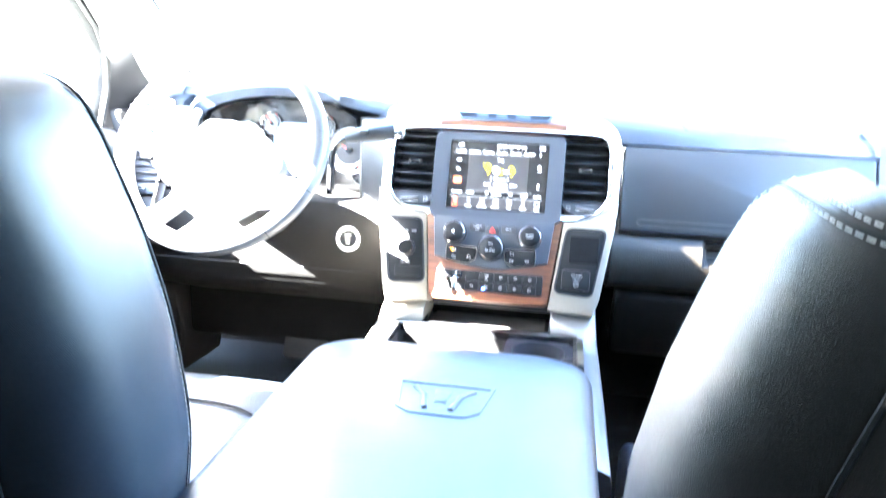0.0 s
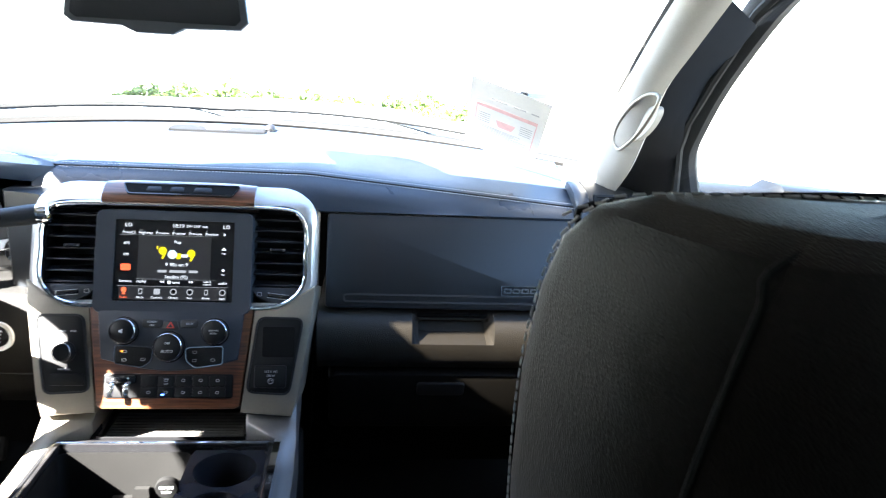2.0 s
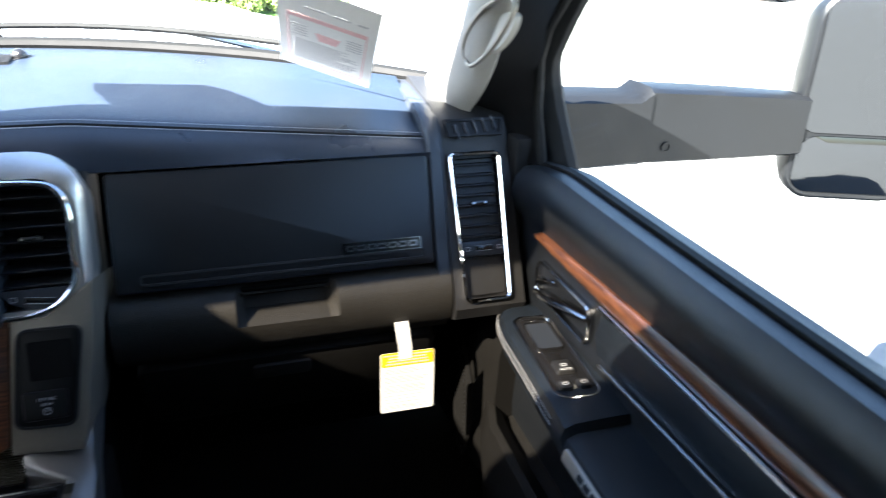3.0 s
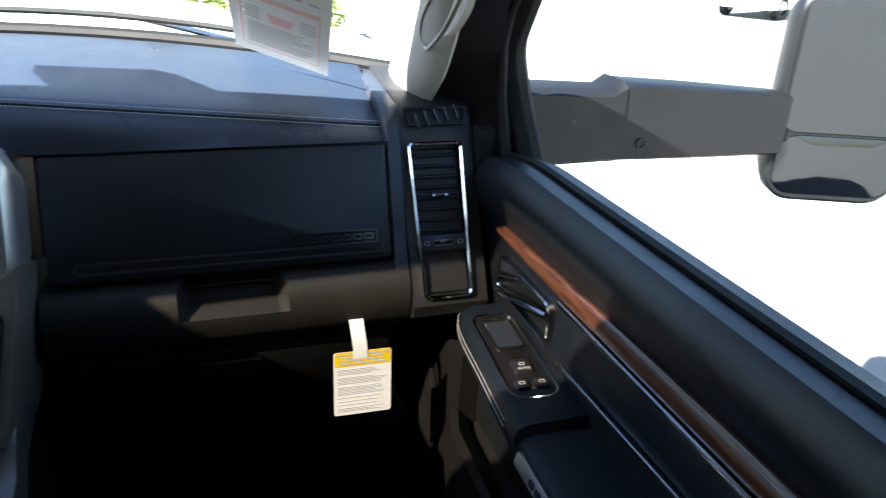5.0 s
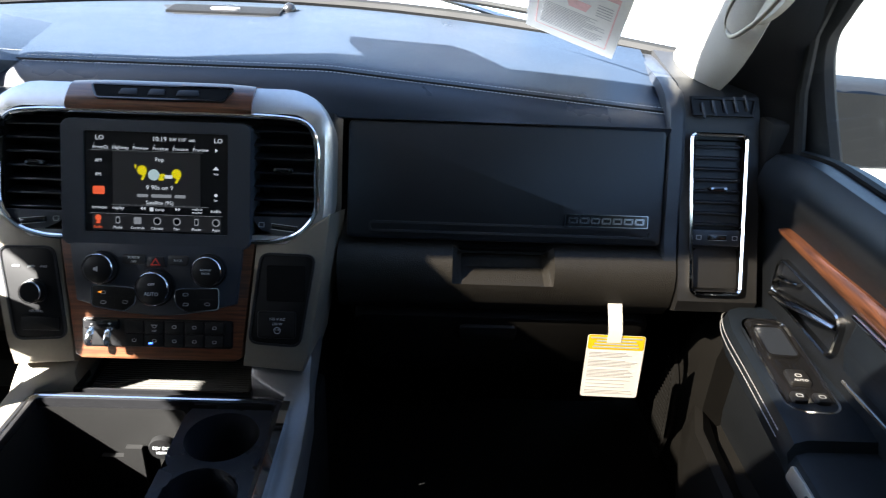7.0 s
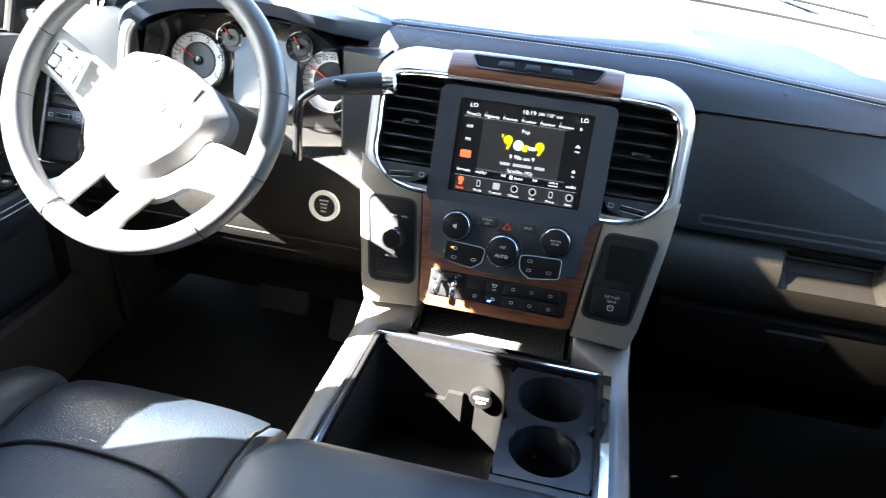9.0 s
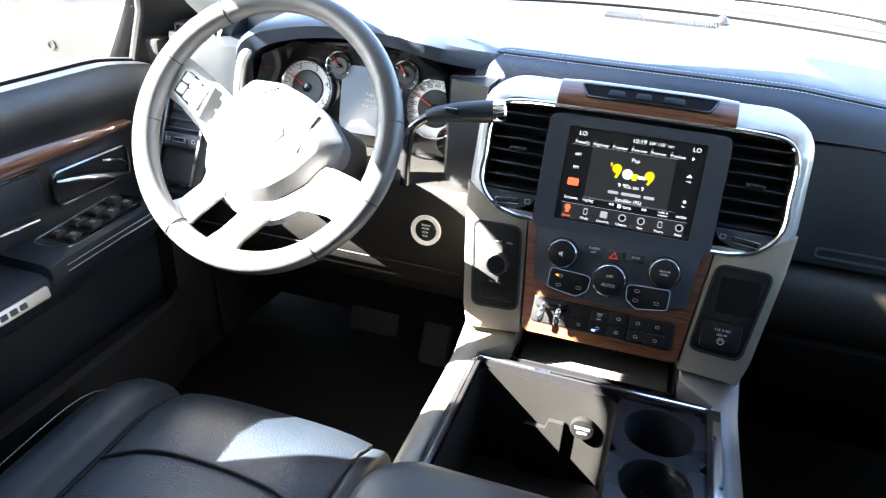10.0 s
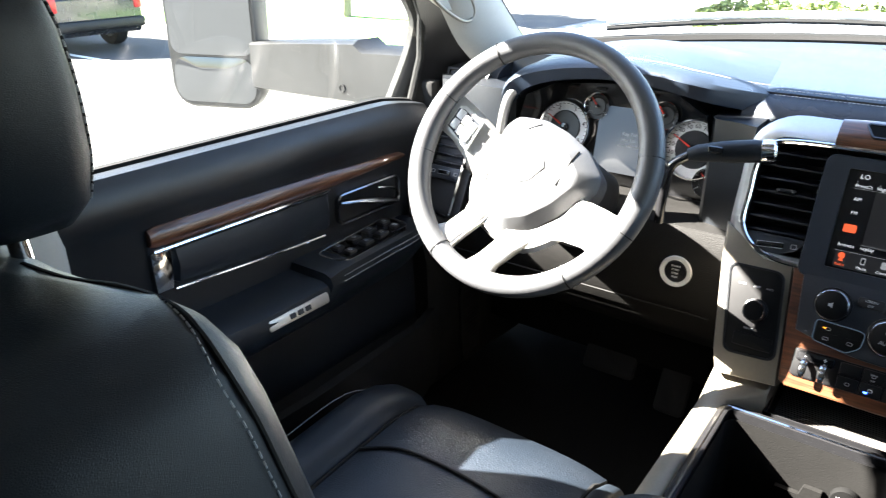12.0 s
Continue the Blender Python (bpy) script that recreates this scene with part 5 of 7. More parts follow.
def build_console():
    c = thing("centre_console", "silver-edged centre console with storage bin and cup holders", "console", (0, -0.2, 0.3))
    RIM = 0.405
    # side rails: silver, falling from the stack to the armrest
    for sx in (-1, 1):
        bm = nb()
        loops = []
        for y, z, xo, xi in ((0.06, 0.475, 0.197, 0.116), (-0.02, 0.458, 0.199, 0.116), (-0.055, 0.436, 0.201, 0.118), (-0.075, 0.418, 0.203, 0.165), (-0.16, 0.408, 0.206, 0.172), (-0.32, 0.404, 0.208, 0.174), (-0.50, 0.402, 0.208, 0.174)):
            loops.append([(sx * xi, y, z - 0.06), (sx * xi, y, z - 0.003), (sx * (xi + 0.004), y, z), (sx * (xo - 0.016), y, z), (sx * (xo - 0.004), y, z - 0.006), (sx * xo, y, z - 0.02), (sx * xo, y, z - 0.06)])
        loft(bm, loops)
        # Right rail takes the darker trim, its shade put into the colour.
        part("side_rail", bm, M_WARM if sx < 0 else M_RAIL_SHADE, c, "satin silver side rail")
        bm = nb()
        box(bm, (sx * 0.192, -0.45, 0.22), (0.02, 1.0, 0.30), bev=0.008)
        part("side_panel", bm, M_LOWER, c)
    bm = nb()
    box(bm, (0, -0.96, 0.23), (0.40, 0.03, 0.34), bev=0.01)
    part("rear_panel", bm, M_LOWER, c)
    # front tray with ribbed mat under the stack
    bm = nb()
    o = [(-0.118, 0.085), (-0.118, -0.060), (0.116, -0.060), (0.116, 0.085)]
    rows = loft(bm, [[(a, b, 0.412) for a, b in o], [(a * 0.985, b, 0.396) for a, b in o]], caps=False)
    bm.faces.new(rows[-1])
    part("tray", bm, M_PLASTIC, c)
    bm = nb()
    for i in range(27):
        y = -0.052 + 0.005 * i
        box(bm, (0, y, 0.399), (0.215, 0.0028, 0.0035))
    box(bm, (0, 0.012, 0.3975), (0.218, 0.136, 0.002))
    tagged(part("ribbed_mat", bm, M_MAT, c, "grey ribbed rubber mat"), kind="stuff")
    bm = nb()
    frame_ring(bm, [(0.119, 0.06), (-0.119, 0.06), (-0.119, -0.066), (0.119, -0.066)], 0.003, 0.404, 0.414)
    part("tray_rim", bm, M_GLOSS, c)
    # bin: walls, floor, rim of dark chrome
    bm = nb()
    o = rrect(0.342, 0.46, 0.02, 5, 0.001, -0.305)
    frame_ring(bm, o, 0.013, RIM - 0.03, RIM + 0.010, None, bulge=0.002)
    part("rim", bm, M_GLOSS, c, "glossy dark rim")
    bm = nb()
    tube(bm, [(x, -0.083, RIM + 0.009) for x in (-0.16, 0.0, 0.16)], 0.003, 8)
    tube(bm, [(-0.163, -0.09, RIM + 0.009), (-0.163, -0.3, RIM + 0.009), (-0.163, -0.5, RIM + 0.009)], 0.003, 8)
    loft(bm, [[(0.161, y, RIM + 0.0095), (0.166, y, RIM + 0.0125), (0.172, y, RIM + 0.0095), (0.172, y, RIM + 0.004), (0.161, y, RIM + 0.004)] for y in (-0.10, -0.30, -0.50)])
    part("chrome_edge", bm, M_CHROME, c)
    bm = nb()
    a0, a1, b0, b1 = -0.156, 0.043, -0.092, -0.50
    o = rrect(a1 - a0, b0 - b1, 0.015, 4, (a0 + a1) / 2, (b0 + b1) / 2)
    rows = loft(bm, [[(p[0], p[1], RIM - 0.001) for p in o], [(p[0], p[1], 0.24) for p in o]], caps=False)
    bm.faces.new(rows[-1])
    part("bin", bm, M_BIN, c, "deep black storage bin")
    bm = nb()
    prism(bm, [(-0.05, 0.33), (-0.02, 0.33), (-0.016, 0.345), (0.006, 0.345), (0.006, 0.24), (-0.05, 0.24)], -0.004, 0.004, frame_of((-0.030, -0.098, 0.0), (1, 0, 0), (0, 0, 1)))
    part("bin_divider", bm, M_BIN, c)
    SOCK = frame_of((0.003, -0.0965, 0.345), (1, 0, 0), (0, 0, 1))
    bm = nb()
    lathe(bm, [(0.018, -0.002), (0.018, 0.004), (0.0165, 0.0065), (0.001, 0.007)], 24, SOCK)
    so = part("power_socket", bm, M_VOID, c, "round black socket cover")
    words("12V DC", 0.007, SOCK @ Matrix.Translation((0, 0.003, 0.0074)), M_MARK, so), words("180W", 0.006, SOCK @ Matrix.Translation((0, -0.005, 0.0074)), M_MARK, so)
    # cup holder block
    bm = nb()
    x0, x1 = 0.043, 0.160
    cups = [(0.101, -0.145, 0.046), (0.101, -0.245, 0.044)]
    rows_all = []
    segs = [(-0.092, -0.197), (-0.197, -0.30)]
    for (yc0, yc1), (cx, cy, r) in zip(segs, cups):
        n = 32
        outer, inner = [], []
        for k in range(n):
            a = 2 * math.pi * k / n
            dx, dy = math.cos(a), math.sin(a)
            tx = ((x1 - cx) / dx) if dx > 1e-6 else (((x0 - cx) / dx) if dx < -1e-6 else 1e9)
            ty = ((yc0 - cy) / dy) if dy > 1e-6 else (((yc1 - cy) / dy) if dy < -1e-6 else 1e9)
            t = min(tx, ty)
            outer.append((cx + dx * t, cy + dy * t, RIM + 0.002))
            inner.append((cx + dx * r, cy + dy * r, RIM + 0.002))
        loops = [outer, inner, [(cx + (p[0] - cx) * 0.97, cy + (p[1] - cy) * 0.97, RIM - 0.004) for p in inner], [(cx + (p[0] - cx) * 0.86, cy + (p[1] - cy) * 0.86, RIM - 0.085) for p in inner]]
        rows = loft(bm, loops, caps=False)
        bm.faces.new(rows[-1])
    box(bm, ((x0 + x1) / 2, -0.40, RIM - 0.02), (x1 - x0, 0.20, 0.04))
    part("cup_holder_block", bm, M_NAVY, c, "charcoal double cup holder")
    bm = nb()
    tube(bm, smooth_path([(0.143, -0.225, RIM - 0.01), (0.128, -0.21, RIM - 0.006), (0.118, -0.20, RIM - 0.01)], 4), 0.004, 8)
    part("cup_finger", bm, M_RUBBER, c)
    bm = nb()
    loft(bm, [[(0.161, y, RIM + 0.002), (0.166, y, RIM + 0.013), (0.176, y, RIM + 0.013), (0.180, y, RIM - 0.01)] for y in (-0.085, -0.10, -0.3, -0.5)])
    part("bright_strip", bm, M_CHROME, c, "bright side strip")
    # padded lid
    lid = thing("console_lid", "padded black leather armrest lid with an embossed emblem", "armrest", (0, -0.72, LID_Z))
    bm = nb()
    loops = []
    for z, g in ((LID_Z - 0.085, -0.012), (LID_Z - 0.05, 0.0), (LID_Z - 0.02, 0.0), (LID_Z - 0.008, -0.006), (LID_Z - 0.001, -0.018), (LID_Z + 0.006, -0.05), (LID_Z + 0.009, -0.10)):
        o = rrect(0.368 + 2 * g, 0.55 + 2 * g, 0.055, 6, -0.008, -0.676)
        loops.append([(p[0], p[1], z) for p in o])
    loft(bm, loops)
    part("padding", bm, M_LEATHER, lid)
    bm = nb()
    E = frame_of((0.008, -0.590, LID_Z + 0.0075), (1, 0, 0), (0, 1, 0.0))
    frame_ring(bm, [(-0.056, 0.034), (-0.046, -0.030), (-0.030, -0.044), (0.030, -0.044), (0.046, -0.030), (0.056, 0.034)], 0.0045, -0.004, 0.0026, E)
    for sx in (-1, 1):
        tube(bm, [E @ Vector((sx * q[0], q[1], 0.0)) for q in ((0.014, -0.030), (0.020, 0.002), (0.034, 0.020))], 0.0042, 8)
    prism(bm, [(-0.010, 0.016), (-0.007, -0.014), (0.007, -0.014), (0.010, 0.016)], -0.003, 0.0025, E, edge=0.001)
    part("emblem", bm, M_LEATHER, lid, "plain embossed emblem")


build_console()

# ---------------------------------------------------------------- front seats


def build_seat(sx, dy, dz, hy, lean, ht, saddle=0.0, skirt=0.0):
    cx = sx * 0.452
    s = thing("driver_seat" if sx < 0 else "passenger_seat", "black leather front seat with pale stitching and headrest", "car seat", (cx, -0.65 + dy, 0.2), "front seats")
    T = Matrix.Translation((cx, dy + 0.105, -0.105))
    TB = Matrix.Translation((cx, dy, dz))

    def put(name, bm, mat, label=""):
        bmesh.ops.transform(bm, matrix=T if "cushion" in name else TB, verts=bm.verts)
        return part(name, bm, mat, s, label)

    # base
    bm = nb()
    box(bm, (0, -0.62, 0.14), (0.42, 0.46, 0.18), bev=0.03)
    put("base", bm, M_PLASTIC)
    # cushion: perforated insert, narrow inner and wider outer bolster
    def slab(x0, x1, z0, z1, y0, y1, crown):
        b2 = nb()
        loops = []
        nx = 10
        x0, x1 = min(x0, x1), max(x0, x1)
        for k in range(15):
            f = k / 14
            y = y0 + (y1 - y0) * f
            drop = 0.036 * max(0, (f - 0.82) / 0.18) ** 2.2 + 0.02 * max(0, (0.1 - f) / 0.1) ** 2
            top = z1 - drop - 0.030 * (1 - f)
            lp = []
            for j in range(nx + 1):
                u = j / nx
                e = 1 - abs(2 * u - 1) ** 4
                lp.append((x0 + (x1 - x0) * u, y, top - crown * (1 - e)))
            lp += [(x1, y, z0), (x0, y, z0)]
            loops.append(lp)
        loft(b2, loops)
        return b2
    I = -sx
    put("cushion", slab(I * -0.120, I * 0.180, 0.26, 0.472, -0.98, -0.352, 0.012), M_PERF, "perforated black leather cushion")
    put("cushion_bolster", slab(I * -0.118, I * -0.215, 0.26, 0.480, -0.98, -0.365, 0.030), M_LEATHER)
    put("cushion_bolster", slab(I * 0.178, I * 0.216, 0.26, 0.470, -0.98, -0.368, 0.020), M_LEATHER)
    bm = nb()
    pth = [(I * -0.118, -0.535, 0.4555), (I * -0.06, -0.510, 0.466), (I * 0.03, -0.505, 0.4675), (I * 0.12, -0.515, 0.466), (I * 0.178, -0.54, 0.4555)]
    tube(bm, smooth_path(pth, 6), 0.0022, 6)
    put("cushion_seam", bm, M_RUBBER)
    for q in (-0.1195, 0.1795):
        bm = nb()
        tube(bm, [(I * q, -0.85, 0.434), (I * q, -0.6, 0.449), (I * q, -0.46, 0.456), (I * q, -0.40, 0.448), (I * q, -0.365, 0.425)], 0.003, 6)
        put("cushion_seam", bm, M_RUBBER)
    bm = nb()
    stitches(bm, smooth_path([(I * -0.213, -0.80, 0.449), (I * -0.214, -0.6, 0.461), (I * -0.212, -0.46, 0.467), (I * -0.195, -0.385, 0.438)], 5), 0.006, 0.0042, 0.0007)
    tagged(put("cushion_stitching", bm, M_STITCH), kind="stuff")

    # backrest, leaning back: centre line, half width and depth by height
    prof = ((0.24, 0.215, -0.832, 1.0), (0.36, 0.232, -0.845, 1.0), (0.45, 0.264, -0.857, 1.0), (0.55, 0.281, -0.869, 1.0), (0.65, 0.276, -0.880, 1.0), (0.72, 0.263, -0.889, 1.0), (0.765, 0.250, -0.896, 1.0), (0.797, 0.240, -0.900, 0.985), (0.820, 0.230, -0.903, 0.955), (0.835, 0.214, -0.906, 0.90), (0.844, 0.190, -0.909, 0.80), (0.8485, 0.14, -0.912, 0.6), (0.850, 0.06, -0.914, 0.3))

    def at(zf, a, grow=0.0):
        """Point of the backrest skin at row zf (may be fractional) and angle a in degrees: 0 side, 90 front, -90 rear."""
        zf += 1
        i = min(int(zf), len(prof) - 2)
        f = zf - i
        z, hw, y, k = [p + (q - p) * f for p, q in zip(prof[i], prof[i + 1])]
        c, q = math.cos(radians(a)), math.sin(radians(a))
        x = (hw + grow) * math.copysign(abs(c) ** 0.42, c)
        t = math.copysign(abs(q) ** 0.55, q)
        bol = 0.030 * (abs(x) / (hw + grow)) ** 4 * min(1.0, max(0.0, q) * 1.6) * k if q > 0 else 0.0
        g = min(1.0, max(0.0, (0.185 - abs(x)) / 0.10))
        sag = saddle * g * g * (3 - 2 * g) * min(1.0, max(0.0, (z - 0.70) / 0.12))
        return (x, y + ((0.060 * k + grow) * t + bol if q > 0 else (0.104 * k + grow) * t), z - sag)

    bm = nb()
    loft(bm, [[at(i, 360 * j / 48) for j in range(48)] for i in range(-1, len(prof) - 1)])
    put("backrest", bm, M_LEATHERSIDE if sx > 0 else M_LEATHER, "black leather backrest")
    # brown-black back panel with a map pocket
    bm = nb()
    ang = [-122 + 64 * j / 16 for j in range(17)]
    loft(bm, [[at(z, a, 0.005) for a in ang] + [at(z, a, -0.004) for a in ang[::-1]] for z in (0.1, 1, 2, 3, 4, 5, 6, 6.6, 7.0)])
    put("back_panel", bm, M_LEATHERBACK, "brown-black vinyl back panel")
    bm = nb()
    ang = [-118 + 56 * j / 16 for j in range(17)]
    loft(bm, [[at(z - 0.6 * (abs(a + 90) / 28) ** 4 * (1 if z > 2.5 else 0), a, g) for a in ang] + [at(z - 0.6 * (abs(a + 90) / 28) ** 4 * (1 if z > 2.5 else 0), a, 0.003) for a in ang[::-1]] for z, g in ((0.3, 0.014), (1.0, 0.026), (2.0, 0.024), (3.0, 0.020), (3.25, 0.018), (3.3, 0.012))])
    put("map_pocket", bm, M_LEATHERBACK, "elastic-topped map pocket")
    # stitched seams: up the front edges, over the shoulders, across the back
    bm = nb()
    seam = nb()
    for k in (-1, 1):
        def line(da, dz, grow):
            if sx < 0:
                pts = [at(z, 14 + da, grow) for z in (1.0, 2, 3, 4, 5, 6, 7)] + [at(zf + dz, a + da, grow) for zf, a in ((7.8, 19), (8.5, 28), (9.1, 42), (9.5, 60), (9.6, 76))]
                return [(k * p[0], p[1], p[2]) for p in smooth_path(pts, 5)]
            pts = [at(z, 30 + da, grow) for z in (1.0, 2, 3, 4, 5, 6, 7)]
            pts += [at(7.6 + dz, 26 + da * 0.7, grow), at(7.9 + dz, 12 + da * 0.3, grow), at(7.9 + dz, 0, grow), at(7.8 + dz, -12, grow), at(7.6 + dz, -26, grow), at(7.4 + dz, -40, grow), at(7.2 + dz, -55, grow), at(7.1 + dz, -72, grow), at(7.1 + dz, -90, grow)]
            return [(k * p[0], p[1], p[2]) for p in smooth_path(pts, 5)]
        stitches(bm, line(-5 if sx > 0 else 0, 0.0, 0.0008), 0.0056, 0.0038, 0.0005)
        if sx > 0:
            stitches(bm, line(3, 0.35, 0.0008), 0.0056, 0.0038, 0.0005)
        tube(seam, line(-1 if sx > 0 else 5, 0.1, 0.0), 0.0016, 6)
        tube(seam, [(k * p[0], p[1], p[2]) for p in [at(z, -57, 0.004) for z in (0.2, 1, 2, 3, 4, 5, 6, 7)]], 0.0018, 6)
    tagged(put("stitching", bm, M_STITCH), kind="stuff")
    put("seam", seam, M_RUBBER)
    # headrest on two posts
    def hat(z, a, b, an, grow=0.0):
        c, q = math.cos(radians(an)), math.sin(radians(an))
        wide = 1 - 0.9 * skirt + 1.5 * skirt * math.copysign(abs(q) ** 0.6, q)
        return ((a + grow) * wide * math.copysign(abs(c) ** (0.55 - 1.2 * skirt), c), hy - lean * (z - 0.84) + (b + grow) * math.copysign(abs(q) ** 0.6, q) + 0.008 * c * c, z)
    hp = ((0.846, 0.055, 0.022), (0.851, 0.076, 0.034), (0.865, 0.091, 0.042), (0.89, 0.100, 0.046), (0.925, 0.1035, 0.047), (0.952, 0.102, 0.046), (0.967, 0.098, 0.043), (0.976, 0.090, 0.037), (0.9805, 0.074, 0.027), (0.982, 0.04, 0.010))
    hp = [(0.846 + (z - 0.846) * ht - (max(0.0, skirt * (1 - (z - 0.846) / 0.05))), a, b) for z, a, b in hp]
    bm = nb()
    loft(bm, [[hat(z, a, b, 360 * j / 40) for j in range(40)] for z, a, b in hp])
    put("headrest", bm, M_LEATHERSIDE if sx > 0 else M_LEATHER, "padded black leather headrest")
    bm = nb()
    ang = [-128 + 76 * j / 12 for j in range(13)]
    loft(bm, [[hat(z, a, b, t, 0.0015) for t in ang] + [hat(z, a, b, t, -0.004) for t in ang[::-1]] for z, a, b in hp[1:9]])
    put("headrest_back", bm, M_LEATHERBACK, "brown-black vinyl back of the headrest")
    bm = nb()
    seam = nb()
    for da, hold in ((52, bm), (36, bm), (44, seam), (-50, seam)) + (((24, bm),) if sx > 0 else ()):
        half = [hat(*h, da, 0.0006) for h in (hp[2:8] if da != 24 else hp[1:9])]
        pts = half + [(0.0, (half[-1][1] + 2 * (hy - lean * 0.14)) / 3, hp[-1][0] + 0.0005)] + [(-p[0], p[1], p[2]) for p in half[::-1]]
        if hold is bm:
            stitches(bm, smooth_path(pts, 5), 0.0056, 0.0036, 0.0005)
        else:
            tube(seam, smooth_path(pts, 5), 0.0012, 6)
    tagged(put("headrest_stitching", bm, M_STITCH), kind="stuff")
    put("headrest_seam", seam, M_RUBBER)
    for k in (-1, 1):
        bm = nb()
        tube(bm, [(k * 0.055, hy + 0.005, 0.80), (k * 0.055, hy, 0.87)], 0.006, 10)
        put("headrest_post", bm, M_CHROME, "chrome post")


build_seat(1, -0.020, -0.022, -0.866, 0.28, 1.27, saddle=0.060, skirt=0.095)
build_seat(-1, 0.032, 0.014, -0.866, 0.08, 1.05, saddle=0.010)

# ---------------------------------------------------------------- front doors


def build_door(sx):
    d = thing("driver_door" if sx < 0 else "passenger_door", "black leather-trimmed front door with wood strip and chrome handle", "car door", (sx * 0.86, -0.25, 0.4), "front doors")
    X = lambda x: sx * x
    Y0, Y1 = 0.115, -0.695
    ys = [Y1 + (Y0 - Y1) * i / 24 for i in range(25)]

    def sill(y):
        return 0.734 - 0.30 * max(0.0, y - 0.0) ** 1.3

    # inner panel
    prof = [(0.905, 0.0), (0.875, 0.0), (0.860, 0.004), (0.842, 0.002), (0.828, -0.012), (0.822, -0.035), (0.830, -0.062), (0.842, -0.082)]
    bm = nb()
    loft(bm, [[(X(a), y, sill(y) + b) for a, b in prof] + [(X(0.846), y, 0.50), (X(0.84), y, 0.40), (X(0.835), y, 0.30), (X(0.85), y, 0.12), (X(0.905), y, 0.10)] for y in ys])
    part("panel", bm, M_DASH, d, "black padded door panel")
    bm = nb()
    loft(bm, [[(X(0.868), y, sill(y) - 0.004), (X(0.866), y, sill(y) + 0.008), (X(0.876), y, sill(y) + 0.009), (X(0.884), y, sill(y) - 0.004)] for y in ys])
    part("window_seal", bm, M_RUBBER, d)
    # wood strip, thin tip at the front
    far = lambda y: y if sx < 0 or y > -0.3 else -0.3 + (y + 0.3) * 1.5
    bm = nb()
    loops = []
    for y, zc, h in ((0.040, 0.634, 0.006), (0.032, 0.634, 0.012), (0.0, 0.634, 0.016), (-0.08, 0.633, 0.020), (-0.16, 0.634, 0.026), (-0.30, 0.636, 0.030), (-0.44, 0.638, 0.031), (-0.49, 0.639, 0.030), (-0.502, 0.639, 0.024)):
        y = far(y)
        loops.append([(X(0.850), y, zc - h / 2), (X(0.838), y, zc - h / 2), (X(0.8325), y, zc - h / 4), (X(0.8315), y, zc), (X(0.8325), y, zc + h / 4), (X(0.838), y, zc + h / 2), (X(0.850), y, zc + h / 2)])
    loft(bm, loops)
    part("wood_strip", bm, M_WOOD, d, "glossy brown wood strip")
    bm = nb()
    tube(bm, [(X(0.8335), -0.165, 0.618), (X(0.8335), -0.3, 0.6185), (X(0.8335), far(-0.50), 0.620)], 0.0032, 8)
    part("chrome_line", bm, M_CHROME, d)
    bm = nb()
    tube(bm, [(X(0.835), -0.18, 0.540), (X(0.835), -0.3, 0.5445), (X(0.835), far(-0.475), 0.556)], 0.0026, 8)
    part("chrome_line", bm, M_CHROME, d)
    # padded insert between the chrome lines, and the bright end plate
    bm = nb()
    loops = []
    for y, zt, zb in ((-0.16, 0.612, 0.548), (-0.17, 0.614, 0.546), (-0.3, 0.6155, 0.549), (-0.465, 0.617, 0.559), (-0.472, 0.612, 0.562)):
        zm = (zt + zb) / 2
        e = 0.0 if y in (-0.16, -0.472) else 0.010
        y = far(y)
        loops.append([(X(0.846), y, zb), (X(0.842 - e * 0.5), y, zb + 0.004), (X(0.840 - e), y, zm), (X(0.842 - e * 0.5), y, zt - 0.004), (X(0.846), y, zt)])
    loft(bm, loops)
    part("insert", bm, M_LEATHER, d, "padded black leather insert")
    bm = nb()
    prism(bm, [(-0.014, -0.030), (0.012, -0.030), (0.016, 0.030), (-0.016, 0.030)], 0.0, 0.006, frame_of((X(0.842), far(-0.488), 0.587), (0, -sx, 0), (0, 0, 1)), edge=0.002)
    part("end_plate", bm, M_CHROME, d, "bright end plate")
    # handle in its chrome bezel
    HB = frame_of((X(0.842), -0.058, 0.572), (0, -sx, 0), (0, 0.0, 1))
    o = rrect(0.170, 0.058, 0.016)
    bm = nb()
    frame_ring(bm, o, 0.004, -0.004, 0.006, HB, bulge=0.002)
    hb = part("handle_bezel", bm, M_DARKCHROME, d, "smoked chrome bezel")
    bm = nb()
    rows = loft(bm, [[(p[0], p[1], 0.004) for p in inset2(o, 0.003)], [(p[0] * 0.95, p[1] * 0.9, -0.020) for p in inset2(o, 0.003)]], caps=False, M=HB)
    bm.faces.new(rows[-1])
    part("handle_cup", bm, M_BEZEL, hb)
    bm = nb()
    k = 1
    tube(bm, [HB @ Vector((-sx * -0.078, 0.014, 0.004)), HB @ Vector((-sx * -0.03, 0.008, 0.014)), HB @ Vector((-sx * 0.02, -0.006, 0.014)), HB @ Vector((-sx * 0.066, -0.020, 0.006))], [0.008, 0.012, 0.014, 0.012], 12, flat=0.5)
    part("handle", bm, M_DARKCHROME, d, "smoked chrome door handle")
    bm = nb()
    tube(bm, [HB @ Vector((-sx * 0.02, 0.018, 0.006)), HB @ Vector((-sx * 0.055, 0.010, 0.012)), HB @ Vector((-sx * 0.078, -0.008, 0.006))], [0.004, 0.006, 0.004], 8, flat=0.6)
    part("lock_lever", bm, M_CHROME, d)
    # armrest with switch pad
    bm = nb()
    loops = []
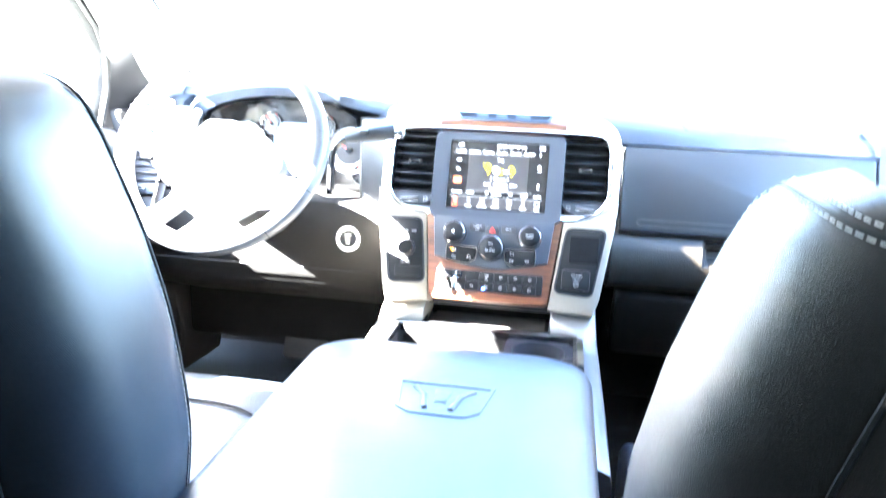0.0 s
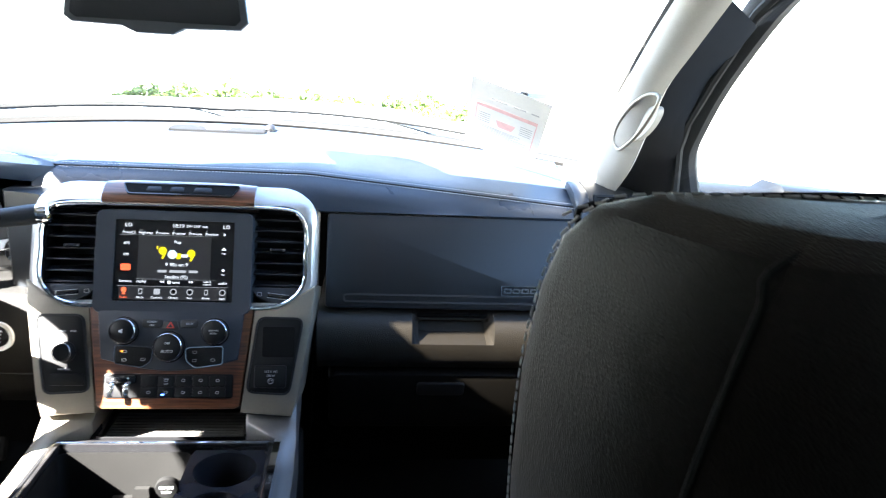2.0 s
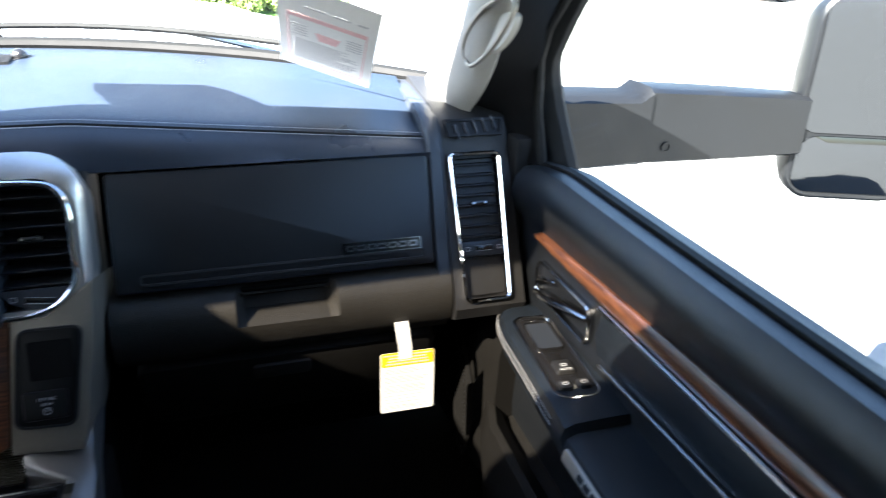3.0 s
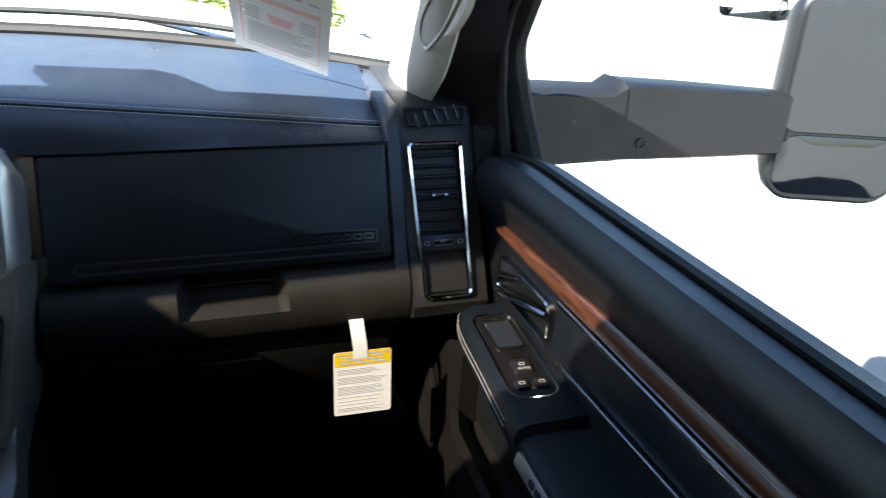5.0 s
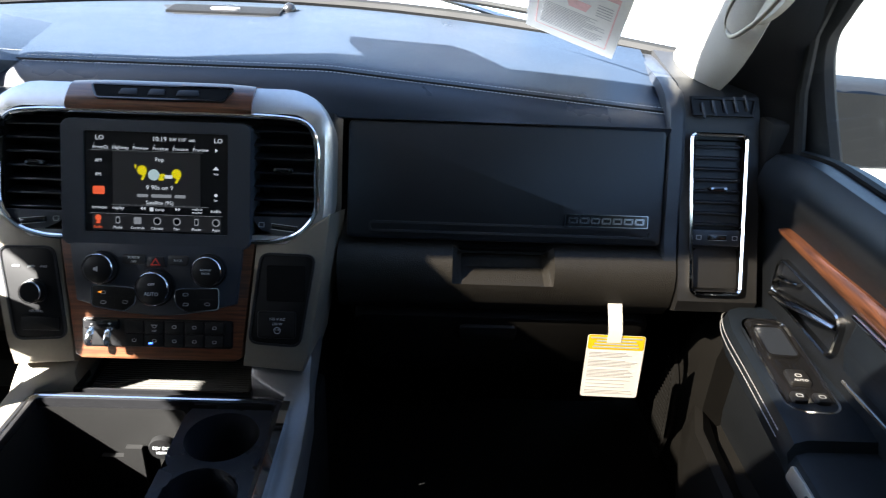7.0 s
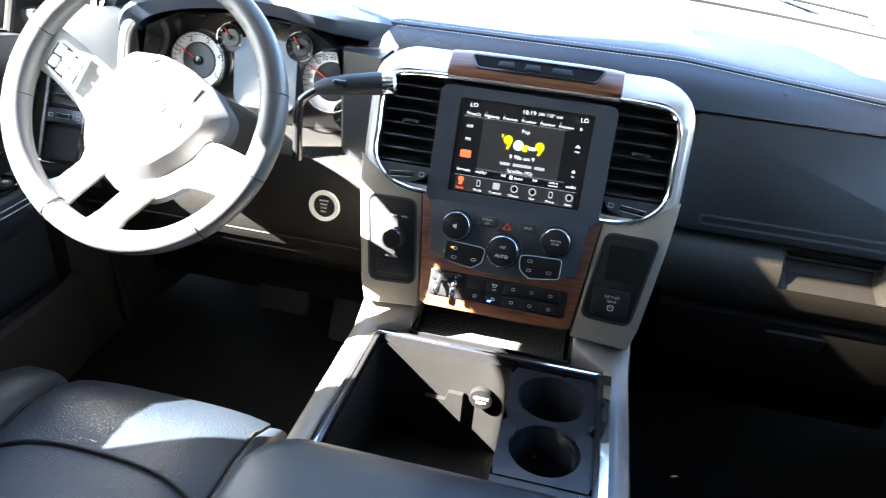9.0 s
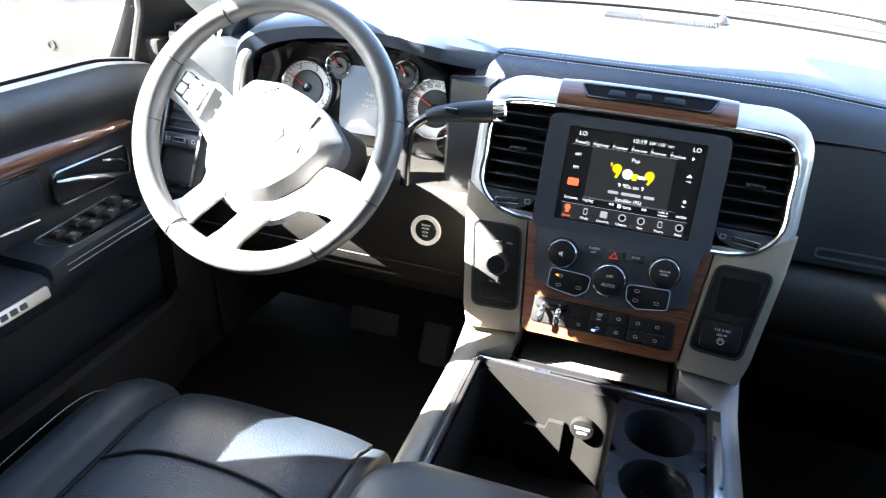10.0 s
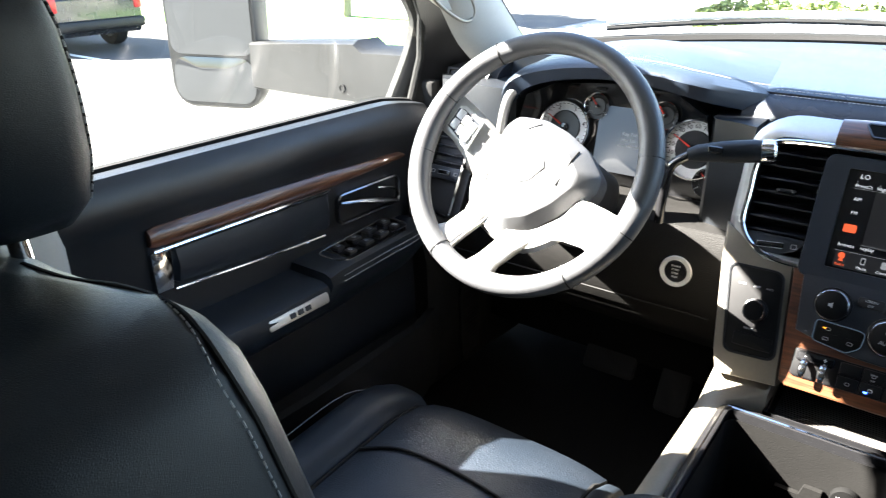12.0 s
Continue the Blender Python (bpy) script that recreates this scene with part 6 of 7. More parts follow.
    for y, xi, zt in ((0.072, 0.832, 0.490), (0.062, 0.800, 0.502), (0.035, 0.782, 0.509), (-0.02, 0.768, 0.512), (-0.12, 0.760, 0.514), (-0.22, 0.752, 0.516), (-0.25, 0.750, 0.512), (-0.255, 0.752, 0.500), (-0.40, 0.748, 0.500), (-0.52, 0.752, 0.505), (-0.60, 0.77, 0.505)):
        loops.append([(X(0.85), y, 0.40), (X(0.85), y, zt), (X(xi + 0.018), y, zt), (X(xi + 0.005), y, zt - 0.005), (X(xi), y, zt - 0.018), (X(xi + 0.004), y, zt - 0.045), (X(xi + 0.03), y, 0.43)])
    loft(bm, loops)
    ar = part("armrest", bm, M_LEATHER, d, "black stitched armrest")
    bm = nb()
    for dz in (0.0, -0.010):
        stitches(bm, smooth_path([(X(0.7975), 0.060, 0.4905 + dz), (X(0.7795), 0.033, 0.4975 + dz), (X(0.7655), -0.02, 0.5005 + dz), (X(0.7575), -0.12, 0.5025 + dz), (X(0.7495), -0.22, 0.5035 + dz)], 6), 0.006, 0.0042, 0.0007)
    tagged(part("armrest_stitching", bm, M_STITCH, d), kind="stuff")
    SP = frame_of((X(0.807), -0.108, 0.5135), (0.995 * 1, -sx * 0.075, 0), (sx * 0.075, 0.995, 0.02))
    bm = nb()
    o = rrect(0.062, 0.200, 0.020, 5)
    prism(bm, o, -0.004, 0.0035, SP, edge=0.002)
    sp = part("switch_plate", bm, M_GLOSS, d)
    bm = nb()
    frame_ring(bm, inset2(o, -0.001), 0.0028, 0.0, 0.005, SP)
    part("plate_rim", bm, M_CHROME, sp, "thin chrome rim")
    keys = ((0.0, -0.035, 0.026, 0.028), (-0.013, -0.075, 0.018, 0.018), (0.013, -0.075, 0.018, 0.018)) if sx > 0 else ((-0.014, 0.075, 0.02, 0.022), (0.014, 0.07, 0.016, 0.016), (-0.014, 0.03, 0.02, 0.026), (0.014, 0.03, 0.02, 0.026), (-0.014, -0.015, 0.02, 0.026), (0.014, -0.015, 0.02, 0.026), (-0.014, -0.06, 0.018, 0.02), (0.014, -0.06, 0.018, 0.02))
    for u, v, a, b in keys:
        bm = nb()
        prism(bm, rrect(a, b, 0.004, cx=u, cy=v), 0.002, 0.009, SP, edge=0.003)
        part("window_switch", bm, M_PLASTIC, sp)
    bm = nb()
    for u, v, a, b in keys:
        frame_ring(bm, rrect(0.008, 0.006, 0.002, cx=u, cy=v), 0.001, 0.009, 0.0095, SP)
    tagged(part("switch_legend", bm, M_MARK, sp), kind="stuff")
    if sx > 0:
        words("AUTO", 0.0062, SP @ Matrix.Translation((0.0, -0.045, 0.0094)), M_MARK, d)
        bm = nb()
        o = rrect(0.044, 0.075, 0.010, 4, 0.0, 0.045)
        prism(bm, o, 0.002, 0.0042, SP)
        part("pull_cup", bm, M_BEZEL, sp)
        bm = nb()
        frame_ring(bm, o, 0.003, 0.002, 0.007, SP)
        part("pull_cup_rim", bm, M_GLOSS, sp)
    # bright badge on the armrest side, no lettering
    BF = frame_of((X(0.752), -0.325, 0.480), (0, -sx, 0), (sx * 0.25, 0, 1))
    bm = nb()
    prism(bm, rrect(0.125, 0.018, 0.004), -0.01, 0.0035, BF, edge=0.0015)
    bp = part("badge", bm, M_SILVER, d, "bright badge plate with raised bars")
    bm = nb()
    for u in (-0.016, 0.0, 0.016):
        prism(bm, rrect(0.011, 0.008, 0.001, cx=u), 0.003, 0.005, BF)
    tagged(part("badge_bar", bm, M_BEZEL, bp), kind="stuff")
    # lower pocket
    bm = nb()
    loops = []
    for y, xi in ((0.10, 0.80), (0.02, 0.775), (-0.3, 0.765), (-0.55, 0.775), (-0.61, 0.80)):
        loops.append([(X(0.85), y, 0.10), (X(xi), y, 0.12), (X(xi - 0.01), y, 0.24), (X(xi), y, 0.295), (X(xi + 0.012), y, 0.30), (X(0.80 + 0.02), y, 0.26), (X(0.85), y, 0.28)])
    loft(bm, loops)
    part("door_pocket", bm, M_LOWER, d)
    # window frame: front post, slope and roof bar in black
    tops = [(0.848, -0.12, 1.118), (0.84, -0.22, 1.162), (0.833, -0.34, 1.198), (0.828, -0.46, 1.216), (0.826, -0.54, 1.212), (0.827, -0.585, 1.185), (0.832, -0.60, 1.11), (0.85, -0.605, 0.92)]
    fr = [(0.905, 0.10, 0.70), (0.895, 0.155, 0.80), (0.885, 0.165, 0.87), (0.88, 0.130, 0.925), (0.865, 0.03, 1.015)] + tops
    pth = smooth_path([(X(a), b, c) for a, b, c in fr], 5)
    bm = nb()
    tube(bm, pth, 0.024, 10, flat=1.2)
    part("window_frame", bm, M_RUBBER, d, "black window frame")
    bm = nb()
    tube(bm, [(X(0.868), 0.105, 0.72), (X(0.866), 0.135, 0.80), (X(0.862), 0.135, 0.88), (X(0.858), 0.105, 0.93), (X(0.846), 0.012, 1.005), *[(X(q[0] - 0.016), q[1], q[2] - 0.014) for q in tops]], 0.008, 8)
    part("frame_seal", bm, M_RUBBER, d)
    bm = nb()
    # black corner panel between window frame and pillar trim
    loops = [[(X(0.772), 0.28, 0.760), (X(0.764), 0.17, 0.845), (X(0.760), 0.105, 0.917), (X(0.756), 0.033, 0.990), (X(0.752), -0.06, 1.055), (X(0.748), -0.18, 1.122)], [(X(0.862), 0.10, 0.715), (X(0.862), 0.135, 0.80), (X(0.860), 0.135, 0.86), (X(0.855), 0.10, 0.93), (X(0.846), 0.012, 1.005), (X(0.834), -0.12, 1.085)]]
    loft(bm, loops, closed=False, caps=False)
    part("corner_panel", bm, M_KEY, d)
    bm = nb()
    g = [[(X(0.873), y, sill(min(y, 0.1)) - 0.01), (X(0.83), y - 0.0, zt)] for y, zt in ((0.125, 0.90), (0.10, 0.94), (0.0, 1.03), (-0.15, 1.13), (-0.30, 1.185), (-0.45, 1.215), (-0.695, 1.215))]
    loft(bm, g, closed=False, caps=False)
    gl = part("glass", bm, M_SIDEGLASS, d, "lightly streaked side glass")
    gl.visible_shadow = False
    # Unseen panel round the window's top and rear, added to block sun.
    bm = nb()
    q = [(y, z + 0.006) for _, y, z in tops] + [(-0.66, 0.90), (-0.66, 1.29), (-0.36, 1.27), (-0.12, 1.165)]
    loft(bm, [[(X(x), a, b) for a, b in q] for x in (0.82, 0.845)])
    part("sun_block_panel", bm, M_RUBBER, d)
    # kick panel with speaker mesh ahead of the door
    kp = thing("kick_panel", "charcoal kick panel with a ribbed mesh in the footwell", "kick panel", (sx * 0.8, 0.2, 0.25))
    bm = nb()
    loft(bm, [[(X(0.84), y, 0.08), (X(0.82 - o), y, 0.10), (X(0.80 - o), y, 0.25), (X(0.805 - o), y, 0.40), (X(0.83), y, 0.50), (X(0.86), y, 0.50)] for y, o in ((0.07, 0.0), (0.12, 0.012), (0.25, 0.02), (0.45, 0.03))])
    part("trim", bm, M_LOWER, kp)
    bm = nb()
    KF = frame_of((X(0.785), 0.19, 0.25), (0, -sx, 0.1), (0, 0.1, 1))
    prism(bm, [(-0.03, -0.12), (0.02, -0.13), (0.06, -0.04), (0.055, 0.05), (0.0, 0.13), (-0.03, 0.05)], 0.0, 0.006, KF)
    for i in range(24):
        v = -0.11 + 0.0095 * i
        box(bm, (0.008, v, 0.007), (0.06 - abs(v) * 0.2, 0.004, 0.003), KF)
    part("mesh", bm, M_RUBBER, kp)


build_door(1)
build_door(-1)

# ---------------------------------------------------------------- mirrors, visors, papers


def build_inside_mirror():
    m = thing("rear_view_mirror", "black framed rear-view mirror hung from the windscreen", "rear-view mirror", (0, 0.03, 1.08))
    F = frame_of((-0.010, 0.030, 1.072), (1, 0.06, 0), (0, 0.12, 1))
    o = [(-0.128, -0.026), (-0.118, -0.034), (-0.050, -0.036), (-0.030, -0.045), (0.022, -0.045), (0.038, -0.036), (0.118, -0.034), (0.130, -0.022), (0.124, 0.022), (0.110, 0.034), (0.0, 0.040), (-0.110, 0.034), (-0.124, 0.022)]
    bm = nb()
    loft(bm, [[(p[0] * f, p[1] * f, d) for p in o] for f, d in ((0.80, -0.030), (0.95, -0.018), (1.0, -0.004), (1.0, 0.006), (0.985, 0.009))], M=F)
    part("housing", bm, M_BEZEL, m, "charcoal plastic housing")
    bm = nb()
    g = [(-0.118, -0.022), (-0.110, -0.028), (0.110, -0.028), (0.118, -0.020), (0.113, 0.020), (0.102, 0.029), (0.0, 0.033), (-0.102, 0.029), (-0.113, 0.020)]
    prism(bm, g, 0.006, 0.0105, F)
    part("mirror_glass", bm, M_ROOMGLASS, m, "silvered mirror glass")
    bm = nb()
    loops = []
    for y, w, zb, zt in ((-0.03, 0.075, 1.128, 1.150), (0.02, 0.088, 1.112, 1.140), (0.08, 0.092, 1.096, 1.116), (0.14, 0.088, 1.082, 1.092), (0.165, 0.075, 1.078, 1.082)):
        loops.append([(0.006 - w, y, zt), (0.006 - w * 0.9, y, zb), (0.006 + w * 0.9, y, zb), (0.006 + w, y, zt)])
    loft(bm, loops)
    part("mount", bm, M_BEZEL, m)
    for k in (-1, 1):
        bm = nb()
        tube(bm, [(k * 0.035, 0.095, 1.128), (k * 0.036, 0.060, 1.115), (k * 0.035, 0.038, 1.100)], 0.011, 10)
        part("bracket", bm, M_PLASTIC, m)


build_inside_mirror()


def build_visor(sx):
    v = thing("sun_visor", "pale cloth sun visor folded up under the roof lining", "sun visor", (sx * 0.40, -0.06, 1.15), "sun visors")
    F = frame_of((sx * 0.42, -0.085, 1.138), (1, 0, 0), (0, 1, 0.03))
    bm = nb()
    o = rrect(0.40, 0.15, 0.03, 5)
    loft(bm, [[(p[0], p[1], d) for p in inset2(o, i)] for i, d in ((0.01, -0.010), (0.002, -0.005), (0.0, 0.0), (0.002, 0.006), (0.01, 0.010))], M=F)
    part("panel", bm, M_ROOF, v)
    bm = nb()
    prism(bm, rrect(0.17, 0.045, 0.004, cx=-sx * 0.02, cy=0.02), -0.0115, -0.009, F)
    part("mirror_cover", bm, M_PILLAR, v)
    bm = nb()
    tube(bm, [(sx * 0.21, -0.02, 1.145), (sx * 0.42, -0.02, 1.145), (sx * 0.645, -0.03, 1.138)], 0.006, 8)
    part("rod", bm, M_PILLAR, v)


build_visor(-1)
build_visor(1)


def build_tow_mirror(sx):
    m = thing("towing_mirror", "black folding towing mirror on a long arm", "door mirror", (sx * 1.2, 0.3, 0.7), "door mirrors")
    X = lambda x: sx * x
    bm = nb()
    loops = []
    for x, y, zt, zb, d in ((0.90, 0.30, 0.792, 0.650, 0.05), (0.96, 0.30, 0.790, 0.648, 0.05), (1.13, 0.30, 0.782, 0.650, 0.045), (1.155, 0.30, 0.798, 0.650, 0.045)):
        loops.append([(X(x), y - d, zb + 0.01), (X(x), y - d, zt - 0.01), (X(x), y - d * 0.6, zt), (X(x), y + d, zt), (X(x), y + d, zb), (X(x), y - d * 0.6, zb)])
    loft(bm, loops)
    part("base_arm", bm, M_ARM, m, "weathered black base arm")
    bm = nb()
    loops = []
    for x, y, zt, zb, d in ((1.155, 0.30, 0.795, 0.652, 0.040), (1.30, 0.30, 0.785, 0.648, 0.038), (1.42, 0.30, 0.775, 0.646, 0.036), (1.53, 0.30, 0.765, 0.645, 0.035)):
        loops.append([(X(x), y - d, zb + 0.006), (X(x), y - d, zt - 0.006), (X(x), y - d * 0.7, zt), (X(x), y + d, zt), (X(x), y + d, zb), (X(x), y - d * 0.7, zb)])
    loft(bm, loops)
    part("sliding_arm", bm, M_ARM, m, "scratched dark grey sliding arm")
    bm = nb()
    lathe(bm, [(0.010, 0.0), (0.010, 0.003), (0.007, 0.003), (0.007, 0.001)], 20, frame_of((X(1.20), 0.2605, 0.685), (1, 0, 0), (0, 0, 1)))
    part("bolt_cap", bm, M_ARM, m)
    F = frame_of((X(1.525 + 0.130 * 0.93), 0.290 - 0.130 * 0.37, 0.760 if sx > 0 else 0.795), (0.93, -sx * 0.37, 0), (0, 0.0, 1))
    o = rrect(0.268, 0.42, 0.06, 6)
    bm = nb()
    loft(bm, [[(p[0] * f, p[1] * f, d) for p in o] for f, d in ((0.75, -0.11), (0.92, -0.08), (1.0, -0.03), (1.0, 0.004), (0.97, 0.010))], M=F)
    part("head", bm, M_ARM, m, "dusty black mirror head")
    bm = nb()
    prism(bm, rrect(0.244, 0.262, 0.03, 5, cy=0.064), 0.008, 0.013, F)
    part("main_glass", bm, M_MIRROR, m, "large flat mirror glass")
    bm = nb()
    g = rrect(0.244, 0.122, 0.04, 5, cy=-0.134)
    loft(bm, [[(p[0] * f, (p[1] + 0.130) * f - 0.130, d) for p in g] for f, d in ((1.0, 0.008), (0.98, 0.013), (0.6, 0.017), (0.1, 0.018))], M=F)
    part("convex_glass", bm, M_MIRROR, m, "small convex mirror glass")


build_tow_mirror(-1)
build_tow_mirror(1)


def build_tag():
    t = thing("hang_tag", "white airbag hang tag with a yellow head and small print", "hang tag", (0.635, 0.04, 0.45))
    F = frame_of((0.6375, 0.047, 0.4515), (0.995, 0.0, -0.02), (0.05, 0.09, 0.99))
    bm = nb()
    prism(bm, rrect(0.087, 0.105, 0.004, cy=-0.0525), -0.0003, 0.0003, F)
    card = part("card", bm, M_WHITEP, t)
    bm = nb()
    prism(bm, rrect(0.0845, 0.0235, 0.003, cy=-0.0118), 0.0003, 0.0007, F)
    part("yellow_head", bm, M_YELLOW, card, "yellow head")
    bm = nb()
    for i, w in enumerate((0.078, 0.060, 0.066, 0.070)):
        box(bm, (0.0, -0.0045 - 0.005 * i, 0.0009), (w, 0.0022, 0.0003), F)
    random.seed(3)
    y = -0.029
    while y > -0.099:
        w = random.uniform(0.05, 0.075)
        box(bm, (-0.0385 + w / 2, y, 0.0006), (w, 0.0010, 0.0003), F)
        y -= 0.0024 if random.random() < 0.8 else 0.006
    tagged(part("small_print", bm, M_GREYINK, card), kind="stuff")
    bm = nb()
    S = [F @ Vector((-0.004, -0.012, 0.0012)), F @ Vector((-0.004, 0.006, 0.0022)), F @ Vector((-0.007, 0.030, -0.001)), F @ Vector((-0.008, 0.050, -0.012))]
    loft(bm, [[p + Vector((-0.0105, 0, 0)), p + Vector((0.0105, 0, 0)), p + Vector((0.0105, 0.0007, 0)), p + Vector((-0.0105, 0.0007, 0))] for p in S])
    part("strap", bm, M_WHITEP, t, "white paper strap")


build_tag()


def build_sheet():
    s = thing("price_sheet", "white printed sheet leaning on the dash against the windscreen", "paper sheet", (0.6, 0.3, 0.85))
    P0, PL, TR = Vector((0.634, 0.300, 0.807)), Vector((0.499, 0.345, 0.850)), Vector((0.628, 0.095, 0.942))
    u, v = (P0 - PL), (TR - P0)
    F = frame_of(P0, u, v)
    W, H = u.length, v.length
    bm = nb()
    prism(bm, [(-W, 0), (0, 0), (0, H), (-W, H)], -0.0002, 0.0002, F)
    sh = part("sheet", bm, M_WHITEP, s)
    bm = nb()
    frame_ring(bm, [(-W * 0.90, H * 0.09), (-W * 0.10, H * 0.09), (-W * 0.10, H * 0.70), (-W * 0.90, H * 0.70)], 0.0018, 0.0002, 0.0005, F)
    prism(bm, [(-W * 0.9, H * 0.655), (-W * 0.1, H * 0.655), (-W * 0.1, H * 0.70), (-W * 0.9, H * 0.70)], 0.0002, 0.0006, F)
    prism(bm, [(-W * 0.58, H * 0.44), (-W * 0.40, H * 0.44), (-W * 0.36, H * 0.53), (-W * 0.62, H * 0.53)], 0.0002, 0.0006, F)
    part("red_print", bm, M_RED, sh, "red border and mark")
    bm = nb()
    random.seed(5)
    for i in range(15):
        yy = H * (0.14 + 0.018 * i)
        w = W * random.uniform(0.45, 0.7)
        box(bm, (-W * 0.85 + w / 2, yy, 0.0005), (w, 0.0012, 0.0003), F)
    for i in range(5):
        box(bm, (-W * 0.78, H * (0.45 + 0.03 * i), 0.0005), (W * 0.16, 0.0022, 0.0003), F)
        box(bm, (-W * 0.22, H * (0.45 + 0.03 * i), 0.0005), (W * 0.16, 0.0018, 0.0003), F)
    for u0, w in ((-0.62, 0.2), (-0.36, 0.16), (-0.16, 0.1)):
        box(bm, (W * u0, H * 0.80, 0.0005), (W * w, 0.004, 0.0003), F)
    tagged(part("small_print", bm, M_GREYINK, sh), kind="stuff")


build_sheet()

# ---------------------------------------------------------------- bonnet and wipers


def build_bonnet():
    b = thing("truck_bonnet", "pale silver truck bonnet with raised centre", "bonnet", (0, 1.3, 0.8))
    bm = nb()
    rows = []
    for y, z in ((0.80, 0.770), (0.90, 0.795), (1.2, 0.80), (1.7, 0.78), (2.1, 0.73), (2.25, 0.65), (2.3, 0.4)):
        rows.append([(x, y - 0.12 * (x / 0.9) ** 2, z + (0.028 if abs(x) < 0.45 else 0.028 * max(0, 1 - (abs(x) - 0.45) / 0.12)) - 0.06 * (x / 0.9) ** 2) for x in [-0.92 + 1.84 * i / 24 for i in range(25)]])
    rows += [[(x, 2.3, -0.3) for x, _, _ in rows[0]]]
    loft(bm, rows, closed=False, caps=False)
    part("panel", bm, M_PAINT, b)
    c = thing("scuttle_panel", "black slotted scuttle panel under the wipers", "scuttle panel", (0, 0.7, 0.78))
    bm = nb()
    rows = []
    for i in range(25):
        x = -0.86 + 1.72 * i / 24
        yb, zb = windscreen_base(x)
        rows.append([(x, yb + 0.012, zb - 0.012), (x, yb + 0.06, zb - 0.04), (x, 0.83 - 0.12 * (x / 0.9) ** 2, 0.755 - 0.05 * (x / 0.9) ** 2), (x, 0.83 - 0.12 * (x / 0.9) ** 2, 0.70), (x, yb, zb - 0.1)])
    loft(bm, rows)
    part("panel", bm, M_ARM, c)
    for i in range(18):
        bm = nb()
        x = -0.06 + 0.011 * i
        yb, zb = windscreen_base(x)
        box(bm, (x, yb + 0.055, zb - 0.030), (0.004, 0.045, 0.008))
        part("slot", bm, M_RUBBER, c)
    for x0, x1 in ((-0.62, 0.0), (-0.06, 0.52)):
        w = thing("wiper", "silver-grey windscreen wiper lying at the foot of the glass", "wiper", (x0, 0.66, 0.84), "wipers")
        p = []
        for k in range(9):
            x = x0 + (x1 - x0) * k / 8
            yb, zb = windscreen_base(x)
            p.append((x, yb - 0.005, zb + 0.030 + 0.006 * math.sin(math.pi * k / 8)))
        bm = nb()
        tube(bm, p, 0.0055, 6)
        part("blade", bm, M_RUBBER, w)
        bm = nb()
        tube(bm, [(q[0], q[1] + 0.004, q[2] + 0.012) for q in p[0:9]], 0.0075, 6)
        part("spine", bm, M_RING, w)
        bm = nb()
        xm = (x0 + x1) / 2
        tube(bm, smooth_path([(x1 + 0.02, windscreen_base(x1)[0] + 0.06, windscreen_base(x1)[1] - 0.005), (x1 - 0.12, windscreen_base(x1 - 0.1)[0] + 0.03, windscreen_base(x1)[1] + 0.03), (xm, windscreen_base(xm)[0] + 0.004, windscreen_base(xm)[1] + 0.052)], 5), [0.012] * 3 + [0.009] * 4 + [0.007] * 4, 8, flat=0.6)
        part("arm", bm, M_SILVER, w)
        bm = nb()
        lathe(bm, [(0.017, -0.02), (0.017, 0.008), (0.012, 0.014), (0.001, 0.016)], 14, Matrix.Translation((x1 + 0.02, windscreen_base(x1)[0] + 0.06, windscreen_base(x1)[1] - 0.005)))
        part("pivot", bm, M_RUBBER, w)


build_bonnet()


def build_flanks():
    t = thing("pickup_truck", "pale silver pickup with an open cargo bed behind the cab", "pickup truck", (0, -2.0, -0.4))
    for sx in (-1, 1):
        bm = nb()
        prof = [(0.90, 0.60), (0.935, 0.58), (0.96, 0.40), (0.968, 0.15), (0.955, -0.15), (0.935, -0.42), (0.90, -0.45)]
        loft(bm, [[(sx * x, y, z) for x, z in prof] for y in (0.55, 0.1, -0.7, -0.712, -1.5, -2.12)])
        part("cab_side", bm, M_PAINT, t)
        bm = nb()
        prof = [(0.80, 0.44), (0.93, 0.46), (0.975, 0.44), (0.985, 0.15), (0.985, -0.15), (0.955, -0.42), (0.80, -0.42)]
        loft(bm, [[(sx * x, y, z) for x, z in prof] for y in (-2.18, -2.6, -3.4, -4.15)])
        part("bed_side", bm, M_PAINT, t)
    bm = nb()
    box(bm, (0, -3.15, -0.05), (1.62, 1.95, 0.08))
    part("bed_floor", bm, M_ARM, t)
    bm = nb()
    box(bm, (0, -4.12, 0.15), (1.6, 0.06, 0.58), bev=0.02)
    part("tailgate", bm, M_PAINT, t)


build_flanks()

# ---------------------------------------------------------------- the car park outside
M_CONC = surface("bleached_concrete", (0.20, 0.195, 0.18), 0.85, grain=0.3, scale=60, mottle=0.12)
M_ASPH = surface("worn_asphalt", (0.036, 0.035, 0.034), 0.9, grain=0.5, scale=80, mottle=0.25)
M_LINE = surface("white_road_paint", (0.7, 0.7, 0.68), 0.7, mottle=0.2)
M_GRASS = surface("mown_grass", (0.09, 0.19, 0.03), 0.9, grain=1.0, scale=40, mottle=0.35)
M_LEAF = surface("green_leaves", (0.17, 0.22, 0.06), 0.7, mottle=0.3, scale=30, vary=0.3)
M_BARK = surface("grey_brown_bark", (0.20, 0.16, 0.12), 0.9, grain=0.8, scale=60)
M_CARW = surface("white_car_paint", (0.75, 0.75, 0.75), 0.3, coat=0.8, mottle=0.03)
M_CARD = surface("black_car_paint", (0.015, 0.016, 0.02), 0.25, coat=0.8, mottle=0.05)
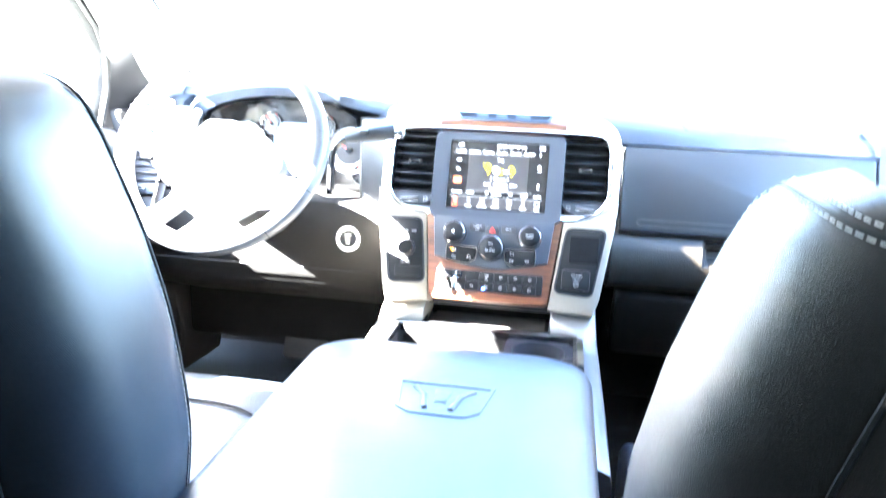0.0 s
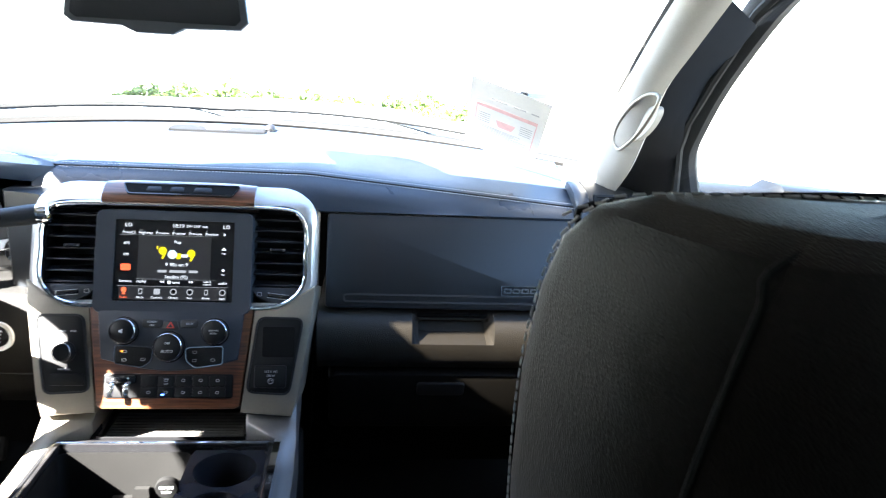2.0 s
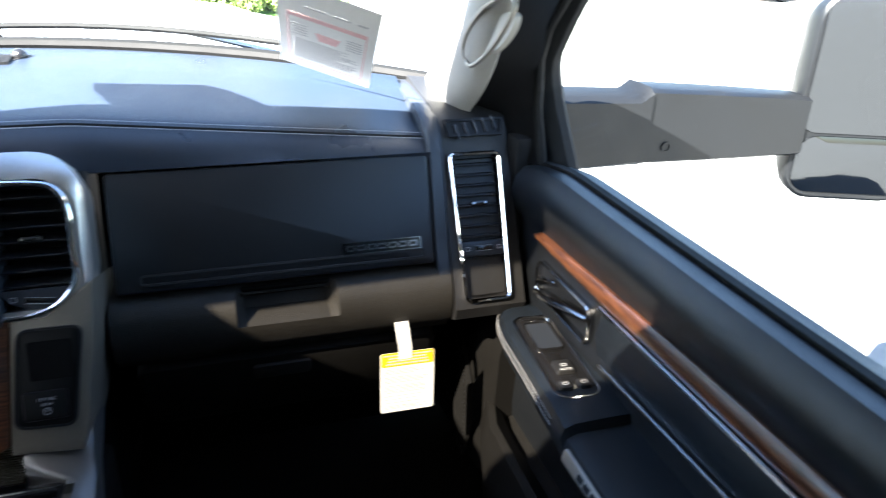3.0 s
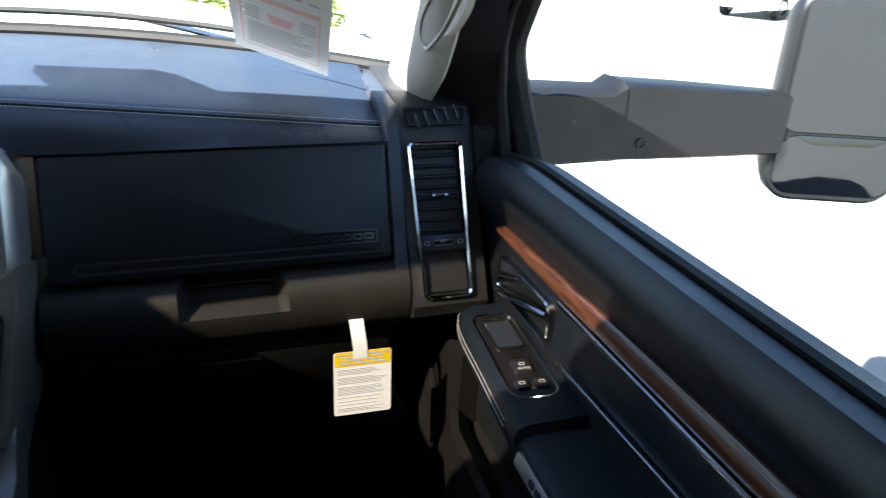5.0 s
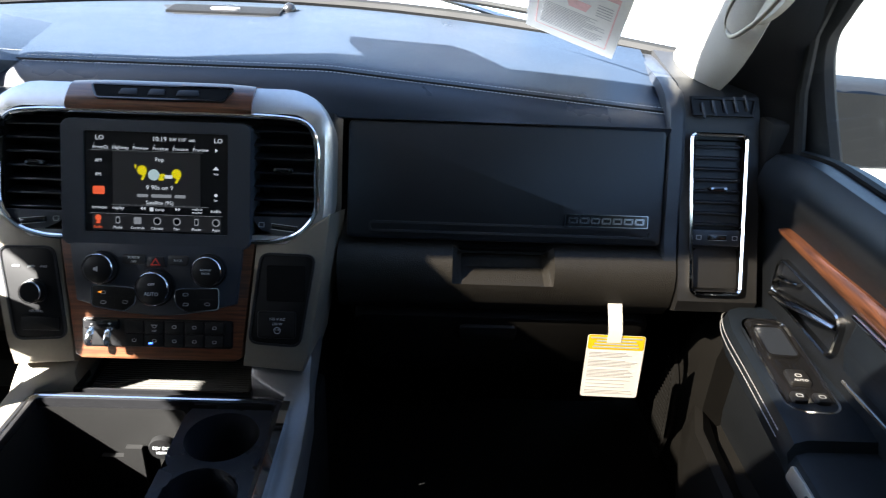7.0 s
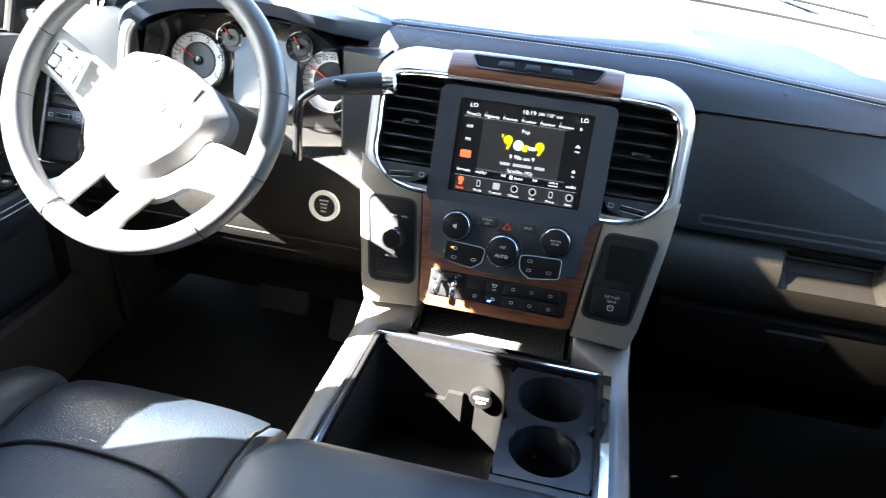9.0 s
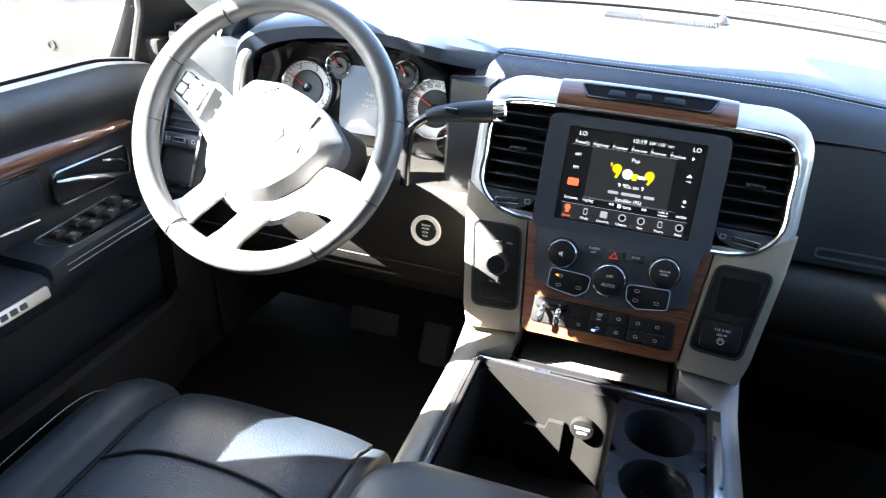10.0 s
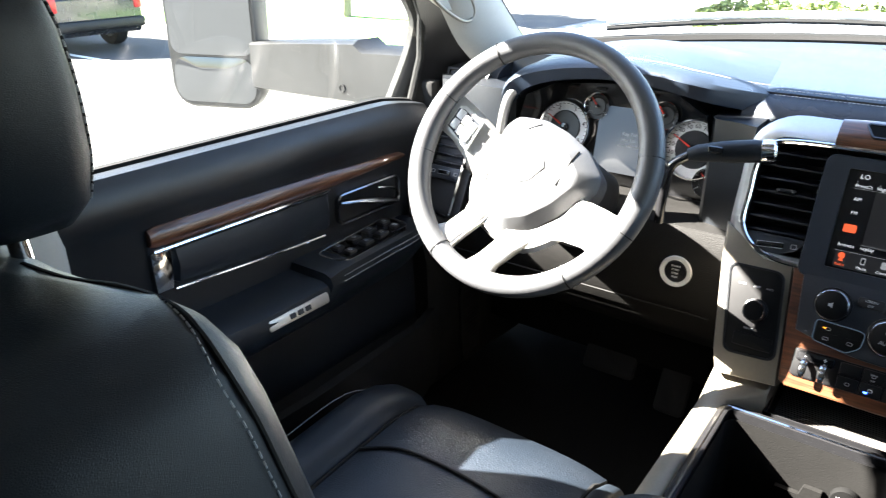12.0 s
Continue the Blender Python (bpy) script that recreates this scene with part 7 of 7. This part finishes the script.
M_CARG = surface("dark_car_glass", (0.02, 0.025, 0.03), 0.08)
M_TAIL = surface("red_lens", (0.5, 0.02, 0.02), 0.3)
M_KERB = surface("kerb_concrete", (0.42, 0.41, 0.38), 0.85, grain=0.3, scale=60, mottle=0.15)


def build_outside():
    bm = nb()
    box(bm, (0, 0, GROUND - 0.05), (1600, 1600, 0.1))
    tagged(part("ground", bm, M_CONC), "bleached concrete car park surface", "ground", kind="structure")
    bm = nb()
    box(bm, (-38, 0, GROUND + 0.004), (60, 160, 0.008))
    tagged(part("road", bm, M_ASPH), "dark worn asphalt of the parking lane", "road", kind="structure")
    for y in (-5.2, -2.4, 0.4, 3.2, 4.6, 7.4):
        bm = nb()
        box(bm, (-10.4, y + 0.9, GROUND + 0.010), (5.2, 0.11, 0.004))
        tagged(part("trim", bm, M_LINE), "white painted bay line on asphalt", "road marking", kind="structure")
    # planted islands
    for cx, cy, lx, ly in ((-12.6, 10.7, 11.0, 4.2), (-0.8, 14.5, 7.4, 4.0)):
        isl = thing("planted_island", "kerbed island of mown grass", "island", (cx, cy, GROUND))
        bm = nb()
        prism(bm, rrect(lx, ly, 1.2, 6, cx, cy), GROUND, GROUND + 0.15, None, edge=0.02)
        part("kerb", bm, M_KERB, isl)
        bm = nb()
        o = rrect(lx - 0.3, ly - 0.3, 1.1, 6, cx, cy)
        rows = []
        for k in range(5):
            f = 1 - k / 4.4
            rows.append([(cx + (p[0] - cx) * f, cy + (p[1] - cy) * f, GROUND + 0.155 + 0.30 * (1 - f)) for p in o])
        loft(bm, rows)
        part("lawn", bm, M_GRASS, isl)
    # one bush mesh, shared
    def leaf_cloud(n, rx, ry, rz, size, seed):
        rng = np.random.default_rng(seed)
        verts, faces = [], []
        for i in range(n):
            d = rng.normal(size=3)
            d /= np.linalg.norm(d)
            r = rng.uniform(0.45, 1.0) ** 0.5 * (0.82 + 0.25 * math.sin(5 * d[0] + seed) * math.cos(4 * d[1]))
            c = np.array((d[0] * rx, d[1] * ry, d[2] * rz)) * r
            a, b = rng.normal(size=3), rng.normal(size=3)
            a /= np.linalg.norm(a)
            b -= a * (a @ b)
            b /= np.linalg.norm(b)
            s = size * rng.uniform(0.6, 1.3)
            k = len(verts)
            for q in (a * s, b * s * 0.5, -a * s, -b * s * 0.5):
                verts.append(tuple(c + q))
            faces.append((k, k + 1, k + 2, k + 3))
        me = bpy.data.meshes.new("crown")
        me.from_pydata(verts, [], faces)
        me.materials.append(M_LEAF)
        return me

    bush = [leaf_cloud(2600, 0.8, 0.6, 0.55, 0.06, s) for s in (1, 2)]
    for i in range(9):
        x = -3.9 + 0.78 * i
        t = thing("bush", "low green shrub on the planted island", "shrub", (x, 13.4 + 0.3 * math.sin(3 * i), GROUND + 0.45), "shrubs")
        ob = new("foliage", bush[i % 2])
        ob.parent = t
        ob.scale = (1, 1, 0.85 + 0.3 * ((i * 7) % 5) / 5)
    crown = leaf_cloud(4200, 1.9, 1.8, 1.3, 0.12, 7)
    for x, y in ((-11.0, 10.6), (-16.4, 11.2)):
        t = thing("tree", "small shade tree with a slim grey trunk", "tree", (x, y, GROUND + 0.2), "trees")
        bm = nb()
        tube(bm, smooth_path([(x, y, GROUND + 0.1), (x + 0.05, y, GROUND + 1.0), (x - 0.04, y + 0.05, GROUND + 3.4), (x, y, GROUND + 6.0)], 4), [0.13, 0.12, 0.115, 0.11, 0.10, 0.10, 0.095, 0.09, 0.085, 0.08, 0.07, 0.06, 0.05], 9)
        tr = part("trunk", bm, M_BARK, t)
        for k in range(5):
            a = 2 * math.pi * k / 5 + x
            bm = nb()
            tube(bm, smooth_path([(x, y, GROUND + 5.0 + 0.15 * k), (x + 0.5 * math.cos(a), y + 0.5 * math.sin(a), GROUND + 5.6 + 0.15 * k), (x + 1.1 * math.cos(a), y + 1.1 * math.sin(a), GROUND + 6.2 + 0.1 * k)], 3), [0.05, 0.045, 0.04, 0.035, 0.03, 0.025, 0.02], 6)
            part("limb", bm, M_BARK, tr)
        ob = new("crown", crown)
        ob.parent = t
        ob.location = (0, 0, 6.2)

    # parked vehicles
    def vehicle(name, label, cx, cy, yaw, paint, L, Wd, H, tall):
        v = thing(name, label, "car", (cx, cy, GROUND), "parked cars")
        T = Matrix.Translation((cx, cy, GROUND)) @ Matrix.Rotation(radians(yaw), 4, "Z")
        bm = nb()
        prof = [(-L / 2, 0.45), (-L / 2 + 0.05, 0.85), (-L / 2 + 0.9, 1.0), (L / 2 - 0.1, 1.02), (L / 2, 0.9), (L / 2, 0.4), (L / 2 - 0.1, 0.3), (-L / 2 + 0.1, 0.3)]
        loft(bm, [[(p[0] * f, y, p[1]) for p in prof] for y, f in ((-Wd / 2, 0.96), (-Wd / 2 + 0.08, 1.0), (Wd / 2 - 0.08, 1.0), (Wd / 2, 0.96))], M=T)
        part("body", bm, paint, v)
        bm = nb()
        a0, a1 = -L / 2 + 1.3, L / 2 - (0.15 if tall else 0.9)
        loft(bm, [[(a0, -Wd / 2 + 0.06, 1.0), (a1, -Wd / 2 + 0.06, 1.0), (a1, Wd / 2 - 0.06, 1.0), (a0, Wd / 2 - 0.06, 1.0)], [(a0 + 0.5, -Wd / 2 + 0.18, H - 0.05), (a1 - 0.25, -Wd / 2 + 0.18, H - 0.05), (a1 - 0.25, Wd / 2 - 0.18, H - 0.05), (a0 + 0.5, Wd / 2 - 0.18, H - 0.05)]], M=T)
        part("windows", bm, M_CARG, v)
        bm = nb()
        box(bm, ((a0 + a1) / 2 + 0.12, 0, H - 0.02), (a1 - a0 - 0.7, Wd - 0.34, 0.09), T, bev=0.03)
        part("roof", bm, paint, v)
        for ex in (-L * 0.31, L * 0.31):
            for ey in (-1, 1):
                bm = nb()
                lathe(bm, [(0.20, -0.11), (0.33, -0.11), (0.345, -0.06), (0.345, 0.06), (0.33, 0.11), (0.20, 0.11)], 28, T @ Matrix.Translation((ex, ey * (Wd / 2 - 0.10), 0.345)) @ Matrix.Rotation(radians(90), 4, "X"), caps=False)
                ty = part("tyre", bm, M_RUBBER, v)
                bm = nb()
                lathe(bm, [(0.21, -0.10), (0.20, 0.0), (0.04, 0.02), (0.04, 0.06), (0.01, 0.06)], 20, T @ Matrix.Translation((ex, ey * (Wd / 2 - 0.08), 0.345)) @ Matrix.Rotation(radians(-90 * ey), 4, "X"), caps=False)
                part("rim", bm, M_SILVER, ty)
        for ey in (-1, 1):
            bm = nb()
            box(bm, (L / 2 - 0.03, ey * (Wd / 2 - 0.14), 0.86), (0.10, 0.16, 0.30), T, bev=0.03)
            part("tail_lamp", bm, M_TAIL, v)
        bm = nb()
        box(bm, (L / 2 + 0.02, 0, 0.48), (0.12, Wd - 0.1, 0.18), T, bev=0.05)
        part("bumper", bm, M_ARM if paint is M_CARD else paint, v)

    vehicle("dark_suv", "black estate car parked on the asphalt bays", -14.9, 5.85, 4, M_CARD, 4.8, 1.9, 1.75, True)
    vehicle("white_car", "white parked car across the concrete", 17.6, 18.6, 25, M_CARW, 4.7, 1.85, 1.5, False)
    vehicle("white_car", "white parked car across the concrete", 6.5, 31.0, 80, M_CARW, 4.7, 1.85, 1.5, False)


build_outside()
